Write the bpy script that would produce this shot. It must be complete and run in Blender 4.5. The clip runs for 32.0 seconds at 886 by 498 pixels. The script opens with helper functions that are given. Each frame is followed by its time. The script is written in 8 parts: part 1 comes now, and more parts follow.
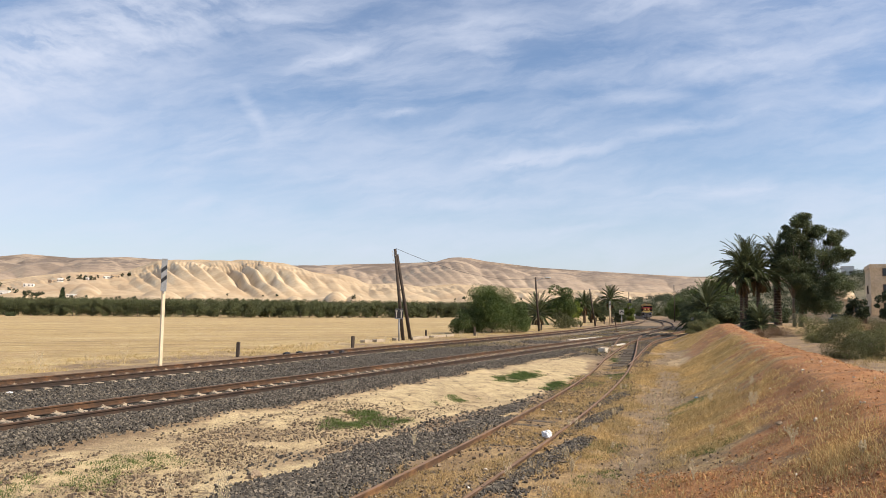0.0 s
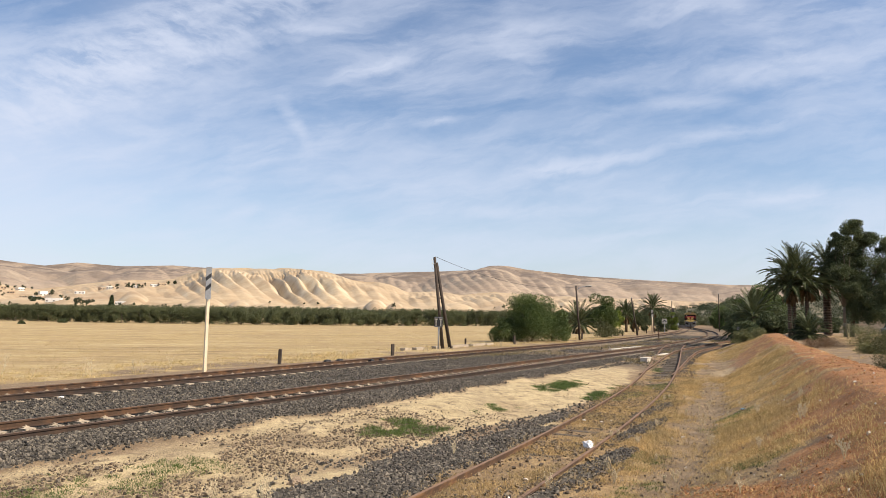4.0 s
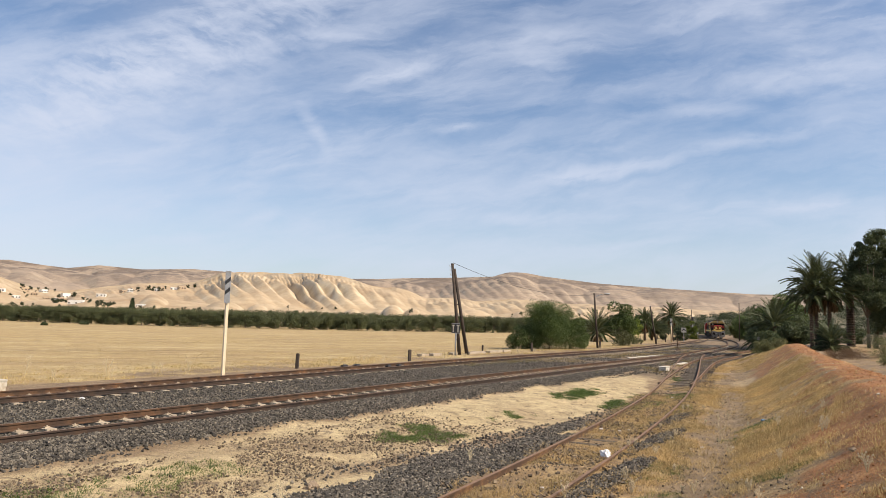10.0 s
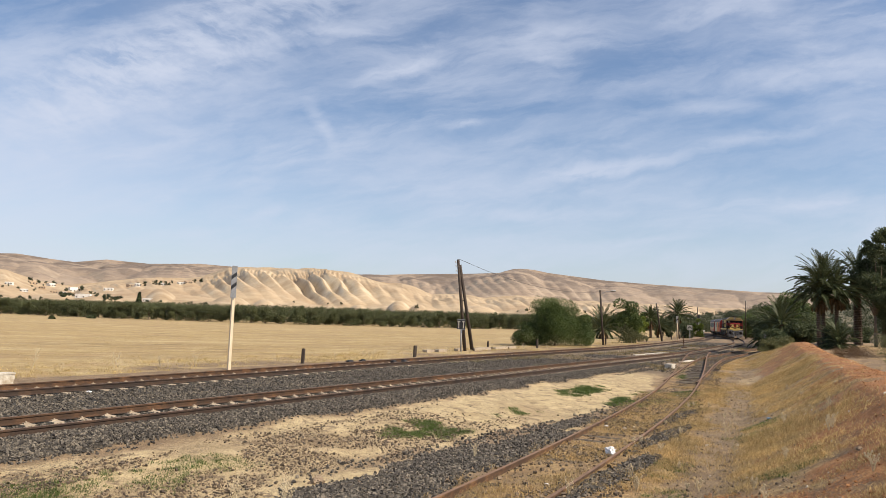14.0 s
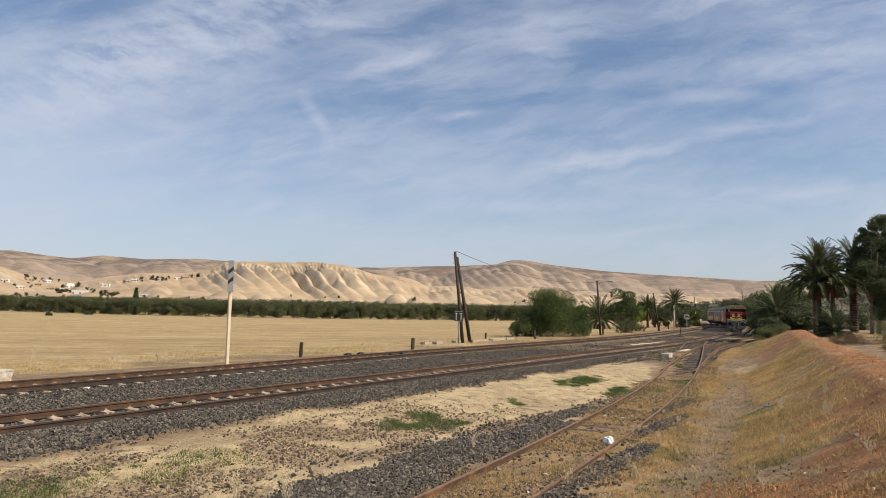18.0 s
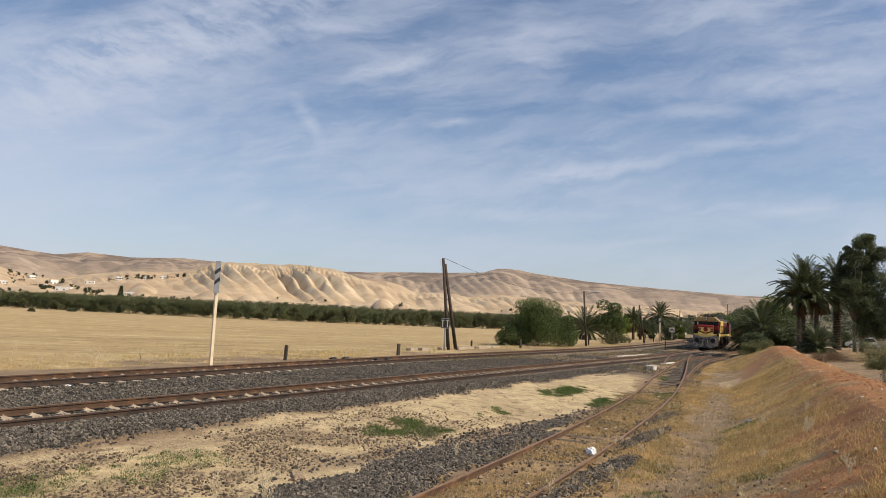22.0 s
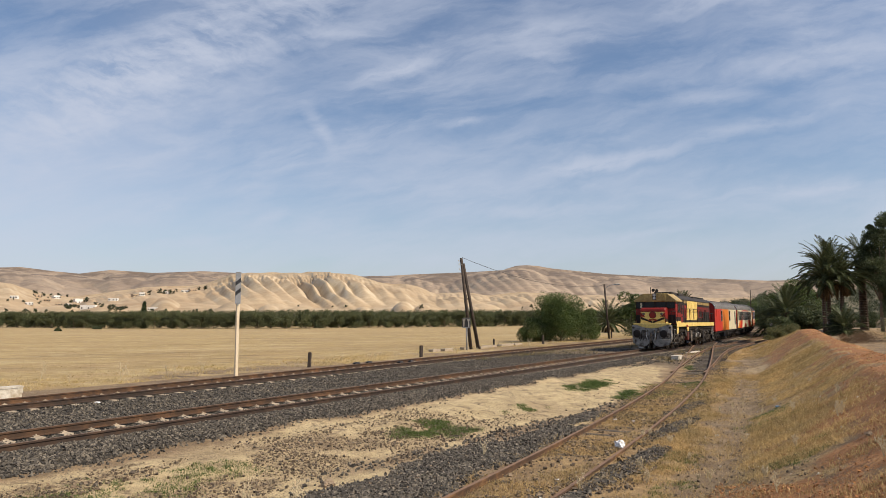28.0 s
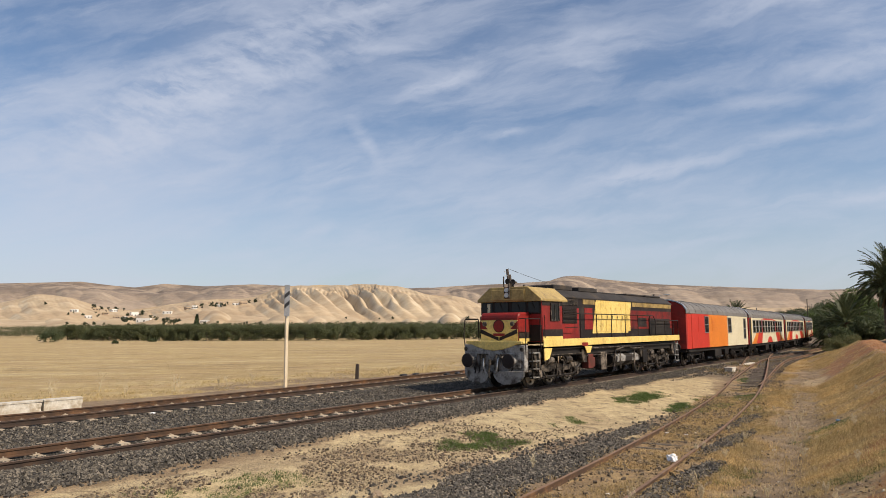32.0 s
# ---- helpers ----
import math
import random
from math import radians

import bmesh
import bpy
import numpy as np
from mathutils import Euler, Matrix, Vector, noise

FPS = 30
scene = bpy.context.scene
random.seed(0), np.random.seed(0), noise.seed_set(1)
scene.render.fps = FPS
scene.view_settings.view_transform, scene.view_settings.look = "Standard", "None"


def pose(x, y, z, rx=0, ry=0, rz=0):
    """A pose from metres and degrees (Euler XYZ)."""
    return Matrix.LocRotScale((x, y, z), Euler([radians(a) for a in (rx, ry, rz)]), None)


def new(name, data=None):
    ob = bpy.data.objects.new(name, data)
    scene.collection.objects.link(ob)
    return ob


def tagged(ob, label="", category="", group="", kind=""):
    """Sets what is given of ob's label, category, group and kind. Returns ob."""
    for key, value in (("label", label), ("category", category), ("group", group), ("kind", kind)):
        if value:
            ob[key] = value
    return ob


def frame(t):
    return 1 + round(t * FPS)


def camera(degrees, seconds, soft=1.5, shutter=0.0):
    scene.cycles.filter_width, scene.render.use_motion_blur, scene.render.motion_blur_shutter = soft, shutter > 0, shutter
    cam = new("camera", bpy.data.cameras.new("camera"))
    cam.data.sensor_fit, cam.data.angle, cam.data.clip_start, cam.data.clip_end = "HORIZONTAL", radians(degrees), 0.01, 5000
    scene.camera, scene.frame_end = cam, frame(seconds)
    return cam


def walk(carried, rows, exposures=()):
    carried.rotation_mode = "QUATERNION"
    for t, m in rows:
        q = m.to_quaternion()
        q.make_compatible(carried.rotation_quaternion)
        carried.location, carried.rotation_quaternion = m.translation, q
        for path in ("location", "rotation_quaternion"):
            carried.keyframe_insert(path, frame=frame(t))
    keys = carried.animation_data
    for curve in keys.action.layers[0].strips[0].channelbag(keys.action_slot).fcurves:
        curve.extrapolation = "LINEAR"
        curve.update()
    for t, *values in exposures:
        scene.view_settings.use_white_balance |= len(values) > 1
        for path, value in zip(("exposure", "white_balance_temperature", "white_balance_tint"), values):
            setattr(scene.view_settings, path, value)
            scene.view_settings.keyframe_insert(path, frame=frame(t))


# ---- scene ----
# ---------------------------------------------------------------- camera
EYE = (0.0, 0.0, 2.3)
CAM_ROWS = [
    (0, 94.69, -0.56, -4.13), (0.5, 95.01, -0.67, -4.20), (1, 95.47, -0.48, -3.38), (1.5, 95.33, -0.53, -2.75), (2, 95.41, -0.49, -2.82),
    (2.5, 95.51, -0.76, -2.55), (3, 95.63, -0.79, -2.14), (3.5, 95.50, -0.78, -1.53), (5.5, 94.82, -0.73, -0.08), (6, 94.62, -1.00, -0.08),
    (6.5, 94.35, -1.25, 0.66), (7, 95.18, -1.08, 2.53), (7.5, 94.74, -1.82, 2.56), (8, 95.07, -1.65, 1.18), (8.5, 95.38, -1.53, 0.93),
    (9, 95.79, -1.58, 0.70), (9.5, 95.92, -1.32, 0.73), (10, 95.78, -1.40, 0.41), (10.5, 95.54, -1.35, 0.34), (11, 95.51, -1.23, 0.17),
    (11.5, 95.64, -1.35, 0.10), (12, 95.85, -1.43, 0.22), (12.5, 95.86, -1.63, 0.43), (13, 95.71, -1.74, 0.68), (13.5, 95.57, -1.78, 0.88),
    (15.5, 95.06, -1.32, 0.10), (16, 94.96, -1.02, -0.50), (16.5, 95.03, -0.73, -0.99), (17, 95.22, -0.92, -1.20), (17.5, 94.85, -1.13, -0.38),
    (18, 94.83, -1.10, 0.65), (18.5, 94.82, -0.91, 0.72), (19, 94.68, -1.25, -0.04), (19.5, 94.52, -1.07, -0.68), (20, 94.46, -1.73, -0.58),
    (20.5, 94.19, -1.56, 0.81), (21, 94.87, -2.11, 0.53), (21.5, 95.40, -2.55, 0.42), (22, 95.40, -2.63, -0.42), (22.5, 95.41, -2.46, -0.17),
    (23, 95.45, -2.09, 0.72), (23.5, 95.16, -1.79, 1.48), (24, 95.07, -1.47, 1.04), (24.5, 95.38, -1.10, 0.37), (26.5, 94.93, -0.87, 0.77),
    (27, 95.12, -0.82, 0.97), (27.5, 95.05, -0.44, 1.41), (28, 95.38, 0.17, 1.25), (28.5, 95.33, 0.83, 0.49), (29, 95.12, 0.94, -1.40),
    (29.5, 95.15, 0.76, -0.55), (30, 95.31, 0.72, 0.01), (30.5, 95.79, 0.46, 1.12), (31, 95.86, 0.44, 2.21), (31.5, 95.83, 0.41, 3.54),
    (32, 96.32, 0.37, 4.96),
]
cam = camera(63.7, 32.0, soft=0.75)
walk(cam, [(t, pose(*EYE, rx, ry, rz)) for t, rx, ry, rz in CAM_ROWS],
     exposures=[(0.0, 0.37, 6650, 12), (6.0, 0.38, 6650, 12), (8.0, 0.32, 6650, 12), (13.0, 0.27, 6650, 12), (15.5, 0.15, 6650, 12), (17.0, 0.04, 6650, 12), (20.0, 0.04, 6650, 12), (32.0, 0.03, 6650, 12)])

# ---------------------------------------------------------------- light
SUN_AZ, SUN_EL = 112.0, 43.5      # clockwise from +y, above the horizon
sun_way = Vector((math.sin(radians(SUN_AZ)) * math.cos(radians(SUN_EL)),
                  math.cos(radians(SUN_AZ)) * math.cos(radians(SUN_EL)), math.sin(radians(SUN_EL))))
sun_data = bpy.data.lights.new("sun", "SUN")
sun_data.energy, sun_data.angle, sun_data.color = 5.0, radians(0.53), (1.0, 0.885, 0.715)
sun = new("sun", sun_data)
sun.matrix_world = sun_way.to_track_quat("Z", "Y").to_matrix().to_4x4()

world = bpy.data.worlds.new("world")
scene.world = world
world.use_nodes = True
wn, wl = world.node_tree.nodes, world.node_tree.links
wn.clear()


def wnode(kind, **kw):
    n = wn.new(kind)
    for k, val in kw.items():
        if k == "op":
            n.operation = val
        elif k == "blend":
            n.blend_type = val
    return n


def wmath(op, a, b=None):
    n = wnode("ShaderNodeMath", op=op)
    for i, val in enumerate((a, b)):
        if val is None:
            continue
        if isinstance(val, (int, float)):
            n.inputs[i].default_value = val
        else:
            wl.new(val, n.inputs[i])
    return n.outputs[0]


sky = wn.new("ShaderNodeTexSky")
sky.sky_type, sky.sun_disc = "NISHITA", False
sky.sun_elevation, sky.sun_rotation = radians(SUN_EL), radians(SUN_AZ)
sky.air_density, sky.dust_density, sky.ozone_density = 1.0, 1.0, 3.5
coord = wn.new("ShaderNodeTexCoord")
sep = wn.new("ShaderNodeSeparateXYZ")
wl.new(coord.outputs["Generated"], sep.inputs[0])
ahead = wmath("ADD", wmath("ABSOLUTE", sep.outputs[1]), 0.02)
side_c = wmath("DIVIDE", sep.outputs[0], ahead)
up_c = wmath("DIVIDE", sep.outputs[2], ahead)
comb = wn.new("ShaderNodeCombineXYZ")
wl.new(side_c, comb.inputs[0])
wl.new(up_c, comb.inputs[1])


# a little turbulence, so that no edge of a cloud is smooth
tear = wn.new("ShaderNodeTexNoise")
tear.inputs["Scale"].default_value, tear.inputs["Detail"].default_value, tear.inputs["Roughness"].default_value = 9.0, 6.0, 0.6
wl.new(comb.outputs[0], tear.inputs["Vector"])
shift = wn.new("ShaderNodeVectorMath")
shift.operation = "MULTIPLY_ADD"
wl.new(tear.outputs["Color"], shift.inputs[0])
shift.inputs[1].default_value = (0.05, 0.035, 0)
wl.new(comb.outputs[0], shift.inputs[2])
back_ = wn.new("ShaderNodeVectorMath")
back_.operation = "SUBTRACT"
wl.new(shift.outputs[0], back_.inputs[0])
back_.inputs[1].default_value = (0.025, 0.0175, 0)
ragged = back_.outputs[0]


def turned(angle, centre, scale):
    """Sky coordinates moved to a centre, turned by an angle and scaled."""
    sub = wn.new("ShaderNodeVectorMath")
    sub.operation = "SUBTRACT"
    wl.new(ragged, sub.inputs[0])
    sub.inputs[1].default_value = (*centre, 0)
    mp = wn.new("ShaderNodeMapping")
    mp.vector_type = "POINT"
    rot = wn.new("ShaderNodeVectorRotate")
    rot.rotation_type = "Z_AXIS"
    rot.inputs["Angle"].default_value = radians(-angle)
    wl.new(sub.outputs[0], rot.inputs["Vector"])
    mp.inputs["Scale"].default_value = (*scale, 1)
    wl.new(rot.outputs[0], mp.inputs[0])
    return mp.outputs[0]


def wnoise(vec, scale, detail, rough, distort, lo, hi):
    nz = wn.new("ShaderNodeTexNoise")
    nz.inputs["Scale"].default_value, nz.inputs["Detail"].default_value = scale, detail
    nz.inputs["Roughness"].default_value, nz.inputs["Distortion"].default_value = rough, distort
    wl.new(vec, nz.inputs["Vector"])
    mr = wn.new("ShaderNodeMapRange")
    mr.interpolation_type = "SMOOTHSTEP"
    mr.inputs["From Min"].default_value, mr.inputs["From Max"].default_value = lo, hi
    wl.new(nz.outputs["Fac"], mr.inputs["Value"])
    return mr.outputs[0]


def wrange(val, a, b, lo=0.0, hi=1.0):
    mr = wn.new("ShaderNodeMapRange")
    mr.interpolation_type = "SMOOTHSTEP"
    for nm, q in (("From Min", a), ("From Max", b), ("To Min", lo), ("To Max", hi)):
        mr.inputs[nm].default_value = q
    wl.new(val, mr.inputs["Value"])
    return mr.outputs[0]


def patch(centre, half, angle, power, texture=None):
    """One feathered patch of cirrus."""
    vec = turned(angle, centre, (1 / half[0], 1 / half[1]))
    ln = wn.new("ShaderNodeVectorMath")
    ln.operation = "LENGTH"
    wl.new(vec, ln.inputs[0])
    mask = wrange(ln.outputs["Value"], 1.0, 0.0, 0.0, power)
    return mask if texture is None else wmath("MULTIPLY", mask, texture)


fibre = wnoise(turned(10, (0.3, 0.1), (1.0, 4.0)), 5.0, 8, 0.60, 0.3, 0.30, 0.70)
strand = wnoise(turned(14, (0.9, 0.4), (1.0, 3.0)), 13.0, 6, 0.6, 0.4, 0.22, 0.60)
broad = wnoise(turned(9, (0.0, 0.0), (1.0, 3.4)), 2.3, 7, 0.6, 0.5, 0.38, 0.74)
ripple = wnoise(turned(-18, (0.7, 0.2), (1.0, 2.6)), 15.0, 8, 0.62, 0.25, 0.34, 0.70)
puffs = wnoise(turned(20, (0.0, 0.0), (1.0, 1.6)), 4.5, 6, 0.6, 0.4, 0.28, 0.62)
low = wrange(up_c, 0.30, 0.02)
cloud = wmath("MULTIPLY", broad, wmath("ADD", wmath("MULTIPLY", fibre, 0.46), 0.13))
cloud = wmath("ADD", cloud, wmath("ADD", wmath("MULTIPLY", fibre, 0.24), 0.0))
cloud = wmath("ADD", cloud, wmath("MULTIPLY", low, 0.32))
# mackerel band and the milky veil below it
mackerel = wmath("ADD", wmath("MULTIPLY", ripple, wmath("ADD", wmath("MULTIPLY", puffs, 0.7), 0.3)), 0.12)
cloud = wmath("ADD", cloud, patch((-0.35, 0.392), (0.34, 0.095), 22, 0.80, mackerel))
cloud = wmath("ADD", cloud, patch((-0.55, 0.30), (0.30, 0.12), 16, 0.50, mackerel))
cloud = wmath("ADD", cloud, patch((-0.62, 0.19), (0.46, 0.21), 8, 0.40))
for c_, h_, a_, p_ in (((-0.083, 0.351), (0.090, 0.017), 18, 0.95), ((-0.195, 0.265), (0.060, 0.018), -57, 0.5), ((-0.17, 0.402), (0.085, 0.013), -6, 0.45), ((-0.285, 0.174), (0.075, 0.017), 3, 0.4), ((-0.27, 0.133), (0.05, 0.012), 14, 0.4),
                       ((0.20, 0.213), (0.155, 0.019), 9, 0.85), ((0.42, 0.262), (0.20, 0.015), 13.5, 0.4), ((0.07, 0.143), (0.14, 0.016), 3, 0.42), ((0.36, 0.303), (0.09, 0.018), 4, 0.4), ((0.35, 0.44), (0.17, 0.028), 8, 0.5),
                       ((0.10, 0.40), (0.17, 0.032), 10, 0.34), ((0.50, 0.36), (0.22, 0.032), 12, 0.36), ((0.003, 0.268), (0.04, 0.009), 14, 0.6), ((0.12, 0.37), (0.075, 0.014), -4, 0.36), ((0.24, 0.110), (0.15, 0.008), 6, 0.28)):
    cloud = wmath("ADD", cloud, patch(c_, h_, a_, 0.78 * p_, strand))
# thick cloud whitens ever more slowly
cloud = wmath("SUBTRACT", 1.0, wmath("POWER", 0.22, cloud))
mix = wnode("ShaderNodeMixRGB")
wl.new(cloud, mix.inputs[0])
wl.new(sky.outputs[0], mix.inputs[1])
mix.inputs[2].default_value = (4.78, 5.31, 6.36, 1)
bg = wn.new("ShaderNodeBackground")
bg.inputs["Strength"].default_value = 0.115
out = wn.new("ShaderNodeOutputWorld")
wl.new(mix.outputs[0], bg.inputs[0])
wl.new(bg.outputs[0], out.inputs[0])

# ---------------------------------------------------------------- helpers
rnd = random.Random(11)


class Mesher:
    """Collects vertices and faces of one part."""

    def __init__(self):
        self.v, self.f = [], []

    def add(self, verts, faces):
        k = len(self.v)
        self.v.extend([tuple(p) for p in verts])
        self.f.extend([tuple(i + k for i in face) for face in faces])
        return self

    def box(self, c, s, rz=0.0, m=None):
        hx, hy, hz = s[0] / 2, s[1] / 2, s[2] / 2
        pts = [Vector((x, y, z)) for x in (-hx, hx) for y in (-hy, hy) for z in (-hz, hz)]
        if rz:
            pts = [Matrix.Rotation(radians(rz), 3, "Z") @ p for p in pts]
        if m is not None:
            pts = [m @ p for p in pts]
        pts = [p + Vector(c) for p in pts]
        return self.add(pts, [(0, 1, 3, 2), (4, 6, 7, 5), (0, 4, 5, 1), (2, 3, 7, 6), (0, 2, 6, 4), (1, 5, 7, 3)])

    def tube(self, p0, p1, r0, r1=None, n=8, cap=True):
        r1 = r0 if r1 is None else r1
        p0, p1 = Vector(p0), Vector(p1)
        d = (p1 - p0).normalized()
        a = d.orthogonal().normalized()
        b = d.cross(a)
        pts = []
        for p, r in ((p0, r0), (p1, r1)):
            pts += [p + (a * math.cos(2 * math.pi * i / n) + b * math.sin(2 * math.pi * i / n)) * r for i in range(n)]
        faces = [(i, (i + 1) % n, n + (i + 1) % n, n + i) for i in range(n)]
        if cap:
            faces += [tuple(range(n))[::-1], tuple(range(n, 2 * n))]
        return self.add(pts, faces)

    def path(self, pts, r, n=6):
        for a, b in zip(pts[:-1], pts[1:]):
            self.tube(a, b, r, r, n)
        return self

    def prism(self, outline, axis, lo, hi):
        """Closed outline of 2D points pushed along an axis (0 x, 1 y, 2 z)."""
        def place(p, t):
            q = [p[0], p[1]]
            q.insert(axis, t)
            return q
        n = len(outline)
        pts = [place(p, lo) for p in outline] + [place(p, hi) for p in outline]
        faces = [(i, (i + 1) % n, n + (i + 1) % n, n + i) for i in range(n)] + [tuple(range(n))[::-1], tuple(range(n, 2 * n))]
        return self.add(pts, faces)

    def lathe(self, profile, c=(0, 0, 0), n=14, axis=2):
        pts, faces = [], []
        for r, z in profile:
            for i in range(n):
                a = 2 * math.pi * i / n
                q = [r * math.cos(a), r * math.sin(a)]
                q.insert(axis, z)
                pts.append((q[0] + c[0], q[1] + c[1], q[2] + c[2]))
        for k in range(len(profile) - 1):
            for i in range(n):
                faces.append((k * n + i, k * n + (i + 1) % n, (k + 1) * n + (i + 1) % n, (k + 1) * n + i))
        faces += [tuple(range(n))[::-1], tuple(range((len(profile) - 1) * n, len(profile) * n))]
        return self.add(pts, faces)

    def mesh(self, name, bevel=0.0, smooth=False):
        me = bpy.data.meshes.new(name)
        me.from_pydata(self.v, [], self.f)
        bm = bmesh.new()
        bm.from_mesh(me)
        bmesh.ops.recalc_face_normals(bm, faces=bm.faces)
        if bevel:
            edges = [e for e in bm.edges if len(e.link_faces) == 2 and e.calc_face_angle(0) > 0.5]
            bmesh.ops.bevel(bm, geom=edges, offset=bevel, segments=1, affect="EDGES", clamp_overlap=True)
        bm.to_mesh(me)
        bm.free()
        if smooth:
            me.polygons.foreach_set("use_smooth", [True] * len(me.polygons))
        return me


def part(name, shape, material, parent, label="", bevel=0.0, smooth=False, at=None):
    me = shape.mesh(name, bevel, smooth) if isinstance(shape, Mesher) else shape
    if material is not None and not me.materials:
        me.materials.append(material)
    ob = new(name, me)
    ob.parent = parent
    if at is not None:
        ob.matrix_basis = at
    return tagged(ob, label) if label else ob


def thing(name, m, label, category, group="", kind=""):
    ob = new(name)
    ob.empty_display_size = 0.3
    ob.matrix_basis = m
    return tagged(ob, label, category, group, kind)


def whole(name, shape, material, m, label, category, group="", kind="", bevel=0.0, smooth=False):
    me = shape.mesh(name, bevel, smooth) if isinstance(shape, Mesher) else shape
    if material is not None and not me.materials:
        me.materials.append(material)
    ob = new(name, me)
    ob.matrix_basis = m
    return tagged(ob, label, category, group, kind)


def array_mesh(name, verts, faces, smooth=False):
    """Mesh from numpy arrays; faces all with the same number of corners."""
    me = bpy.data.meshes.new(name)
    nv, (nf, k) = len(verts), faces.shape
    me.vertices.add(nv)
    me.vertices.foreach_set("co", np.ascontiguousarray(verts, dtype=np.float32).ravel())
    me.loops.add(nf * k)
    me.loops.foreach_set("vertex_index", np.ascontiguousarray(faces, dtype=np.int32).ravel())
    me.polygons.add(nf)
    me.polygons.foreach_set("loop_start", np.arange(0, nf * k, k, dtype=np.int32))
    me.polygons.foreach_set("use_smooth", np.full(nf, smooth))
    me.update(calc_edges=True)
    me.validate()
    return me


# ---------------------------------------------------------------- materials
def nodes_of(name):
    m = bpy.data.materials.new(name)
    m.use_nodes = True
    nt = m.node_tree
    return m, nt, nt.nodes["Principled BSDF"]


def noise_node(nt, vec, scale, detail=4.0, rough=0.55):
    n = nt.nodes.new("ShaderNodeTexNoise")
    n.inputs["Scale"].default_value, n.inputs["Detail"].default_value, n.inputs["Roughness"].default_value = scale, detail, rough
    nt.links.new(vec, n.inputs["Vector"])
    return n.outputs["Fac"]


def ramp(nt, fac, stops):
    r = nt.nodes.new("ShaderNodeValToRGB")
    while len(r.color_ramp.elements) < len(stops):
        r.color_ramp.elements.new(0.5)
    for e, (p, c) in zip(r.color_ramp.elements, stops):
        e.position, e.color = p, (*c, 1)
    nt.links.new(fac, r.inputs[0])
    return r.outputs[0]


def mixc(nt, fac, a, b, blend="MIX"):
    n = nt.nodes.new("ShaderNodeMixRGB")
    n.blend_type = blend
    for i, val in enumerate((fac, a, b)):
        if isinstance(val, (int, float)):
            n.inputs[i].default_value = val
        elif isinstance(val, tuple):
            n.inputs[i].default_value = (*val, 1)
        else:
            nt.links.new(val, n.inputs[i])
    return n.outputs[0]


def mapr(nt, val, a, b, lo=0.0, hi=1.0):
    n = nt.nodes.new("ShaderNodeMapRange")
    n.inputs["From Min"].default_value, n.inputs["From Max"].default_value = a, b
    n.inputs["To Min"].default_value, n.inputs["To Max"].default_value = lo, hi
    nt.links.new(val, n.inputs["Value"])
    return n.outputs[0]


def bump(nt, bsdf, height, strength, distance):
    b = nt.nodes.new("ShaderNodeBump")
    b.inputs["Strength"].default_value, b.inputs["Distance"].default_value = strength, distance
    nt.links.new(height, b.inputs["Height"])
    nt.links.new(b.outputs[0], bsdf.inputs["Normal"])


def surface(name, a, b, scale, rough=0.8, metal=0.0, grain=None, dirt=None, dirt_scale=1.2, relief=0.25, depth=0.01, per_object=0.0,
            dirt_lo=0.52, dirt_hi=0.72):
    """Two-colour surface with coarse variation, fine grain, optional dirt blotches and relief."""
    m, nt, bs = nodes_of(name)
    tc = nt.nodes.new("ShaderNodeTexCoord")
    vec = tc.outputs["Object"]
    if per_object:
        info = nt.nodes.new("ShaderNodeObjectInfo")
        off = nt.nodes.new("ShaderNodeVectorMath")
        off.operation = "MULTIPLY_ADD"
        nt.links.new(info.outputs["Random"], off.inputs[0])
        off.inputs[1].default_value = (37, 53, 71)
        nt.links.new(vec, off.inputs[2])
        vec = off.outputs[0]
    coarse = noise_node(nt, vec, scale, 5)
    fine = noise_node(nt, vec, scale * 9, 4, 0.65)
    col = mixc(nt, mapr(nt, coarse, 0.32, 0.68), a, b)
    col = mixc(nt, 1.0, col, ramp(nt, fine, [(0.25, (0.72, 0.72, 0.72)), (0.75, (1.2, 1.2, 1.2))]), "MULTIPLY")
    if dirt is not None:
        col = mixc(nt, mapr(nt, noise_node(nt, vec, dirt_scale, 7, 0.7), dirt_lo, dirt_hi), col, dirt)
    if per_object:
        tone = mapr(nt, info.outputs["Random"], 0, 1, 1 - per_object, 1 + per_object)
        hsv = nt.nodes.new("ShaderNodeHueSaturation")
        nt.links.new(tone, hsv.inputs["Value"])
        nt.links.new(col, hsv.inputs["Color"])
        col = hsv.outputs[0]
    nt.links.new(col, bs.inputs["Base Color"])
    bs.inputs["Roughness"].default_value, bs.inputs["Metallic"].default_value = rough, metal
    if relief:
        bump(nt, bs, fine, relief, depth)
    return m


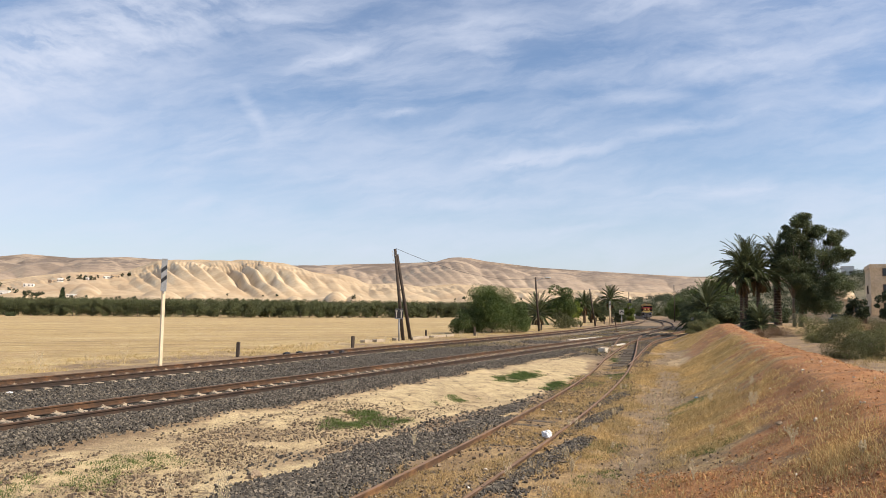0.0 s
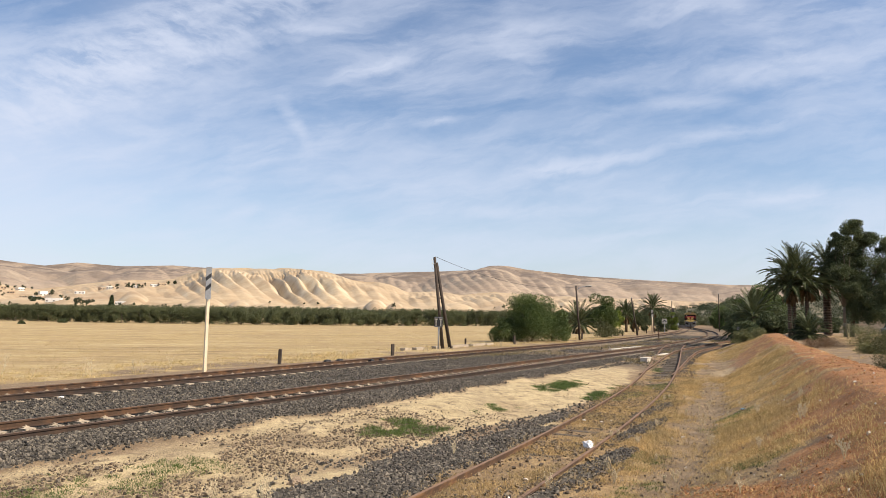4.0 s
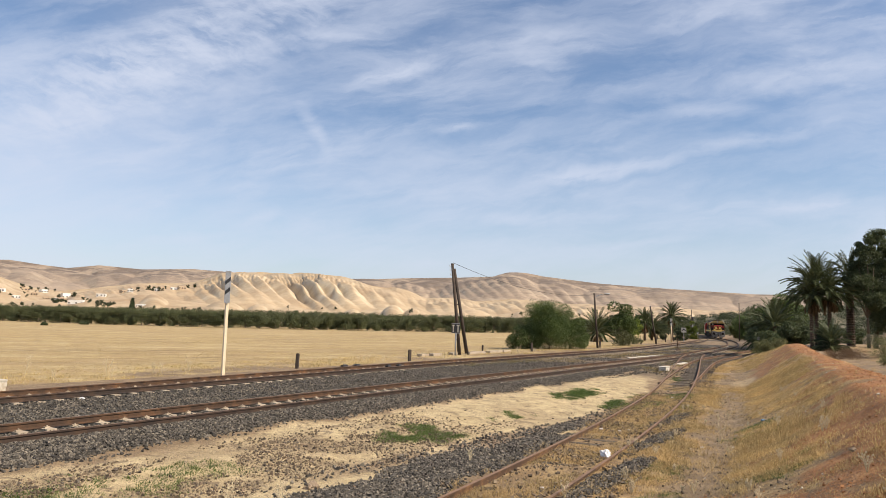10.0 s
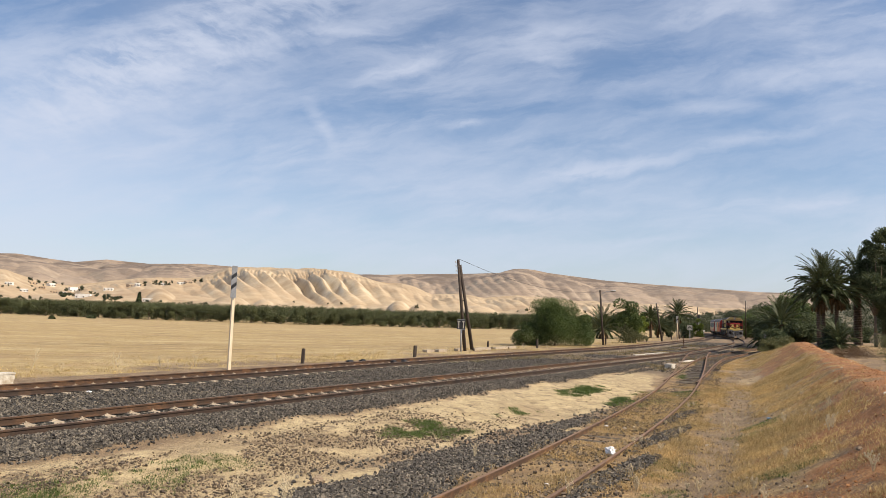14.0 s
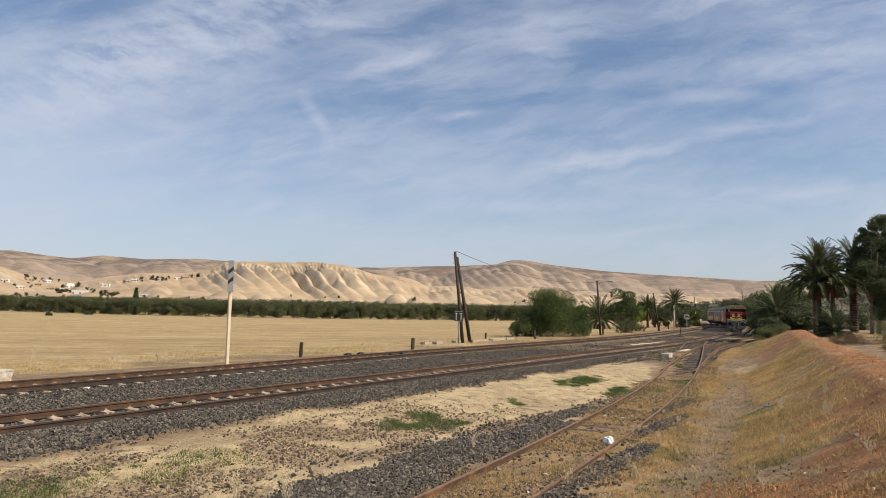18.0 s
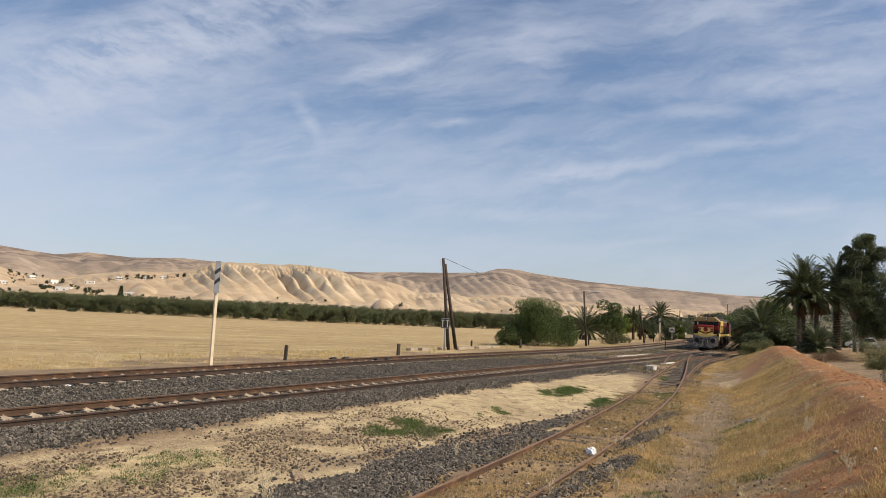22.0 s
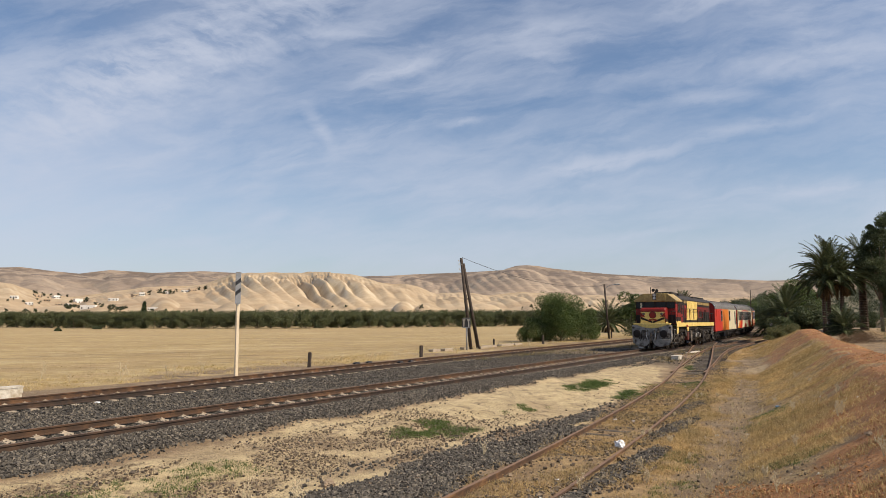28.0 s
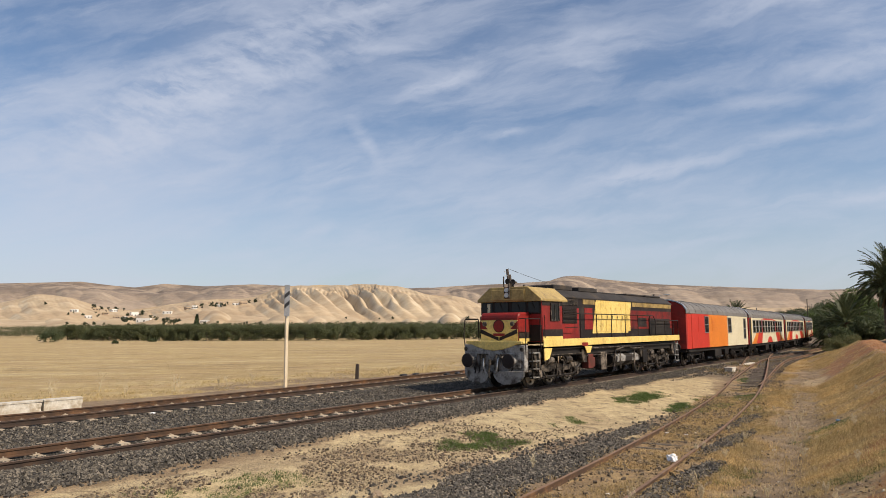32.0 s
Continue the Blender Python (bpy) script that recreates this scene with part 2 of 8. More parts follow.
def leafy(name, dark, light, rough=0.6, trans=0.25):
    """Leaves: each island has its own tone."""
    m, nt, bs = nodes_of(name)
    geo = nt.nodes.new("ShaderNodeNewGeometry")
    info = nt.nodes.new("ShaderNodeObjectInfo")
    col = ramp(nt, geo.outputs["Random Per Island"], [(0.0, dark), (0.55, tuple((p + q) / 2 for p, q in zip(dark, light))), (1.0, light)])
    tc = nt.nodes.new("ShaderNodeTexCoord")
    big = noise_node(nt, tc.outputs["Object"], 0.9, 3)
    col = mixc(nt, 1.0, col, ramp(nt, big, [(0.3, (0.7, 0.74, 0.7)), (0.7, (1.2, 1.15, 1.0))]), "MULTIPLY")
    hsv = nt.nodes.new("ShaderNodeHueSaturation")
    nt.links.new(mapr(nt, info.outputs["Random"], 0, 1, 0.82, 1.18), hsv.inputs["Value"])
    nt.links.new(col, hsv.inputs["Color"])
    nt.links.new(hsv.outputs[0], bs.inputs["Base Color"])
    bs.inputs["Roughness"].default_value = rough
    bs.inputs["Specular IOR Level"].default_value = 0.25
    if trans:
        tr = nt.nodes.new("ShaderNodeBsdfTranslucent")
        nt.links.new(hsv.outputs[0], tr.inputs["Color"])
        ms = nt.nodes.new("ShaderNodeMixShader")
        ms.inputs[0].default_value = trans
        nt.links.new(bs.outputs[0], ms.inputs[1])
        nt.links.new(tr.outputs[0], ms.inputs[2])
        nt.links.new(ms.outputs[0], nt.nodes["Material Output"].inputs[0])
    return m


M = {
    "rail": surface("rusty_rail", (0.034, 0.019, 0.011), (0.085, 0.042, 0.019), 3.0, 0.8, 0.0, dirt=(0.19, 0.090, 0.036), relief=0.2, depth=0.004),
    "rail_dark": surface("dark_rusty_rail", (0.022, 0.014, 0.010), (0.050, 0.028, 0.017), 3.0, 0.8, 0.0, dirt=(0.085, 0.046, 0.024), relief=0.2, depth=0.004),
    "rail_rust": surface("flaking_rust", (0.045, 0.025, 0.016), (0.095, 0.052, 0.028), 2.0, 0.85, 0.0, dirt=(0.20, 0.105, 0.048), dirt_scale=1.6, relief=0.4, depth=0.005, dirt_lo=0.48, dirt_hi=0.64),
    "railtop_rust": surface("brown_rail_head", (0.15, 0.085, 0.048), (0.24, 0.145, 0.085), 4.0, 0.75, 0.0, relief=0.1, depth=0.002),
    "railtop": surface("worn_rail_head", (0.13, 0.075, 0.042), (0.20, 0.12, 0.07), 5.0, 0.65, 0.0, relief=0.05, depth=0.002),
    "concrete": surface("weathered_concrete", (0.34, 0.275, 0.20), (0.44, 0.365, 0.27), 2.5, 0.9, dirt=(0.22, 0.18, 0.14), relief=0.3, per_object=0.12),
    "white_conc": surface("whitewashed_concrete", (0.52, 0.49, 0.43), (0.64, 0.60, 0.51), 2.0, 0.85, dirt=(0.34, 0.28, 0.20), dirt_scale=2.4, relief=0.5, dirt_lo=0.46, dirt_hi=0.66),
    "sleeper_wood": surface("old_sleeper_wood", (0.055, 0.042, 0.03), (0.11, 0.085, 0.06), 4.0, 0.9, relief=0.6, depth=0.02, per_object=0.2),
    "pole_wood": surface("tarred_pole_wood", (0.028, 0.020, 0.016), (0.060, 0.042, 0.030), 5.0, 0.85, dirt=(0.10, 0.065, 0.04), relief=0.5, depth=0.01),
    "post_white": surface("chipped_white_paint", (0.66, 0.53, 0.36), (0.76, 0.63, 0.45), 3.0, 0.6, dirt=(0.42, 0.30, 0.20), dirt_scale=2.0, relief=0.1, dirt_lo=0.6, dirt_hi=0.8),
    "black_paint": surface("black_paint", (0.02, 0.02, 0.022), (0.035, 0.035, 0.038), 3.0, 0.5, relief=0.05),
    "grey_paint": surface("grey_paint", (0.27, 0.275, 0.28), (0.35, 0.355, 0.36), 3.0, 0.5, relief=0.05),
    "steel": surface("galvanised_steel", (0.38, 0.39, 0.40), (0.5, 0.5, 0.5), 4.0, 0.45, 0.7, relief=0.05),
    "bark": surface("grey_brown_bark", (0.12, 0.09, 0.065), (0.22, 0.17, 0.125), 3.0, 0.95, relief=0.8, depth=0.03),
    "palm_bark": surface("palm_trunk_bark", (0.055, 0.038, 0.026), (0.13, 0.088, 0.058), 4.0, 0.95, relief=0.9, depth=0.05),
    "wire": surface("dark_cable", (0.03, 0.03, 0.03), (0.05, 0.05, 0.05), 2.0, 0.6, relief=0),
}

# ---------------------------------------------------------------- plan of the line
HEAD = 31.5                                   # the line's direction, clockwise from +y
SA, CA = math.sin(radians(HEAD)), math.cos(radians(HEAD))
B_V = -14.6                                   # centre of the near running line


def to_xy(u, v):
    """From along-line / across-line metres to the world."""
    return u * SA + v * CA, u * CA - v * SA


def to_uv(x, y):
    return x * SA + y * CA, x * CA - y * SA


# centre lines, stepped by half metres: the near track, and the older alignment that the far track and field edge keep
_s = np.arange(-80.0, 420.0, 0.5)
_x0, _y0 = to_xy(-80.0, B_V)


def bent(places, headings):
    h = np.radians(np.interp(_s, places, headings))
    return _x0 + np.concatenate([[0], np.cumsum(np.sin(h[:-1]) * 0.5)]), _y0 + np.concatenate([[0], np.cumsum(np.cos(h[:-1]) * 0.5)]), h


LINE_X, LINE_Y, LINE_H = bent([40, 60, 80, 100, 120, 150, 180, 200, 420], [HEAD, 27.8, 27.3, 26.2, 21.5, 16.4, 15.7, 20.3, 20.5])
FAR_X, FAR_Y, FAR_H = bent([54, 138, 230, 420], [HEAD, 16.6, 13.0, 4.0])
_lu, _lv = to_uv(FAR_X, FAR_Y)
_nu, _nv = to_uv(LINE_X, LINE_Y)


def dip(s):
    """The near line sags a little towards the station."""
    return -0.15 * sstep(42, 70, s) * (1 - sstep(100, 150, s))


def line_at(s, off=0.0):
    """Place and heading at s metres along the near track, off metres to its right."""
    x, y, h = np.interp(s, _s, LINE_X), np.interp(s, _s, LINE_Y), np.interp(s, _s, LINE_H)
    return x + off * np.cos(h), y - off * np.sin(h), h


def sstep(a, b, t):
    k = np.clip((t - a) / (b - a), 0, 1)
    return k * k * (3 - 2 * k)


def across(u, v):
    """Across-line place, following the bend of the line."""
    return v - (np.interp(u, _lu, _lv) - B_V)


_lattice = {}


def wave(x, y, seed, scale):
    """Smooth lattice noise of three octaves, about -1 to 1."""
    if seed not in _lattice:
        _lattice[seed] = np.random.default_rng(seed).random((3, 256, 256)) * 2 - 1
    x, y = np.asarray(x, dtype=float), np.asarray(y, dtype=float)
    z = np.zeros(np.broadcast(x, y).shape)
    for k, (fq, amp) in enumerate(((0.3, 1.0), (0.63, 0.55), (1.3, 0.3))):
        c, d = math.cos(0.6 + 1.1 * k), math.sin(0.6 + 1.1 * k)
        px_, py_ = (x * c - y * d) * scale * fq + 17.3 * k, (x * d + y * c) * scale * fq + 41.7
        i, j = np.floor(px_).astype(int), np.floor(py_).astype(int)
        fx, fy = px_ - i, py_ - j
        fx, fy = fx * fx * (3 - 2 * fx), fy * fy * (3 - 2 * fy)
        g = _lattice[seed][k]
        i0, i1, j0, j1 = i % 256, (i + 1) % 256, j % 256, (j + 1) % 256
        z = z + amp * ((g[i0, j0] * (1 - fx) + g[i1, j0] * fx) * (1 - fy) + (g[i0, j1] * (1 - fx) + g[i1, j1] * fx) * fy)
    return z * 1.1


SIDING_U = np.array([-40.0, -15, 5, 9, 17, 25, 34, 45, 60, 72])
SIDING_V = np.array([-2.2, -4.0, -5.15, -5.4, -6.05, -7.1, -8.6, -10.6, np.interp(60, _nu, _nv) + 1.6, np.interp(72, _nu, _nv) + 0.25])
SIDING_K = np.polyfit(SIDING_U[1:], SIDING_V[1:], 4)


def siding_v(u):
    return np.polyval(SIDING_K, u)


def crest_v(u):
    return 1.0 - 0.153 * (np.clip(u, -20, 75) - 14.6)


def ground_z(u, v):
    u, v = np.asarray(u, dtype=float), np.asarray(v, dtype=float)
    w = across(u, v)
    lift = sstep(28, 62, u)
    floor = np.interp(w, [-75, -36, -30, -25.6, -25.0, -12.7, -12.1], [-1.0, -0.5, -0.34, -0.3, -0.2, -0.2, -0.34])
    floor = floor + np.interp(w, [-13.8, -13.73, -13.2, -12.7], [0, 0.07, 0.06, 0]) * (1 - sstep(20, 30, u))
    bed = -0.64 + 0.44 * lift - 0.035 * sstep(30, 37, u) * (1 - sstep(44, 56, u))
    floor = np.where(w > -12.7, floor * (1 - lift) - 0.2 * lift, floor)
    floor = floor + (bed - floor) * sstep(-12.1, -8.2 - 2.4 * lift, w)
    vc = crest_v(u)
    wl = np.interp(u, [0, 8, 15, 30, 45, 62, 75], [6.4, 4.8, 4.0, 3.6, 3.6, 4.4, 4.0])
    zc = np.interp(u, [-30, 0, 15, 20, 31, 42, 50, 54, 58, 61, 66, 80], [0.9, 1.05, 1.12, 1.08, 1.03, 1.06, 1.18, 1.33, 1.33, 1.15, 0.7, 0.6])
    plat = np.interp(u, [0, 30, 45, 56, 66, 80, 95, 125, 400], [0.35, 0.3, 0.22, 0.2, 0.5, 0.85, 0.8, 0.35, 0.4])
    k = np.clip((v - (vc - wl)) / wl, 0, 1)
    lip = 1 - np.interp(u, [0, 15, 40, 62], [1.1, 0.85, 0.8, 0.9]) / wl
    kk = np.clip(k / lip, 0, 1)
    left = floor + (zc - floor) * (0.93 * (0.45 * kk + 0.55 * kk ** 1.6) + 0.07 * sstep(lip - 0.06, 1, k))
    right = plat + (zc - plat) * (1 - sstep(0.12, np.interp(u, [0, 15, 30, 45, 60], [3.4, 2.8, 1.8, 1.3, 1.2]), v - vc))
    z = np.where(v < vc, left, right)
    z = z + dip(u) * sstep(-25.5, -23.5, w) * (1 - sstep(0, 0.5, k)) * (v < vc)
    sv = siding_v(np.clip(u, -30, 72))
    z = z + 0.045 * sstep(sv + 0.1, sv + 0.65, v) * (1 - sstep(sv + 1.6, sv + 3.0, v)) * (1 - lift)
    rough = sstep(0.15, 1.0, k)
    z = z + rough * (0.045 * wave(u, v, 3, 0.55) + 0.02 * wave(u, v, 4, 4.5)) + (1 - rough) * sstep(-12.2, -11, w) * 0.018 * wave(u, v, 5, 2.5)
    z = z + 0.16 * wave(u, v, 7, 0.45) * sstep(1.2, 4.0, v - vc) * (1 - sstep(70, 95, u)) * sstep(10, 20, u)
    far = sstep(90, 260, np.abs(v) + 0.3 * np.maximum(u - 150, 0))
    return z + far * 0.25 * wave(u, v, 6, 0.03)


def siding_z(u):
    return -0.525 + 0.525 * sstep(28, 60, u) + dip(u)



# ---------------------------------------------------------------- ground
def spread(stops):
    """Grid lines from (place, step) stops, the step growing evenly between them."""
    out_, (p, st) = [stops[0][0]], stops[0]
    for (a, sa), (b, sb) in zip(stops[:-1], stops[1:]):
        p = a
        while p < b - 1e-6:
            st = sa + (sb - sa) * (p - a) / (b - a)
            p = min(p + st, b)
            out_.append(p)
    return np.array(out_)


gu = spread([(-4000, 700), (-300, 80), (-40, 6), (2, 0.22), (24, 0.22), (60, 0.5), (130, 2), (400, 25), (4200, 700)])
gv = spread([(-4000, 700), (-300, 60), (-60, 4), (-27, 0.35), (-12.8, 0.25), (3, 0.15), (8, 0.3), (40, 2), (200, 20), (4000, 700)])
GU, GV = np.meshgrid(gu, gv, indexing="ij")
GZ = ground_z(GU, GV)
GX, GY = to_xy(GU, GV)
nu, nv = GU.shape
idx = np.arange(nu * nv).reshape(nu, nv)
quads = np.stack([idx[:-1, :-1], idx[:-1, 1:], idx[1:, 1:], idx[1:, :-1]], -1).reshape(-1, 4)[:, ::-1]
ground_mesh = array_mesh("ground", np.stack([GX, GY, GZ], -1).reshape(-1, 3), quads, True)

A_OFF = (np.array([-80.0, 10, 32, 60, 95, 110, 125, 140, 155, 170, 182, 420]),
         np.array([-5.7, -6.25, -7.25, -7.4, -7.4, -6.5, -5.2, -3.8, -2.6, -1.2, -0.1, -0.1]))
GREEN = [(15.2, -9.9, 1.5, 0.85, 1.0), (27.0, -10.6, 2.4, 0.7, 0.9), (20.5, -9.9, 2.0, 0.45, 0.7), (30.5, -8.9, 2.0, 0.5, 0.8), (31.0, -7.6, 2.2, 0.7, 0.8),
         (5.0, -10.7, 2.4, 0.9, 0.5), (8.5, -10.3, 1.8, 0.8, 0.38), (20.4, -3.0, 2.0, 0.9, 0.42), (26.0, -6.4, 2.0, 0.5, 0.6), (12.5, -3.4, 1.2, 0.35, 0.4), (27.3, -8.7, 2.6, 0.6, 1.0), (27.7, -7.7, 2.4, 0.5, 0.9),
         (14.2, -1.6, 1.4, 0.8, 0.3), (14.6, -4.0, 1.3, 0.5, 0.4), (40, -9.5, 2.0, 0.6, 0.5)]
PATCH = [(8.5, -7.1, 2.6, 0.8), (10.0, -7.4, 2.6, 1.0), (12.5, -7.7, 2.8, 1.0), (16.0, -7.5, 2.4, 0.6, 0.8), (19.5, -8.0, 2.2, 0.4, 0.7),
         (8.0, -4.15, 2.6, 0.34, 0.8), (13.5, -4.6, 3.4, 0.28, 0.75), (18.5, -5.15, 3.0, 0.28, 0.7), (23.5, -5.9, 3.0, 0.3, 0.55)]


BARE = [(50.0, -6.2, 6.0, 1.3), (44.5, -6.1, 5.0, 1.0), (40.0, -6.4, 4.0, 0.7), (55.0, -5.6, 4.0, 1.8), (47.0, -4.7, 4.0, 0.9)]
HEAP = [(40.3, -6.6, 3.4, 0.7, 0.6), (38.0, -6.5, 4.0, 0.9, 0.35)]
BROWN = [(16.5, -8.3, 4.0, 0.65), (21.5, -8.0, 4.0, 0.6), (26.5, -8.3, 3.5, 0.5, 0.7), (12.0, -8.9, 3.0, 0.4, 0.6)]


def blob(u, v, items):
    z = np.zeros_like(u)
    for a, b, ra, rb, *k in items:
        d = np.sqrt(((u - a) / ra) ** 2 + ((v - b) / rb) ** 2) + 0.22 * wave(u, v, 21, 3.0)
        z = np.maximum(z, (k[0] if k else 1.0) * (1 - sstep(0.55, 1.1, d)))
    return z


def litter(u, v):
    """Where clods and dead leaves lie thick on the sand."""
    return sstep(0.10, 0.5, wave(0.55 * u, 1.7 * v, 41, 1.0) + 0.6 * wave(0.7 * u, 1.3 * v, 42, 3.6)) * (1 - 0.9 * sstep(11, 22, u)) * sstep(-12.2, -11.0, v)


def zones(u, v):
    w = across(u, v)
    e = 0.22 * wave(u, v, 31, 2.2) + 0.12 * wave(u, v, 32, 7.0)
    edge = np.interp(u, _lu, _lv) + np.interp(u, *A_OFF) - 1.75
    ballast = sstep(-0.25, 0.25, v - edge + e) * (1 - sstep(-12.75, -12.15, w + 0.7 * e))
    ballast = np.maximum(ballast, blob(u, v, PATCH) * 0.95)
    sv = siding_v(np.clip(u, -30, 72))
    ballast = np.maximum(ballast, sstep(34, 40, u) * sstep(-12.5, -12, w) * (1 - sstep(sv + 1.6, sv + 2.6, v + e)) * 0.5)
    ballast = ballast * (1 - 0.08 * sstep(82, 108, u))
    ballast = ballast * (1 - 0.62 * sstep(30, 52, u) * np.clip(0.6 + wave(u, v, 35, 0.5), 0, 1))
    straw = (1 - sstep(-3.4, -1.2, v - edge + 3 * e)) * (1 - 0.9 * (1 - sstep(3, 10, edge - v)) * np.clip(0.55 + 0.8 * wave(u, v, 36, 0.8), 0, 1))
    vc = crest_v(u)
    sv = siding_v(np.clip(u, -30, 72))
    sand = (0.68 - 0.14 * (1 - sstep(9, 17, u)) + 0.38 * np.clip(0.5 + wave(u, v, 34, 0.9), 0, 1) + 0.3 * sstep(12, 20, u)) * sstep(-12.55, -11.9, w + e) * (1 - sstep(sv - 1.6, sv - 0.9, v + e)) * (1 - sstep(34, 42, u + 4 * e))
    near = 1 - sstep(13, 27, u)
    red = sstep(vc - 1.6 - 2.0 * near, vc - 0.7 - 0.9 * near, v + 4.0 * e) * (1 - sstep(vc + np.interp(u, [0, 30, 60], [2.4, 1.2, 0.8]), vc + np.interp(u, [0, 30, 60], [4.5, 2.4, 1.6]), v + 3 * e)) * (1 - sstep(62, 70, u))
    red = np.maximum(red, sstep(-2.9, -2.0, v + 2 * e) * (1 - sstep(-0.7, 0.7, u - 12.2 + 1.38 * (v + 2.2) + 3 * e)) * sstep(-20, -10, u))
    dry = sstep(sv - 1.2, sv - 0.4, v + e) * (1 - sstep(vc + 0.5, vc + 2.0, v + 3 * e))
    dry = dry * (1 - 0.45 * (np.abs(v - sv) < 1.0) * np.clip(0.5 + wave(u, v, 37, 1.5), 0, 1))
    dry = np.maximum(dry, sstep(vc + 3.5, vc + 6, v + 3 * e) * 0.8)
    bare = blob(u, v, BARE)
    red = np.maximum(red, 0.62 * bare * (1 - blob(u, v, HEAP)))
    dry = dry * (1 - 0.8 * bare)
    sand = sand * (1 - 0.85 * blob(u, v, BROWN))
    sand = np.maximum(sand, blob(u, v, HEAP))
    path = 1 - sstep(0.2, 0.95, np.abs(v - (vc - 4.1 - 0.25 * wave(u, v, 33, 0.35))) + 0.8 * e)
    path = path * sstep(9, 13, u) * (1 - sstep(46, 56, u)) * (1 - 0.9 * blob(u, v, HEAP))
    return ballast, straw, sand, red, dry, blob(u, v, GREEN) * 0.85 * np.clip(0.7 + 0.6 * wave(u, v, 22, 4.0), 0, 1), path


zone_values = zones(GU, GV)
for nm, trio, last in (("zone_a", zone_values[:3], zone_values[6]), ("zone_b", zone_values[3:6], litter(GU, GV))):
    at = ground_mesh.attributes.new(nm, "FLOAT_COLOR", "POINT")
    at.data.foreach_set("color", np.stack([*trio, last], -1).astype(np.float32).ravel())


def ground_material():
    m, nt, bs = nodes_of("ground_soil")
    geo = nt.nodes.new("ShaderNodeNewGeometry")
    pos = geo.outputs["Position"]
    za, zb = nt.nodes.new("ShaderNodeAttribute"), nt.nodes.new("ShaderNodeAttribute")
    za.attribute_name, zb.attribute_name = "zone_a", "zone_b"
    sa, sb = nt.nodes.new("ShaderNodeSeparateColor"), nt.nodes.new("ShaderNodeSeparateColor")
    nt.links.new(za.outputs["Color"], sa.inputs[0])
    nt.links.new(zb.outputs["Color"], sb.inputs[0])
    n_big, n_mid, n_fine = noise_node(nt, pos, 0.25, 5), noise_node(nt, pos, 1.7, 6, 0.6), noise_node(nt, pos, 11.0, 5, 0.65)
    n_grit = noise_node(nt, pos, 45.0, 3, 0.6)

    def weight(sock, soft=0.25):
        """Zone weight with a ragged border."""
        add = nt.nodes.new("ShaderNodeMath")
        add.operation = "MULTIPLY_ADD"
        nt.links.new(n_fine, add.inputs[0])
        add.inputs[1].default_value = 0.7
        nt.links.new(sock, add.inputs[2])
        return mapr(nt, add.outputs[0], 0.85 - soft, 0.85 + soft)

    vor = nt.nodes.new("ShaderNodeTexVoronoi")
    vor.inputs["Scale"].default_value = 23.0
    nt.links.new(pos, vor.inputs["Vector"])
    chip = nt.nodes.new("ShaderNodeTexVoronoi")
    chip.inputs["Scale"].default_value = 34.0
    wob = nt.nodes.new("ShaderNodeVectorMath")
    wob.operation = "MULTIPLY_ADD"
    wob_n = nt.nodes.new("ShaderNodeTexNoise")
    wob_n.inputs["Scale"].default_value = 60.0
    nt.links.new(pos, wob_n.inputs["Vector"])
    nt.links.new(wob_n.outputs["Color"], wob.inputs[0])
    wob.inputs[1].default_value = (0.025, 0.025, 0.025)
    nt.links.new(pos, wob.inputs[2])
    nt.links.new(wob.outputs[0], chip.inputs["Vector"])
    chip_r = nt.nodes.new("ShaderNodeSeparateColor")
    nt.links.new(chip.outputs["Color"], chip_r.inputs[0])
    chips = mixc(nt, 1.0, mapr(nt, chip.outputs["Distance"], 0.55, 0.35), mapr(nt, chip_r.outputs[0], 0.42, 0.48), "MULTIPLY")
    chip_col = ramp(nt, chip_r.outputs[1], [(0.0, (0.06, 0.045, 0.03)), (0.45, (0.13, 0.09, 0.055)), (0.8, (0.10, 0.085, 0.07)), (1.0, (0.45, 0.36, 0.22))])
    soil = ramp(nt, n_mid, [(0.3, (0.15, 0.10, 0.056)), (0.55, (0.245, 0.17, 0.096)), (0.75, (0.36, 0.265, 0.155))])
    straw = ramp(nt, n_mid, [(0.25, (0.29, 0.205, 0.085)), (0.5, (0.40, 0.29, 0.125)), (0.75, (0.49, 0.37, 0.17))])
    straw = mixc(nt, mapr(nt, n_big, 0.48, 0.66, 0, 0.55), straw, (0.36, 0.24, 0.12))
    mp = nt.nodes.new("ShaderNodeMapping")
    mp.inputs["Rotation"].default_value = (0, 0, radians(4))
    mp.inputs["Scale"].default_value = (0.045, 0.20, 1)
    nt.links.new(pos, mp.inputs[0])
    bands = noise_node(nt, mp.outputs[0], 1.0, 6, 0.65)
    straw = mixc(nt, mapr(nt, bands, 0.50, 0.64, 0, 0.6), straw, (0.29, 0.205, 0.105))
    straw = mixc(nt, mapr(nt, bands, 0.46, 0.36, 0, 0.45), straw, (0.55, 0.45, 0.27))
    mp2 = nt.nodes.new("ShaderNodeMapping")
    mp2.inputs["Rotation"].default_value = (0, 0, radians(-5))
    mp2.inputs["Scale"].default_value = (0.012, 0.16, 1)
    nt.links.new(pos, mp2.inputs[0])
    ruts = nt.nodes.new("ShaderNodeMath")
    ruts.operation = "ABSOLUTE"
    nt.links.new(mapr(nt, noise_node(nt, mp2.outputs[0], 1.0, 3, 0.5), 0, 1, -0.56, 0.44), ruts.inputs[0])
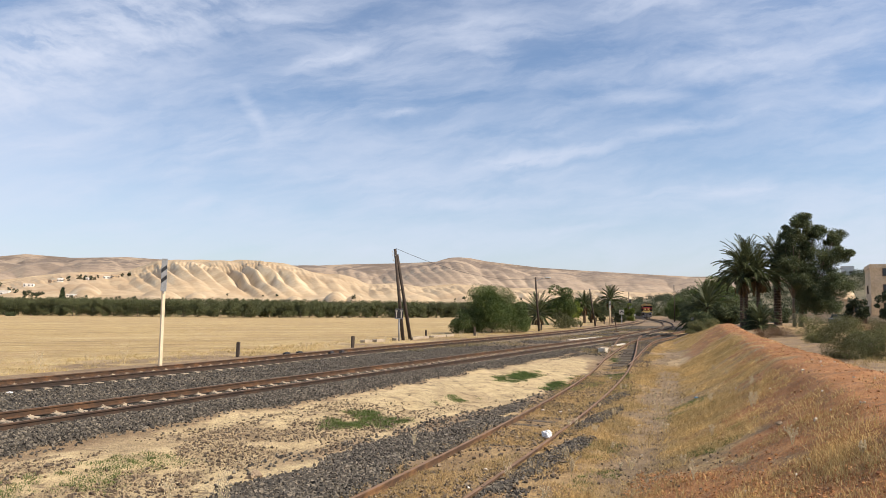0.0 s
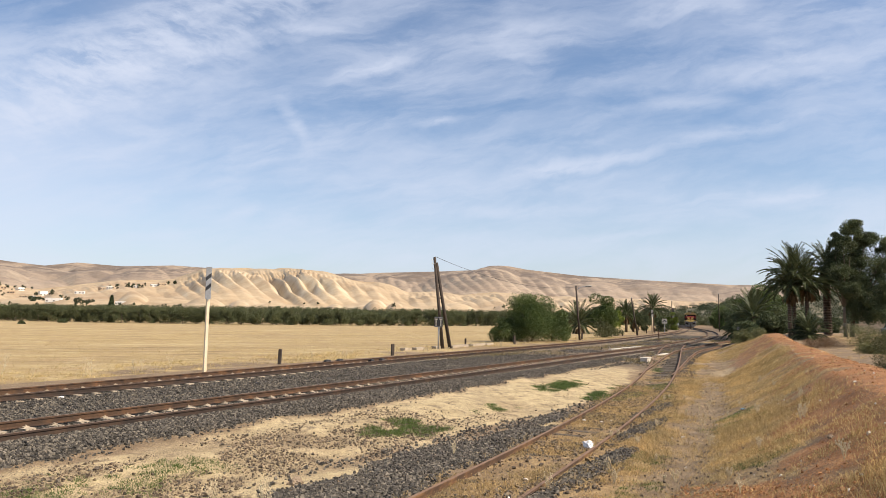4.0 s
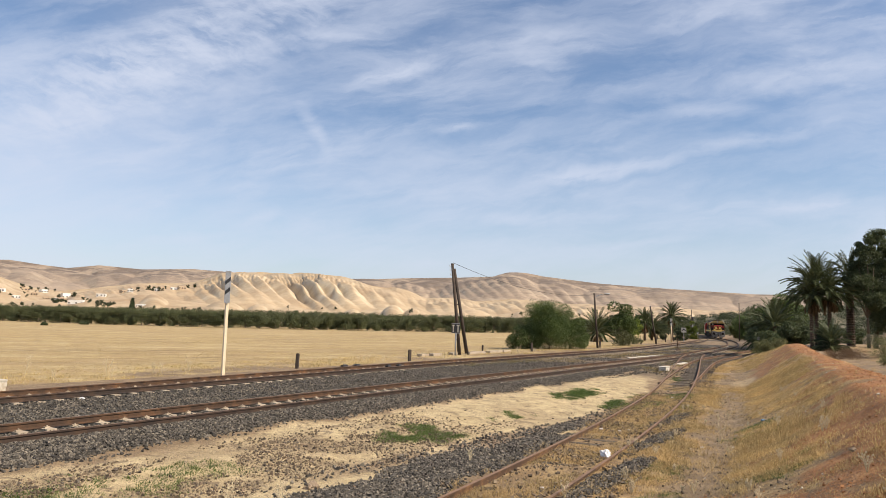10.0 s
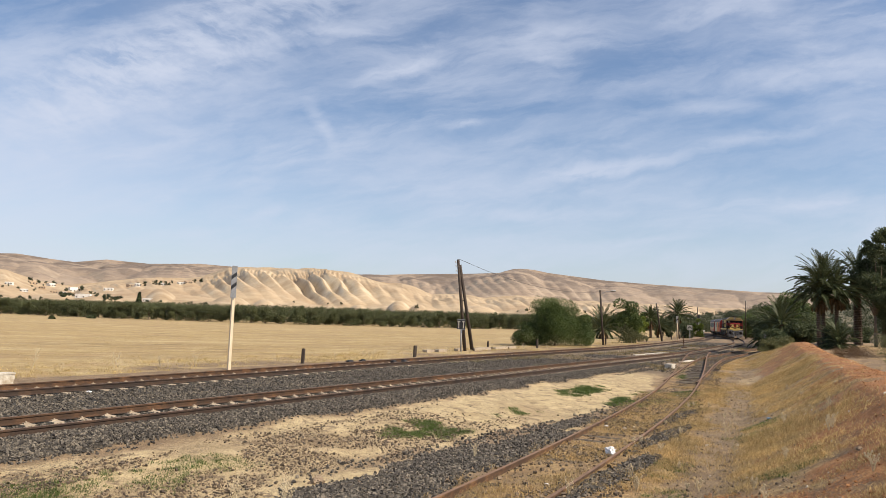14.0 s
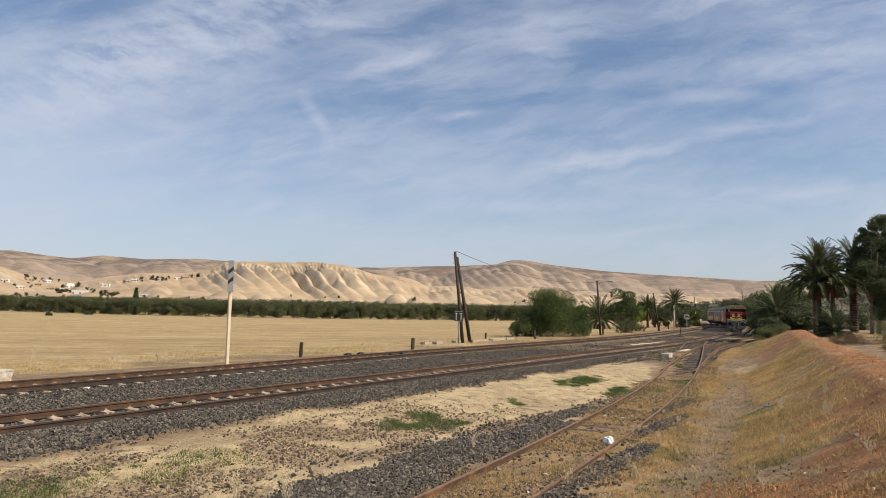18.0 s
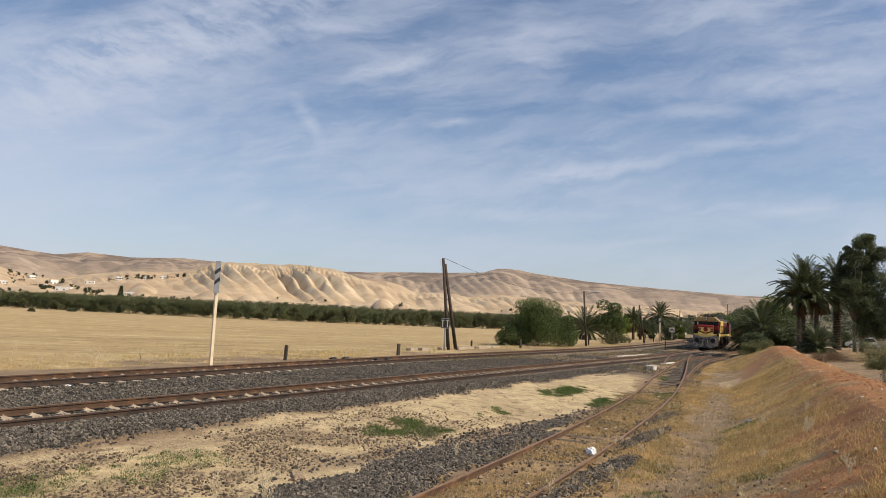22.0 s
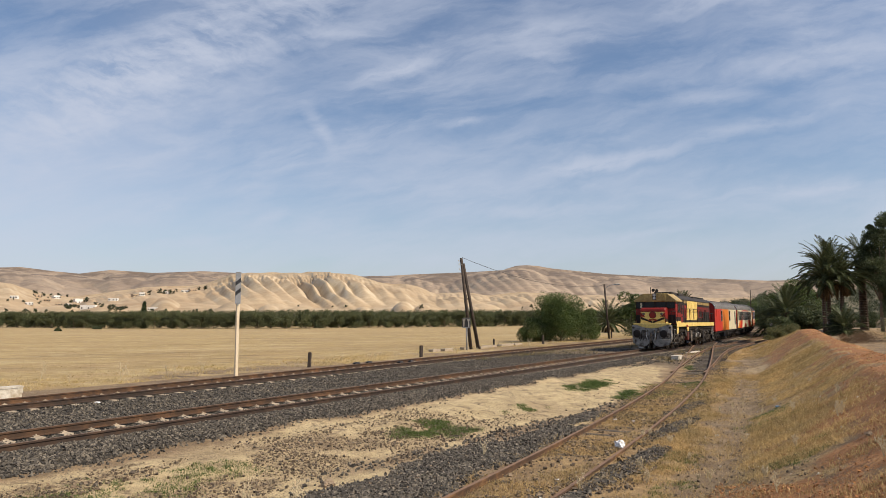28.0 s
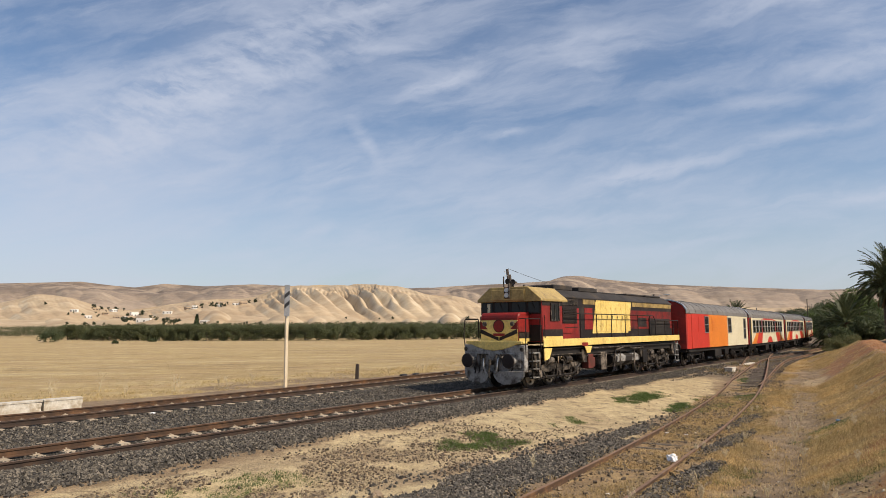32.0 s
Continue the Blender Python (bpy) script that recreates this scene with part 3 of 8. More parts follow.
    straw = mixc(nt, mapr(nt, ruts.outputs[0], 0.014, 0.004, 0, 0.7), straw, (0.19, 0.13, 0.065))
    mott = noise_node(nt, pos, 0.65, 8, 0.75)
    straw = mixc(nt, mapr(nt, mott, 0.52, 0.64, 0, 0.6), straw, (0.27, 0.185, 0.09))
    straw = mixc(nt, mapr(nt, mott, 0.46, 0.36, 0, 0.5), straw, (0.60, 0.49, 0.28))
    sand = ramp(nt, n_mid, [(0.25, (0.37, 0.28, 0.148)), (0.5, (0.50, 0.39, 0.215)), (0.72, (0.60, 0.475, 0.275))])
    sand = mixc(nt, mapr(nt, n_fine, 0.56, 0.70, 0, 0.6), sand, (0.22, 0.155, 0.09))
    litter = noise_node(nt, pos, 2.3, 8, 0.72)
    sand = mixc(nt, mapr(nt, n_big, 0.5, 0.62, 0, 0.45), sand, (0.30, 0.215, 0.12))
    sand = mixc(nt, mapr(nt, litter, 0.53, 0.62, 0, 0.8), sand, (0.15, 0.105, 0.062))
    sand = mixc(nt, mapr(nt, weight(zb.outputs["Alpha"], 0.3), 0, 1, 0, 0.38), sand, (0.155, 0.112, 0.07))
    sand = mixc(nt, mapr(nt, litter, 0.45, 0.36, 0, 0.5), sand, (0.60, 0.475, 0.27))
    # stones darken towards cell edges: shade of the gaps, painted in
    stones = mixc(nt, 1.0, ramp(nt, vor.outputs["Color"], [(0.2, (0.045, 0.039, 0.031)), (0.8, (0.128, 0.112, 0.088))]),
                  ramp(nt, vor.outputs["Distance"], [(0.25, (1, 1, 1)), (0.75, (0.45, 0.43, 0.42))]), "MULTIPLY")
    far_dirt = mixc(nt, n_fine, (0.15, 0.12, 0.08), (0.28, 0.22, 0.145))
    stones = mixc(nt, mapr(nt, noise_node(nt, pos, 0.7, 6, 0.7), 0.47, 0.66, 0.0, 0.75), stones, far_dirt)
    red = ramp(nt, n_mid, [(0.3, (0.235, 0.095, 0.028)), (0.55, (0.36, 0.158, 0.050)), (0.75, (0.50, 0.255, 0.098))])
    # dark flecks in red and dry soil: shade under grass put into colour
    red = mixc(nt, mapr(nt, n_fine, 0.54, 0.70, 0, 0.7), red, (0.15, 0.065, 0.025))
    red = mixc(nt, mapr(nt, n_fine, 0.44, 0.32, 0, 0.5), red, (0.58, 0.34, 0.15))
    dry = ramp(nt, n_mid, [(0.28, (0.165, 0.098, 0.045)), (0.48, (0.30, 0.195, 0.085)), (0.72, (0.47, 0.33, 0.15))])
    dry = mixc(nt, mapr(nt, n_fine, 0.52, 0.68, 0, 0.75), dry, (0.11, 0.07, 0.036))
    dry = mixc(nt, mapr(nt, n_fine, 0.44, 0.32, 0, 0.5), dry, (0.50, 0.38, 0.20))
    dry = mixc(nt, mapr(nt, litter, 0.54, 0.62, 0, 0.75), dry, (0.125, 0.085, 0.05))
    green = ramp(nt, n_fine, [(0.3, (0.075, 0.085, 0.032)), (0.7, (0.19, 0.165, 0.08))])
    col = mixc(nt, weight(sa.outputs[1]), soil, straw)
    col = mixc(nt, weight(sb.outputs[1]), col, dry)
    col = mixc(nt, weight(sa.outputs[2]), col, sand)
    col = mixc(nt, weight(za.outputs["Alpha"]), col, ramp(nt, n_mid, [(0.3, (0.125, 0.084, 0.048)), (0.52, (0.215, 0.15, 0.084)), (0.75, (0.35, 0.255, 0.15))]))
    col = mixc(nt, weight(sb.outputs[0]), col, red)
    swarm = mapr(nt, noise_node(nt, pos, 1.3, 7, 0.72), 0.43, 0.56, 0.05, 0.95)
    not_field = mapr(nt, sa.outputs[1], 0.2, 0.6, 1, 0)
    col = mixc(nt, mixc(nt, 1.0, mixc(nt, 1.0, chips, swarm, "MULTIPLY"), not_field, "MULTIPLY"), col, chip_col)
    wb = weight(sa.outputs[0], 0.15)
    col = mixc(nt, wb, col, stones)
    col = mixc(nt, weight(sb.outputs[2]), col, green)
    col = mixc(nt, 1.0, col, ramp(nt, n_grit, [(0.3, (0.66, 0.65, 0.64)), (0.7, (1.25, 1.25, 1.25))]), "MULTIPLY")
    nt.links.new(col, bs.inputs["Base Color"])
    bs.inputs["Roughness"].default_value = 0.95
    hsum = nt.nodes.new("ShaderNodeMath")
    hsum.operation = "MULTIPLY_ADD"
    nt.links.new(vor.outputs["Distance"], hsum.inputs[0])
    nt.links.new(mapr(nt, wb, 0, 1, 0, -1.4), hsum.inputs[1])
    nt.links.new(n_fine, hsum.inputs[2])
    bump(nt, bs, hsum.outputs[0], 0.9, 0.07)
    return m


ground_mesh.materials.append(ground_material())
tagged(new("ground", ground_mesh), "dry sandy ground with ballast, stubble field and red earth berm", "ground", kind="structure")

# ---------------------------------------------------------------- hills
def curve_of(az, pts):
    a, e = zip(*pts)
    return np.interp(az, a, e)


def hill_sheet(name, az0, az1, n_az, r, height, material, label):
    az = np.linspace(az0, az1, n_az)
    AZ, R_ = np.meshgrid(az, r, indexing="ij")
    X, Y = R_ * np.sin(np.radians(AZ)), R_ * np.cos(np.radians(AZ))
    Z = height(AZ, R_, X, Y)
    ii = np.arange(AZ.size).reshape(AZ.shape)
    q = np.stack([ii[:-1, :-1], ii[1:, :-1], ii[1:, 1:], ii[:-1, 1:]], -1).reshape(-1, 4)[:, ::-1]
    me = array_mesh(name, np.stack([X, Y, Z], -1).reshape(-1, 3), q, True)
    me.materials.append(material)
    return tagged(new(name, me), label, "hills", kind="structure")


def spurs(AZ, R_, crest, top, seed, az0, az1, step, foot, slope, skew, drop, width=1.0):
    """Roof-shaped spurs that run down from a crest line: the highest of them at each place."""
    r = np.random.default_rng(seed)
    z = np.full_like(AZ, -1e3)
    a = az0
    while a < az1:
        f = r.uniform(*foot)
        t = np.clip((top - R_) / (top - f), -0.2, 1.3)
        wig = 0.22 * step * np.sin(t * r.uniform(3, 6) + r.uniform(0, 6)) + 0.10 * step * np.sin(t * r.uniform(9, 14) + r.uniform(0, 6))
        ac = a + skew * r.uniform(0.5, 1.4) * (top - R_) + wig
        k = 1 - drop * np.maximum(t, 0) - (1 - drop) * np.maximum(t, 0) ** r.uniform(2.2, 3.6)
        d = np.abs(AZ - ac) * R_ * math.pi / 180
        h = crest * r.uniform(0.90, 1.0)
        sl = slope * r.uniform(0.8, 1.25)
        z = np.maximum(z, h * k - sl * (np.sqrt(d * d + (6 * width) ** 2) - 6 * width) - 1e3 * (t > 1.25))
        a += step * r.uniform(0.6, 1.4)
    return z


BACK = [(-60, 3.0), (-42, 3.2), (-36.8, 3.25), (-33.4, 3.42), (-31.9, 3.5), (-29.8, 3.26), (-28.3, 3.14), (-26.3, 3.45), (-23.4, 3.3), (-19.8, 3.5), (-15, 3.3),
        (-6.5, 3.2), (-3.8, 3.37), (0.75, 3.54), (3.5, 3.68), (4.7, 3.95), (5.5, 4.06), (6.3, 4.0), (7.5, 3.77), (11.9, 3.26), (16.2, 2.97), (20.3, 2.72), (23.1, 2.55),
        (30, 2.5), (45, 2.7), (70, 2.2)]
FRONT = [(-60, 1.2), (-38, 1.5), (-34.8, 2.5), (-32.5, 2.35), (-30.5, 1.7), (-28.5, 1.5), (-26.5, 1.75), (-24, 2.2), (-21.5, 2.35), (-19.75, 2.5), (-17.8, 3.25), (-16.5, 3.42),
         (-13.5, 3.44), (-10.1, 3.52), (-8.6, 3.42), (-7.4, 3.1), (-6.3, 2.75), (-5.2, 2.55), (-4.2, 2.6), (-3.2, 2.3), (-1.8, 1.8), (0, 1.9), (2.5, 1.7), (5, 2.0), (8, 1.7),
         (12, 1.6), (16, 1.5), (20, 1.3), (26, 1.3), (40, 1.4), (70, 1.0)]
LOW = [(-60, 0.9), (-34, 1.0), (-31, 0.9), (-28, 1.05), (-25, 1.5), (-22.5, 1.7), (-20.5, 1.55), (-18.5, 1.3), (-16, 1.1), (-13, 1.15), (-10, 0.9), (-7, 1.15), (-4.2, 1.3), (-2, 1.0), (1, 1.1),
       (4, 0.95), (8, 1.0), (14, 0.9), (22, 0.8), (70, 0.6)]


def hills_z(AZ, R_, X, Y):
    tan = lambda e: np.tan(np.radians(e))
    cf, cb = tan(curve_of(AZ, FRONT)) * 1750, tan(curve_of(AZ, BACK)) * 3300
    kf = np.clip((R_ - 760) / 990, 0, 1)
    kb = np.clip((R_ - 1600) / 1700, 0, 1)
    warp = AZ + 0.09 * wave(X, Y, 61, 0.02) + 0.045 * wave(X, Y, 62, 0.06)
    bad = 0.55 + 0.45 * sstep(-20, -17.5, AZ) * (1 - sstep(-8.5, -4.5, AZ))
    zf = cf * kf ** (2.1 + 1.6 * (bad - 0.55) / 0.45) * 0.93
    zf = np.maximum(zf, spurs(warp, R_, cf, 1720, 50, -46, 30, 1.5, (880, 1120), 0.45 * bad, 0.0030, 0.42, 9.0))
    # gullies: rounded ribs between sharp grooves that slant down to the right and branch
    rill = AZ + 1.05 * np.degrees(np.arctan2(np.maximum(zf, 0), R_)) + 0.06 * wave(X, Y, 61, 0.02) + 0.35 * wave(X, Y, 60, 0.0035)
    run = sstep(0.10, 0.5, kf) * (1 - sstep(0.60, 0.95, kf))
    for period, depth, sd, lo in ((1.3, 13.0, 65, 0.0), (0.62, 7.0, 66, 0.2), (0.29, 3.4, 68, 0.4)):
        f = np.abs((rill / period + 0.45 * wave(X, Y, sd, 0.007)) % 1 - 0.5) * 2
        part_ = np.clip(0.55 + 0.9 * wave(X, Y, sd + 40, 0.006), 0.05, 1.25)
        zf = zf - (0.25 + 0.75 * (bad - 0.55) / 0.45) * depth * (1 - f) ** 1.3 * run * sstep(lo, lo + 0.25, kf) * part_
    zf = np.minimum(zf, cf * np.clip((R_ - 650) / 950, 0, 1) ** 0.8 + 2)
    zf = np.where(R_ > 1750, cf - (R_ - 1750) * 0.03, zf)
    zb = cb * kb ** 1.7 * 0.97
    zb = np.maximum(zb, spurs(warp, R_, cb, 3250, 52, -52, 62, 3.4, (1800, 2300), 0.34, 0.0013, 0.45, 14.0))
    zb = np.maximum(zb, spurs(warp, R_, cb * 0.96, 3250, 53, -52, 62, 1.5, (2150, 2600), 0.42, 0.0011, 0.42, 6.0))
    zb = np.maximum(zb, spurs(warp, R_, cb * 0.90, 3250, 55, -52, 62, 0.7, (2350, 2900), 0.42, 0.0010, 0.42, 1.2))
    fold = AZ + 0.8 * np.degrees(np.arctan2(np.maximum(zb, 0), R_)) + 0.5 * wave(X, Y, 59, 0.0022)
    for period, depth, sd in ((2.1, 12.0, 57), (0.9, 5.5, 58)):
        f = np.abs((fold / period + 0.4 * wave(X, Y, sd, 0.004)) % 1 - 0.5) * 2
        zb = zb - depth * (1 - f) ** 1.4 * sstep(0.15, 0.5, kb) * (1 - sstep(0.5, 0.85, kb)) * np.clip(0.35 + 1.0 * wave(X, Y, sd + 40, 0.003), 0.0, 1.3) * (1 - 0.75 * sstep(8, 14, AZ))
    for period, depth, sd in ((1.1, 3, 67),):
        tri = np.abs(((warp + 0.0011 * (3300 - R_)) / period + 0.7 * wave(X, Y, sd, 0.006)) % 1 - 0.5) * 2
        zb = zb - depth * (1 - tri) * sstep(0.30, 0.6, kb) * (1 - sstep(0.86, 0.97, kb)) * (0.4 + 0.6 * (wave(X, Y, 69, 0.004) > 0))
    zb = np.minimum(zb, cb * np.clip((R_ - 1400) / 1700, 0, 1) ** 0.8 + 4)
    # rounded foothills before the badlands
    r = np.random.default_rng(71)
    zl = np.zeros_like(AZ)
    for i in range(64):
        a, rr = r.uniform(-44, 34), r.uniform(760, 1180)
        wa, wr = r.uniform(1.0, 2.6), r.uniform(120, 260)
        hgt = tan(float(curve_of(np.array(a), LOW))) * rr * r.uniform(0.55, 1.0)
        q = ((warp - a) / wa) ** 2 + ((R_ - rr) / wr) ** 2
        zl = np.maximum(zl, hgt * (1 - np.clip(q, 0, 1)) ** 1.1)
    zl = np.maximum(zl, tan(curve_of(AZ, LOW)) * 1050 * 0.75 * sstep(600, 1100, R_))
    z = np.maximum(np.maximum(zl, zf), zb)
    z = z + 1.6 * wave(X, Y, 64, 0.05) * sstep(650, 900, R_)
    z = np.where(R_ > 3300, cb - (R_ - 3300) * 0.05, z)
    return np.where(R_ < 590, -3.0, z + 1.3 - 3.3 * (1 - sstep(560, 640, R_)))


def hill_material():
    m, nt, bs = nodes_of("dry_hill_grass")
    geo = nt.nodes.new("ShaderNodeNewGeometry")
    pos = geo.outputs["Position"]
    big, mid, fine = noise_node(nt, pos, 0.0028, 5), noise_node(nt, pos, 0.012, 7, 0.65), noise_node(nt, pos, 0.11, 5, 0.7)
    col = ramp(nt, mid, [(0.3, (0.325, 0.235, 0.140)), (0.5, (0.42, 0.315, 0.195)), (0.72, (0.52, 0.41, 0.27))])
    col = mixc(nt, mapr(nt, big, 0.5, 0.66, 0, 0.6), col, (0.36, 0.25, 0.15))
    # greyer, pinker far range: haze put into the soil colour by distance
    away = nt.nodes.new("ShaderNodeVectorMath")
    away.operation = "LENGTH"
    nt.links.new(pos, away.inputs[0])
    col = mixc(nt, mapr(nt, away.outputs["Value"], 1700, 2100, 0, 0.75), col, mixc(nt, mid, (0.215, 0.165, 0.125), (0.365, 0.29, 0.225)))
    # bare pale clay where the slope is steep
    sepn = nt.nodes.new("ShaderNodeSeparateXYZ")
    nt.links.new(geo.outputs["Normal"], sepn.inputs[0])
    col = mixc(nt, mixc(nt, 1.0, mapr(nt, sepn.outputs[2], 0.93, 0.78, 0, 0.85), mapr(nt, noise_node(nt, pos, 0.012, 4, 0.6), 0.30, 0.70), "MULTIPLY"), col, (0.58, 0.50, 0.36))
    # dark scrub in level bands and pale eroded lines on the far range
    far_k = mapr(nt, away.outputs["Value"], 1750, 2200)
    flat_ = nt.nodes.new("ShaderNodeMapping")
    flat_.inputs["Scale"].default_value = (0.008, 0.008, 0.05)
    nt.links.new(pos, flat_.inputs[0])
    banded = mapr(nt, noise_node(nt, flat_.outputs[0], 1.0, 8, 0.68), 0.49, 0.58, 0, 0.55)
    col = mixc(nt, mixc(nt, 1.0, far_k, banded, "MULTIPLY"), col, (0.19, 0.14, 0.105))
    lines = nt.nodes.new("ShaderNodeMath")
    lines.operation = "ABSOLUTE"
    nt.links.new(mapr(nt, noise_node(nt, pos, 0.0055, 4, 0.5), 0, 1, -0.5, 0.5), lines.inputs[0])
    col = mixc(nt, mapr(nt, lines.outputs[0], 0.014, 0.004, 0, 0.22), col, (0.54, 0.45, 0.33))
    # scrub on the high tops
    sepp = nt.nodes.new("ShaderNodeSeparateXYZ")
    nt.links.new(pos, sepp.inputs[0])
    high = mapr(nt, sepp.outputs[2], 70, 150)
    mul = nt.nodes.new("ShaderNodeMath")
    mul.operation = "MULTIPLY"
    nt.links.new(high, mul.inputs[0])
    nt.links.new(mapr(nt, noise_node(nt, pos, 0.006, 8, 0.72), 0.44, 0.54, 0, 0.9), mul.inputs[1])
    col = mixc(nt, mul.outputs[0], col, (0.135, 0.102, 0.078))
    col = mixc(nt, 1.0, col, ramp(nt, fine, [(0.3, (0.85, 0.84, 0.82)), (0.7, (1.1, 1.1, 1.1))]), "MULTIPLY")
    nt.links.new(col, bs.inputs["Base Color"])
    bs.inputs["Roughness"].default_value = 0.98
    bump(nt, bs, mid, 0.5, 5.0)
    return m


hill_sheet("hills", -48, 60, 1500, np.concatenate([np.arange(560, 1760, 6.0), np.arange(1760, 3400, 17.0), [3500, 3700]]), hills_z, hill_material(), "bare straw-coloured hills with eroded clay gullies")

# ---------------------------------------------------------------- tracks
RAIL = [(-0.07, -0.16), (0.07, -0.16), (0.07, -0.148), (0.012, -0.125), (0.012, -0.045), (0.036, -0.035), (0.036, -0.004), (0.030, 0.0), (-0.030, 0.0),
        (-0.036, -0.004), (-0.036, -0.035), (-0.012, -0.045), (-0.012, -0.125), (-0.07, -0.148)]


def sweep(name, xs, ys, zs, hs, off, profile, parent, rusty=False):
    """A rail along a centre line, off metres to its right."""
    n, k = len(xs), len(profile)
    px = np.array([p[0] for p in profile])
    pz = np.array([p[1] for p in profile])
    d = off + px[None, :]
    V = np.stack([xs[:, None] + d * np.cos(hs)[:, None], ys[:, None] - d * np.sin(hs)[:, None], zs[:, None] + pz[None, :] + 0 * d], -1).reshape(-1, 3)
    ii = np.arange(n * k).reshape(n, k)
    nx = np.roll(ii, -1, axis=1)
    q = np.stack([ii[:-1], nx[:-1], nx[1:], ii[1:]], -1).reshape(-1, 4)
    me = array_mesh(name, V, q)
    me.materials.append(M["rail_rust"] if rusty else M["rail_dark"] if off > 0 else M["rail"])
    me.materials.append(M["railtop_rust"] if rusty else M["railtop"])
    mi = np.tile(np.isin(np.arange(k), (7,)).astype(np.int32), n - 1)
    me.polygons.foreach_set("material_index", mi)
    ob = new(name, me)
    ob.parent = parent
    return ob


def centre(s0, s1, off, step=1.0):
    """Centre line from s0 to s1: the near line (off 0) or the far one (off a table of offsets)."""
    s = np.arange(s0, s1 + 1e-6, step)
    if isinstance(off, tuple):
        x, y, h = (np.interp(s, _s, q) for q in (FAR_X, FAR_Y, FAR_H))
        o = np.interp(s, *off)
        return x + o * np.cos(h), y - o * np.sin(h), h, 0 * s
    x, y, h = line_at(s)
    return x, y, h, dip(s)


def block_sleeper():
    """Twin-block concrete sleeper whose rail seats show above the ballast."""
    b = Mesher()
    for sx in (-0.75, 0.75):
        i = -1 if sx > 0 else 1
        b.prism([(-0.13, -0.32), (0.13, -0.32), (0.11, -0.165), (-0.11, -0.165)], 0, min(sx + 0.30 * i, sx - 0.30 * i), max(sx + 0.30 * i, sx - 0.30 * i))
        for dx in (0.105 * i,):
            b.box((sx + dx, 0, -0.155), (0.07, 0.12, 0.03))
            b.tube((sx + dx, 0, -0.14), (sx + dx, 0, -0.11), 0.018, n=6)
    b.box((0, 0, -0.27), (0.9, 0.06, 0.06))
    return b.mesh("sleeper")


def wood_sleeper(length=2.5):
    b = Mesher()
    b.box((0, 0, -0.235), (length, 0.24, 0.15))
    return b.mesh("sleeper", bevel=0.015)


def lay(track, mesh, material, xs, ys, zs, hs, spacing, off_x=0.0):
    """Sleepers at even steps along a centre line."""
    seg = np.concatenate([[0], np.cumsum(np.hypot(np.diff(xs), np.diff(ys)))])
    if not mesh.materials:
        mesh.materials.append(material)
    for d in np.arange(0.3, seg[-1], spacing):
        x, y, z, h = (float(np.interp(d, seg, q)) for q in (xs, ys, zs, hs))
        ob = new("sleeper", mesh)
        ob.parent = track
        ob.matrix_basis = pose(x, y, z + rnd.uniform(-0.012, 0.008), 0, 0, -math.degrees(h) + rnd.uniform(-1.2, 1.2))


twin = block_sleeper()
for lab, off, s1, cover in (("rusty running line on concrete sleepers in grey ballast", 0.0, 400.0, 112.0),
                            ("far rusty running line in grey ballast beside a field", A_OFF, 182.0, 112.0)):
    tr = thing("railway_track", Matrix(), lab, "railway track", "running lines")
    xs, ys, hs, zs = centre(-75, s1, off)
    for o in (-0.755, 0.755):
        sweep("rail", xs, ys, zs, hs, o, RAIL, tr)
    xs, ys, hs, zs = centre(-6, cover, off)
    lay(tr, twin, M["concrete"], xs, ys, zs, hs, 0.6)

# siding that joins the near line, and its branch
su = np.arange(-38.0, 71.0, 1.0)
sv = siding_v(su)
sx_, sy_ = to_xy(su, sv)
sh_ = np.arctan2(np.gradient(sx_), np.gradient(sy_))
tr = thing("railway_track", Matrix(), "disused rusty siding overgrown with dry grass", "railway track", "sidings")
for o in (-0.755, 0.755):
    sweep("rail", sx_, sy_, siding_z(su), sh_, o, RAIL, tr, True)
plank = wood_sleeper()
lay(tr, plank, M["sleeper_wood"], sx_[40:], sy_[40:], siding_z(su)[40:] + 0.035, sh_[40:], 0.72)
bu = np.arange(36.0, 96.0, 1.0)
bv = np.interp(bu, [36, 42, 48.6, 57.2, 71.4, 96], [-9.0, -9.75, -10.75, -11.75, -12.5, -13.0])
bv = np.convolve(np.pad(bv, 4, mode="reflect", reflect_type="odd"), np.ones(9) / 9, "valid")
bx_, by_ = to_xy(bu, bv)
bh_ = np.arctan2(np.gradient(bx_), np.gradient(by_))
tr = thing("railway_track", Matrix(), "rusty branch siding leaving a turnout", "railway track", "sidings")
for o in (-0.755, 0.755):
    sweep("rail", bx_, by_, siding_z(bu) + 0.004, bh_, o, RAIL, tr, True)
long_plank = wood_sleeper(2.3)
lay(tr, long_plank, M["sleeper_wood"], bx_[:40], by_[:40], siding_z(bu)[:40] + 0.02, bh_[:40], 0.72)

# ---------------------------------------------------------------- plants
def gz(x, y):
    u, v = to_uv(x, y)
    return float(ground_z(u, v))


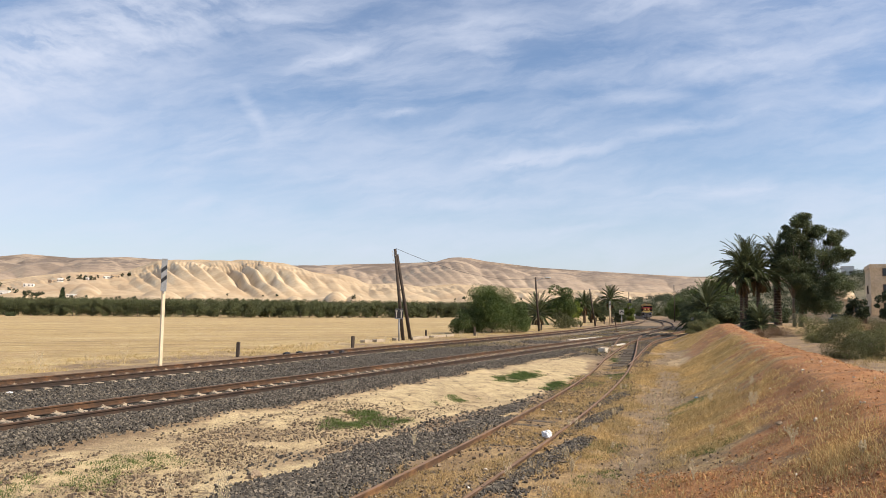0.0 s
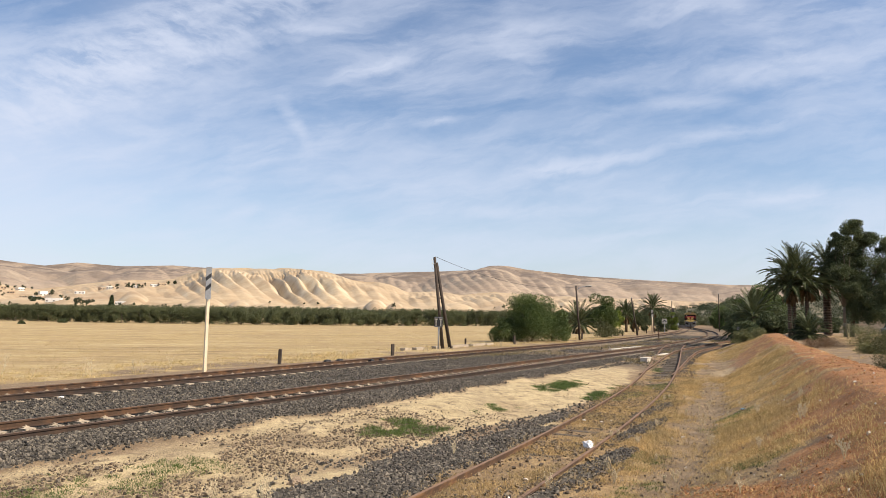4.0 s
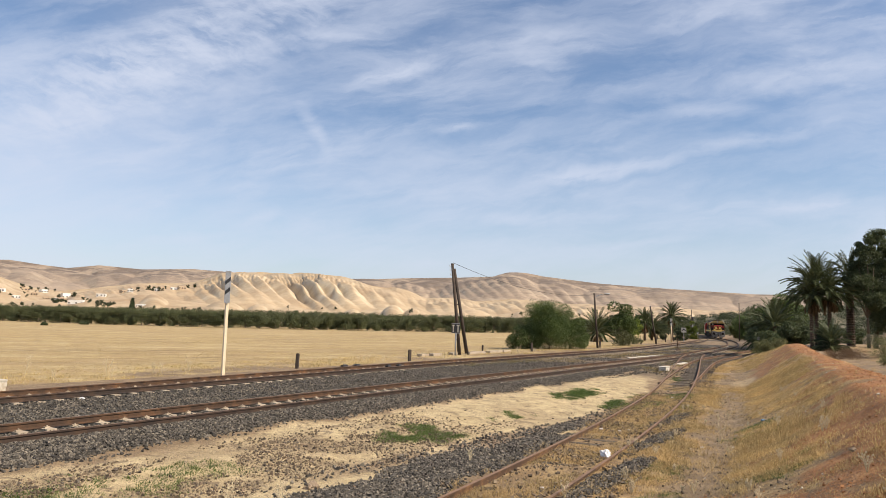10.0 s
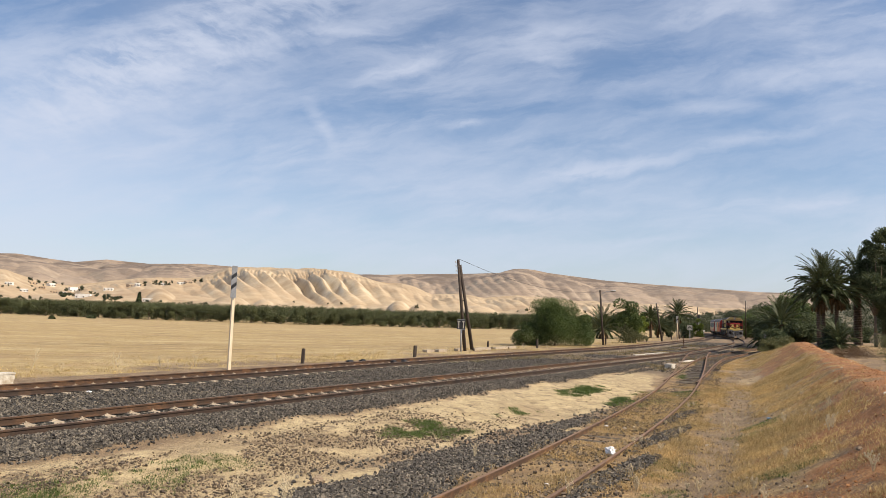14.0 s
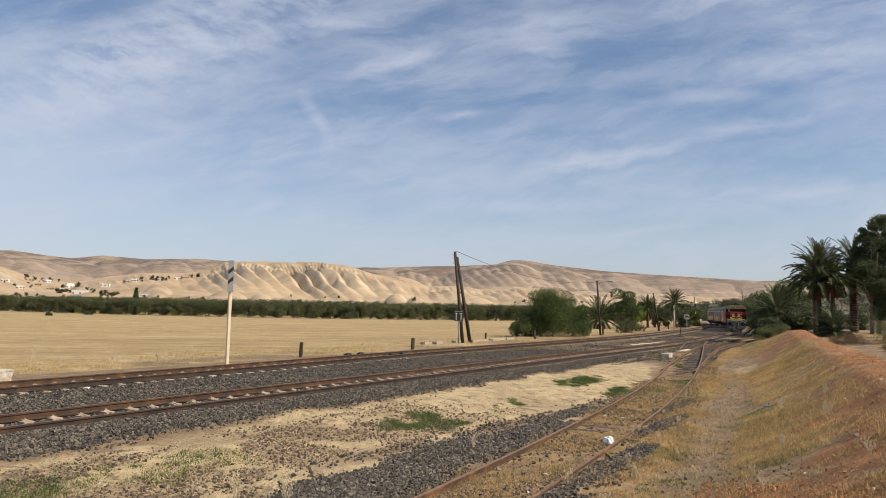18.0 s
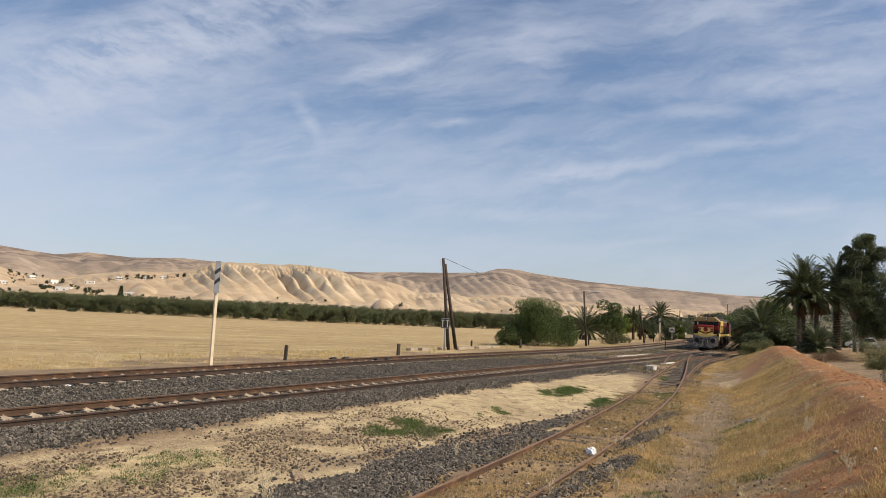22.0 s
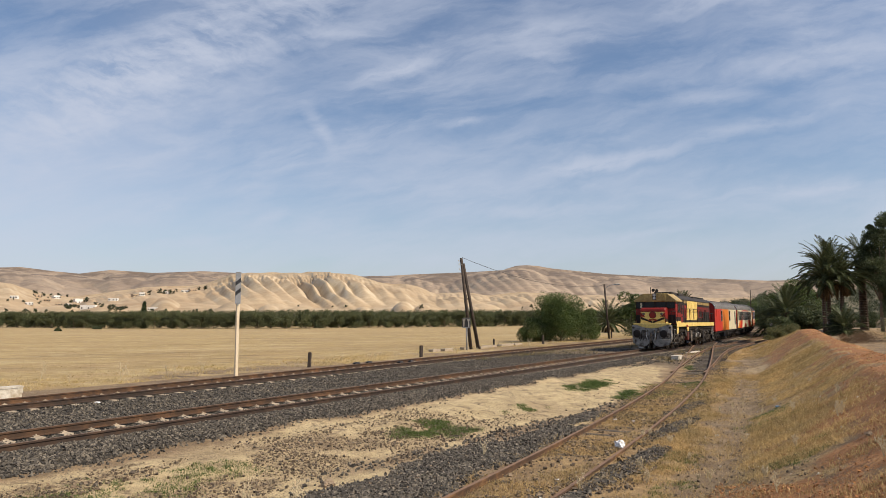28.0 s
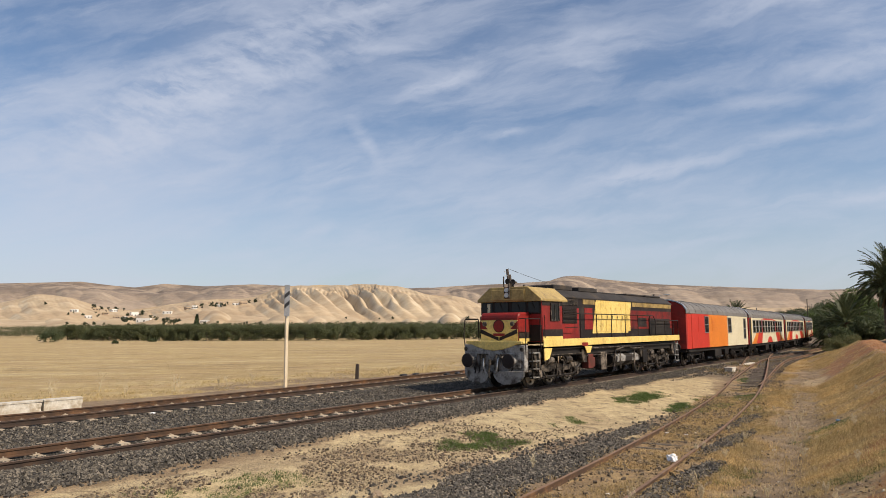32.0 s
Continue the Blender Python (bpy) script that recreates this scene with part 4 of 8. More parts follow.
def leaf_quads(centres, radii, count, size, rng, flat=0.75, shell=0.55):
    """Vertices and faces of many small leaf sprays round the given clump centres."""
    n = len(centres)
    who = rng.integers(0, n, count)
    d = rng.normal(size=(count, 3))
    d /= np.linalg.norm(d, axis=1)[:, None]
    rad = radii[who] * (shell + (1 - shell) * rng.random(count) ** 0.6)
    p = centres[who] + d * rad[:, None] * np.array([1, 1, flat])
    a = rng.normal(size=(count, 3)) + d * 0.3 + np.array([0, 0, -0.2])
    a /= np.linalg.norm(a, axis=1)[:, None]
    b = np.cross(a, rng.normal(size=(count, 3)))
    b /= np.linalg.norm(b, axis=1)[:, None]
    s = size * (0.55 + 0.9 * rng.random(count))[:, None]
    V = np.stack([p - a * s, p - b * s * 0.42, p + a * s, p + b * s * 0.42], 1).reshape(-1, 3)
    return V, np.arange(count * 4).reshape(-1, 4)


def clumps(rng, n, rx, rz, z0, size, top=1.0):
    """Clump centres filling an uneven crown of half-width rx and height 2*rz that starts at z0."""
    c = []
    while len(c) < n:
        p = rng.uniform(-1, 1, 3)
        k = 1 - 0.25 * (1 - top) * max(p[2], 0)
        if p[0] ** 2 + p[1] ** 2 < k * k * (1 - 0.55 * p[2] ** 2) and abs(p[2]) < 1:
            c.append([p[0] * rx, p[1] * rx, z0 + rz * (1 + p[2])])
    c = np.array(c)
    return c, size * rng.uniform(0.6, 1.25, n)


def limbs(b, base, targets, r0, r1, rng, fork=0.45):
    """Trunk from base with limbs that bend out to the targets."""
    base = Vector(base)
    mid = Vector((0, 0, 0))
    for t_ in targets:
        mid += Vector(t_)
    mid /= max(len(targets), 1)
    knot = base.lerp(Vector((mid.x * 0.4, mid.y * 0.4, mid.z)), fork)
    half = base.lerp(knot, 0.5) + Vector(rng.normal(0, 0.06, 3))
    b.tube(base, half, r0, r0 * 0.82, 9)
    b.tube(half, knot, r0 * 0.82, r0 * 0.62, 9)
    for t_ in targets:
        q = Vector(t_)
        m1 = knot.lerp(q, 0.5) + Vector(rng.normal(0, 0.12, 3)) + Vector((0, 0, 0.15))
        b.tube(knot, m1, r0 * 0.5, r0 * 0.3, 6)
        b.tube(m1, q, r0 * 0.3, r1, 5)


LEAF = {
    "bush": leafy("fig_leaves", (0.040, 0.066, 0.022), (0.135, 0.18, 0.06)),
    "olive": leafy("olive_leaves", (0.058, 0.068, 0.033), (0.150, 0.165, 0.083)),
    "euc": leafy("eucalyptus_leaves", (0.040, 0.056, 0.030), (0.130, 0.155, 0.08), 0.6, 0.28),
    "palm": leafy("palm_fronds", (0.048, 0.062, 0.032), (0.15, 0.172, 0.088), 0.5, 0.22),
    "palm_dry": leafy("dry_palm_fronds", (0.12, 0.075, 0.04), (0.24, 0.16, 0.09), 0.8, 0.1),
    "shrub": leafy("dusty_shrub_leaves", (0.052, 0.060, 0.027), (0.145, 0.148, 0.064)),
    "sage": leafy("sage_shrub_leaves", (0.085, 0.095, 0.042), (0.22, 0.215, 0.10)),
    "yellow": leafy("yellow_green_leaves", (0.08, 0.12, 0.02), (0.2, 0.24, 0.05)),
    "brown": leafy("dead_shrub_twigs", (0.13, 0.08, 0.05), (0.24, 0.16, 0.10), 0.9, 0.0),
    "conifer": leafy("cypress_leaves", (0.022, 0.036, 0.018), (0.062, 0.082, 0.04), 0.6, 0.1),
    "grass": leafy("green_grass_blades", (0.05, 0.09, 0.022), (0.15, 0.21, 0.06), 0.6, 0.3),
    "dry_grass": leafy("dry_grass_blades", (0.25, 0.162, 0.073), (0.78, 0.59, 0.315), 0.8, 0.4),
    "stubble": leafy("cut_straw", (0.36, 0.26, 0.115), (0.68, 0.54, 0.29), 0.8, 0.3),
    "verge": leafy("dusty_weed_blades", (0.16, 0.125, 0.06), (0.44, 0.35, 0.18), 0.8, 0.3),
    "wood": leafy("far_wood_leaves", (0.028, 0.038, 0.022), (0.070, 0.085, 0.046)),
}


def tree(name, x, y, h, rx, label, leaf="bush", bole=0.25, n_clump=26, leaves=5200, size=0.16, trunk_r=0.16, clump=0.32, seed=1, category="tree", group="", top=1.0, flat=0.75, z=None, shell=0.5):
    rng = np.random.default_rng(seed)
    th = thing(name, pose(x, y, gz(x, y) - 0.05 if z is None else z, 0, 0, rng.uniform(0, 360)), label, category, group)
    rz = (h - bole * h) / 2
    c, r = clumps(rng, n_clump, rx * 0.80, rz * 0.86, bole * h, rx * clump * 1.15, top)
    V, F = leaf_quads(c, r, leaves, size, rng, flat, shell)
    V[:, 2] = np.maximum(V[:, 2], 0.06)
    me = array_mesh("crown", V, F)
    part("crown", me, LEAF[leaf], th)
    b = Mesher()
    pick = rng.choice(n_clump, min(9, n_clump), replace=False)
    limbs(b, (0, 0, -0.1), [c[i] for i in pick], trunk_r, 0.02, rng, 0.5 if bole > 0.2 else 0.25)
    part("trunk", b, M["bark"], th, smooth=True)
    return th


def frond_mesh(name, length, elev, droop, seed, width=0.34, pairs=54):
    """A feather frond from the origin along +x, arching down."""
    rng = np.random.default_rng(seed)
    t = np.linspace(0, 1, 13)
    ang = np.radians(elev) - np.radians(droop) * t ** 1.4
    xs = np.concatenate([[0], np.cumsum(np.cos(ang[:-1]))]) * length / 12
    zs = np.concatenate([[0], np.cumsum(np.sin(ang[:-1]))]) * length / 12
    V, F = [], []
    for i in range(12):
        w0, w1 = 0.035 * (1 - t[i]) + 0.008, 0.035 * (1 - t[i + 1]) + 0.008
        k = len(V)
        V += [(xs[i], -w0, zs[i]), (xs[i], w0, zs[i]), (xs[i + 1], w1, zs[i + 1]), (xs[i + 1], -w1, zs[i + 1])]
        F.append((k, k + 1, k + 2, k + 3))
    for s in np.linspace(0.12, 0.99, pairs):
        px, pz, a = np.interp(s, t, xs), np.interp(s, t, zs), np.interp(s, t, ang)
        ll = width * (0.45 + 1.1 * math.sin(math.pi * min(s * 0.85 + 0.12, 1))) * rng.uniform(0.85, 1.1)
        for sd in (-1, 1):
            fx, fy, fz = 0.80, sd * 0.58, 0.22 + rng.uniform(-0.2, 0.12)
            tip = (px + ll * (fx * math.cos(a) - fz * math.sin(a)), ll * fy, pz + ll * (fx * math.sin(a) + fz * math.cos(a)) - 0.12 * ll)
            k = len(V)
            wx, wz = 0.022 * math.cos(a), 0.022 * math.sin(a)
            V += [(px - wx, 0, pz - wz), (px + wx, 0, pz + wz), ((px + tip[0]) / 2 + 0.03, tip[1] * 0.5, (pz + tip[2]) / 2 + 0.05), tip]
            F.append((k, k + 1, k + 3, k + 2))
    me = bpy.data.meshes.new(name)
    me.from_pydata(V, [], F)
    return me


FRONDS = [frond_mesh("frond", 3.1, e, d, 200 + i) for i, (e, d) in enumerate([(78, 34), (64, 44), (49, 52), (28, 60), (8, 55), (-8, 50)])]
FROND_DRY = frond_mesh("dry_frond", 1.7, -40, 45, 220)
for f_ in FRONDS:
    f_.materials.append(LEAF["palm"])
FROND_DRY.materials.append(LEAF["palm_dry"])


def palm(x, y, stem, label, scale=1.0, n=46, dry=12, seed=1, group="date palms", lean=(0, 0), z=None, r=0.24):
    rng = np.random.default_rng(seed)
    th = thing("palm_tree", pose(x, y, gz(x, y) - 0.05 if z is None else z), label, "palm tree", group)
    b = Mesher()
    rings = int(stem / 0.16)
    prof = []
    for i in range(rings + 1):
        zz_ = stem * i / rings
        rr = r * (1.12 - 0.22 * i / rings)
        prof += [(rr * 0.88, zz_), (rr * 1.05, zz_ + 0.09)]
    b.lathe(prof, n=9)
    b.v = [(p[0] + lean[0] * (p[2] / stem) ** 1.3, p[1] + lean[1] * (p[2] / stem) ** 1.3, p[2]) for p in b.v]
    part("trunk", b, M["palm_bark"], th, smooth=False)
    for i in range(n):
        k = (i + 0.5) / n
        me = FRONDS[min(5, int(k * 6))]
        ob = new("frond", me)
        ob.parent = th
        ob.matrix_basis = pose(lean[0], lean[1], stem + 0.22 - 0.3 * k, rng.uniform(-9, 9), rng.uniform(-8, 8), i * 137.5 + rng.uniform(-14, 14)) @ Matrix.Scale(scale * rng.uniform(0.86, 1.1), 4)
    for i in range((dry + 1) // 2):
        ob = new("dry_frond", FROND_DRY)
        ob.parent = th
        ob.matrix_basis = pose(lean[0], lean[1], stem - 0.15 - rng.uniform(0, 0.35), 0, rng.uniform(-5, 22), i * 137.5 + rng.uniform(-20, 20)) @ Matrix.Scale(scale * rng.uniform(0.8, 1.1), 4)
    return th


def shrub(x, y, h, rx, label, leaf="shrub", seed=1, leaves=2600, size=0.07, name="shrub", z=None):
    return tree(name, x, y, h, rx, label, leaf, 0.02, 18, leaves, size, 0.03, 0.36, seed, "shrub", "", 1.0, 0.8, z, 0.35)


# the big bush beside the line, and what grows behind it
tree("bush_tree", 10.9, 76.5, 5.5, 3.2, "broad bushy green tree growing behind the far track", "bush", 0.0, 100, 60000, 0.062, 0.14, 0.27, 3)
shrub(7.6, 75.6, 2.4, 2.2, "low green side growth of a bushy tree", "bush", 4, 11000, 0.07, "bush")
shrub(13.3, 76.6, 3.6, 2.2, "green side growth of a bushy tree", "bush", 5, 13000, 0.07, "bush")
shrub(22.4, 93.5, 2.2, 1.8, "rounded dusty shrub beside the far track", "shrub", 6, 2600, 0.09)
shrub(26.5, 103.0, 1.5, 1.5, "small dusty shrub beside the far track", "shrub", 7, 1500, 0.09)
palm(24.8, 119.5, 1.6, "short leafy date palm near the fence", 1.35, 48, 4, 11)
tree("tree", 28.6, 121.5, 6.9, 3.0, "dark green leafy tree by the line", "bush", 0.12, 26, 11959, 0.139, 0.14, 0.36, 8)
tree("tree", 31.6, 125.0, 4.8, 2.2, "bright green young tree by the line", "yellow", 0.1, 20, 6899, 0.116, 0.1, 0.36, 9)
tree("tree", 33.4, 131.5, 5.2, 2.4, "dark green leafy tree by the line", "bush", 0.08, 22, 8280, 0.128, 0.1, 0.36, 10)
palm(36.0, 131.5, 3.3, "bushy date palm beside the line", 0.9, 60, 10, 12)
palm(38.0, 134.0, 2.3, "low bushy date palm beside the line", 1.05, 44, 6, 13)
tree("tree", 39.8, 137.0, 3.6, 2.0, "small dark tree below the palms", "euc", 0.05, 18, 5979, 0.116, 0.1, 0.36, 14)
palm(42.8, 137.5, 4.4, "tall date palm with a full crown beside the line", 0.95, 76, 12, 15)
shrub(43.6, 134.6, 3.0, 1.4, "leafy shrub at the foot of a palm", "euc", 16, 1800, 0.14)
tree("tree", 51.5, 152.0, 4.4, 1.8, "yellow-green young tree near the platform", "yellow", 0.05, 18, 5520, 0.116, 0.08, 0.36, 17)
tree("tree", 53.9, 166.0, 3.4, 1.8, "dark shrubby tree near the platform", "euc", 0.05, 16, 4600, 0.116, 0.08, 0.36, 18)
tree("tree", 20.0, 126.0, 3.2, 2.3, "dark shrubby tree at the field edge", "euc", 0.05, 16, 5060, 0.116, 0.08, 0.36, 19)

# palms, gum tree and thicket above the berm
palm(33.6, 66.5, 4.7, "tall date palm with drooping dead fronds", 0.88, 60, 16, 21, r=0.18)
palm(34.5, 67.4, 5.6, "tall date palm with drooping dead fronds", 1.02, 78, 18, 22, r=0.18)
palm(35.2, 66.4, 4.9, "tall date palm with drooping dead fronds", 0.9, 60, 16, 23, r=0.18)
palm(38.9, 69.6, 6.6, "old date palm half hidden by a gum tree", 1.0, 40, 16, 24, r=0.36)


def gum_tree(x, y, lobes, label, leaves, seed, trunk_r):
    """Open eucalyptus crown: separate lobes of foliage on long limbs, with sky between them."""
    rng = np.random.default_rng(seed)
    th = thing("eucalyptus_tree", pose(x, y, gz(x, y) - 0.05, 0, 0, -30), label, "tree", "gum trees")
    c, r = [], []
    for dx, dz, rad in lobes:
        y0 = rng.uniform(-1.3, 1.3)
        for _ in range(int(7 + 9 * rad)):
            d = rng.normal(size=3)
            d *= rad * rng.random() ** 0.45 / np.linalg.norm(d)
            c.append((dx + d[0], y0 + d[1] * 1.2, max(0.96 * dz + d[2] * 0.85, 0.5)))
            r.append(rad * rng.uniform(0.35, 0.75))
    V, F = leaf_quads(np.array(c), np.array(r), leaves, 0.075, rng, 0.8, 0.05)
    part("crown", array_mesh("crown", V, F), LEAF["euc"], th)
    b = Mesher()
    limbs(b, (0, 0, -0.1), [(dx, 0.0, dz) for dx, dz, _ in lobes], trunk_r, 0.02, rng, 0.42)
    part("trunk", b, M["bark"], th, smooth=True)


gum_tree(39.8, 67.1, [(0.25, 10.5, 1.05), (-0.9, 9.6, 0.8), (1.5, 9.6, 0.9), (3.2, 8.9, 0.95), (3.7, 7.3, 0.8), (0.4, 8.3, 1.7), (2.3, 6.8, 1.5), (-0.6, 6.2, 1.5), (1.0, 4.9, 1.9), (2.9, 4.2, 1.4), (0.6, 3.0, 1.5), (2.3, 2.3, 1.3)],
         "tall dark eucalyptus tree with an open lobed crown", 90000, 25, 0.24)
gum_tree(38.5, 66.0, [(0.1, 8.9, 0.95), (-0.6, 7.6, 0.9), (0.6, 7.4, 1.0), (-0.3, 5.9, 1.2), (0.7, 4.6, 1.0), (-1.3, 6.4, 0.6)],
         "slim dark eucalyptus tree beside a palm", 34000, 26, 0.17)
palm(39.6, 87.2, 2.9, "low date palm with a shaggy crown", 1.1, 46, 16, 28)
palm(40.0, 90.4, 1.5, "low date palm in a dark thicket", 1.1, 40, 8, 29)
palm(41.5, 91.5, 3.2, "date palm in a dark thicket", 1.1, 40, 10, 30)
tree("tree", 42.6, 92.5, 7.6, 2.6, "leafy tree rising behind low palms", "bush", 0.15, 28, 12879, 0.116, 0.14, 0.36, 31)
for i, (x, y, h, r_) in enumerate([(41.7, 95.8, 4.2, 2.3), (44.2, 101.7, 4.2, 2.2), (43.0, 97.2, 5.0, 2.5), (45.2, 96.0, 4.8, 2.6), (47.0, 108.5, 4.6, 2.2), (36.9, 83.8, 2.4, 1.6), (40.0, 84.0, 2.8, 1.9)]):
    tree("thicket_tree", x + 0.6, y, h, r_, "dense dark green thicket beside the line", "euc", 0.02, 26, 6400, 0.12, 0.1, 0.38, 40 + i, group="thicket")
for i, (s, off, h, r_) in enumerate([(114, 8.5, 8.2, 2.6), (131, 7.5, 8.2, 2.7), (146, 7.2, 8.0, 2.8), (160, 6.6, 7.0, 2.6), (172, 6.2, 5.6, 2.2), (176, 9.5, 8.5, 3.0), (188, 6.2, 4.6, 2.0), (195, 9.0, 7.5, 2.8), (212, 8.0, 7.0, 2.8)]):
    x, y, _ = line_at(s, off)
    tree("tree", x, y, h, r_, "dark leafy tree shading the line before the station", "euc" if i % 2 else "bush", 0.04, 30, 9500, 0.13, 0.13, 0.36, 140 + i, group="line-side trees")
palm(33.2, 62.4, 0.35, "dark palm suckers at the foot of palms", 0.72, 54, 0, 50)
shrub(33.0, 62.8, 1.9, 1.3, "dark leafy growth among palm suckers", "conifer", 51, 7000, 0.06)
shrub(25.0, 57.2, 0.95, 1.1, "low grey-green shrub on the berm", "sage", 52, 7000, 0.04)
shrub(27.0, 59.5, 1.0, 1.2, "low grey-green shrub on the berm", "sage", 53, 7000, 0.04)
shrub(28.4, 52.4, 0.7, 1.3, "reddish dead scrub in a hollow", "brown", 54, 9000, 0.024)
shrub(30.6, 54.8, 0.7, 1.1, "reddish dead scrub in a hollow", "brown", 55, 7000, 0.024)
for i, (x, y, h, r_, lf) in enumerate([(33.0, 54.6, 1.5, 1.7, "sage"), (35.4, 54.0, 1.3, 1.5, "sage"), (37.6, 56.5, 1.2, 1.6, "sage"), (18.2, 27.6, 1.45, 1.15, "shrub"), (19.9, 28.2, 1.25, 1.05, "shrub"), (25.6, 33.4, 1.3, 1.3, "shrub"),
                                     (28.5, 41.0, 0.8, 1.2, "sage"), (31.0, 44.5, 0.9, 1.3, "shrub"), (35.0, 47.0, 1.0, 1.5, "sage"), (25.0, 40.5, 0.6, 1.0, "sage"), (41.5, 57.0, 1.1, 1.6, "sage"), (44.0, 60.5, 1.0, 1.8, "brown"), (46.5, 55.0, 0.9, 1.6, "sage"), (22.8, 33.0, 0.7, 0.9, "sage")]):
    shrub(x, y, h, r_, "dry brown shrub behind the berm" if lf == "brown" else "large grey-green shrub behind the berm" if y < 30 else "dusty grey-green shrub on the rough ground behind the berm", lf, 156 + i, 16000 if y < 35 else 8000, 0.022 if y < 35 else 0.035)
shrub(39.8, 58.0, 0.8, 1.8, "reddish dead scrub below gum trees", "brown", 61, 9000, 0.028)
tree("conifer", 66.5, 98.0, 4.4, 1.7, "dark feathery tree in front of a wall", "conifer", 0.1, 22, 2600, 0.2, 0.1, 0.32, 62, top=0.2)
tree("conifer", 70.2, 97.0, 5.2, 1.6, "dark feathery tree in front of a wall", "conifer", 0.1, 22, 2600, 0.2, 0.1, 0.32, 63, top=0.2)
for i, (x, y, h, r_) in enumerate([(59.8, 106, 2.2, 1.8), (56.0, 108, 3.2, 2.2), (52.5, 112, 3.6, 2.6)]):
    tree("tree", x, y, h, r_, "dark garden tree behind the palms", "euc", 0.08, 22, 5200, 0.13, 0.1, 0.36, 70 + i, group="garden trees")

# olive orchard: two rows of single trees, the rest behind them joined
def olive_meshes(seed):
    rng = np.random.default_rng(seed)
    c, r = clumps(rng, 20, 2.0, 1.75, 0.35, 0.95, 0.9)
    V, F = leaf_quads(c, r, 5200, 0.13, rng, 0.85, 0.3)
    crown = array_mesh("crown", V, F)
    crown.materials.append(LEAF["olive"])
    b = Mesher()
    limbs(b, (0, 0, -0.1), [c[i] for i in range(5)], 0.15, 0.03, rng, 0.45)
    tk = b.mesh("trunk", smooth=True)
    tk.materials.append(M["bark"])
    return crown, tk, V


OLIVES = [olive_meshes(300 + i) for i in range(4)]


def orchard_edge(x):
    return float(np.interp(x, [-200, -150, -113, -78, -45, -14, 18, 70], [262, 232, 213, 206, 202, 214, 228, 250]))


x = -152.0
k = 0
while x < 66:
    for row in range(2):
        px, py = x + rnd.uniform(-0.7, 0.7) + row * 2.2, orchard_edge(x) + row * 6.0 + rnd.uniform(-0.8, 0.8)
        crown, tk, _ = OLIVES[rnd.randrange(4)]
        th = thing("olive_tree", pose(px, py, gz(px, py), 0, 0, rnd.uniform(0, 360)) @ Matrix.Scale(rnd.uniform(0.98, 1.25), 4), "grey-green olive tree in an orchard row", "olive tree", "orchard trees")
        part("crown", crown, None, th)
        part("trunk", tk, None, th)
    x += 4.5
back = []
rngo = np.random.default_rng(5)
for row in range(2, 17):
    for x in np.arange(-250, 110, 5.2):
        if x < -152 and row < 8:
            continue
        V = OLIVES[rngo.integers(0, 4)][2].reshape(-1, 4, 3)
        V = V[rngo.choice(len(V), 300, replace=False)]
        V = (V.mean(axis=1, keepdims=True) + (V - V.mean(axis=1, keepdims=True)) * 1.5).reshape(-1, 3)
        a = rngo.uniform(0, 6.28)
        px, py = x + rngo.uniform(-1, 1), orchard_edge(x) + row * 6.5 + rngo.uniform(-1, 1)
        R2 = np.array([[math.cos(a), -math.sin(a), 0], [math.sin(a), math.cos(a), 0], [0, 0, 1]])
        back.append(V @ R2.T * 1.2 + np.array([px, py, -1.0 + 0.05 * row]))
back = np.concatenate(back)
me = array_mesh("orchard", back, np.arange(len(back)).reshape(-1, 4))
me.materials.append(LEAF["olive"])
tagged(new("orchard", me), "rows of grey-green olive trees beyond the stubble field", "orchard", kind="stuff")
for i, (x, y, h, r_) in enumerate([(-124.5, 188, 3.4, 3.2), (-100.0, 196.5, 1.1, 1.4), (-96, 170, 0.7, 0.9)]):
    shrub(x, y, h, r_, "dark shrub standing in the stubble field", "euc", 80 + i, 1500, 0.26)

# ---------------------------------------------------------------- things beside the line
def on(x, y, dz=0.0):
    return gz(x, y) + dz


def marker_post(x, y):
    th = thing("marker_post", pose(x, y, on(x, y, -0.05), 0, 0.2, 14), "tall chipped white timber marker post with a striped board", "marker post")
    part("post", Mesher().box((0, 0, 1.68), (0.125, 0.125, 3.36), 26), M["post_white"], th, bevel=0.01)
    bd = part("board", Mesher().box((0, -0.125, 3.78), (0.23, 0.03, 1.36)), M["grey_paint"], th, "grey board with two black slanted stripes", bevel=0.004)
    for z in (3.62, 4.05):
        part("stripe", Mesher().prism([(-0.11, z - 0.19), (0.11, z), (0.11, z + 0.17), (-0.11, z - 0.02)], 1, -0.146, -0.139), M["black_paint"], bd)
    part("board_bracket", Mesher().box((0, -0.1, 3.3), (0.05, 0.05, 0.5)), M["steel"], th)
    return th


marker_post(-9.47, 30.46)


def fence_post(x, y, h, i):
    th = thing("fence_post", pose(x, y, on(x, y, -0.08), rnd.uniform(-3, 3), rnd.uniform(-3, 3), rnd.uniform(0, 90)), "short dark upright sleeper stub beside the far track", "fence post", "fence posts")
    part("stub", Mesher().box((0, 0, (h + 0.08) / 2), (0.19, 0.15, h + 0.08)), M["pole_wood"], th, bevel=0.015)
    part("cap", Mesher().box((0, 0, h + 0.09), (0.15, 0.11, 0.02)), M["rail"], th)


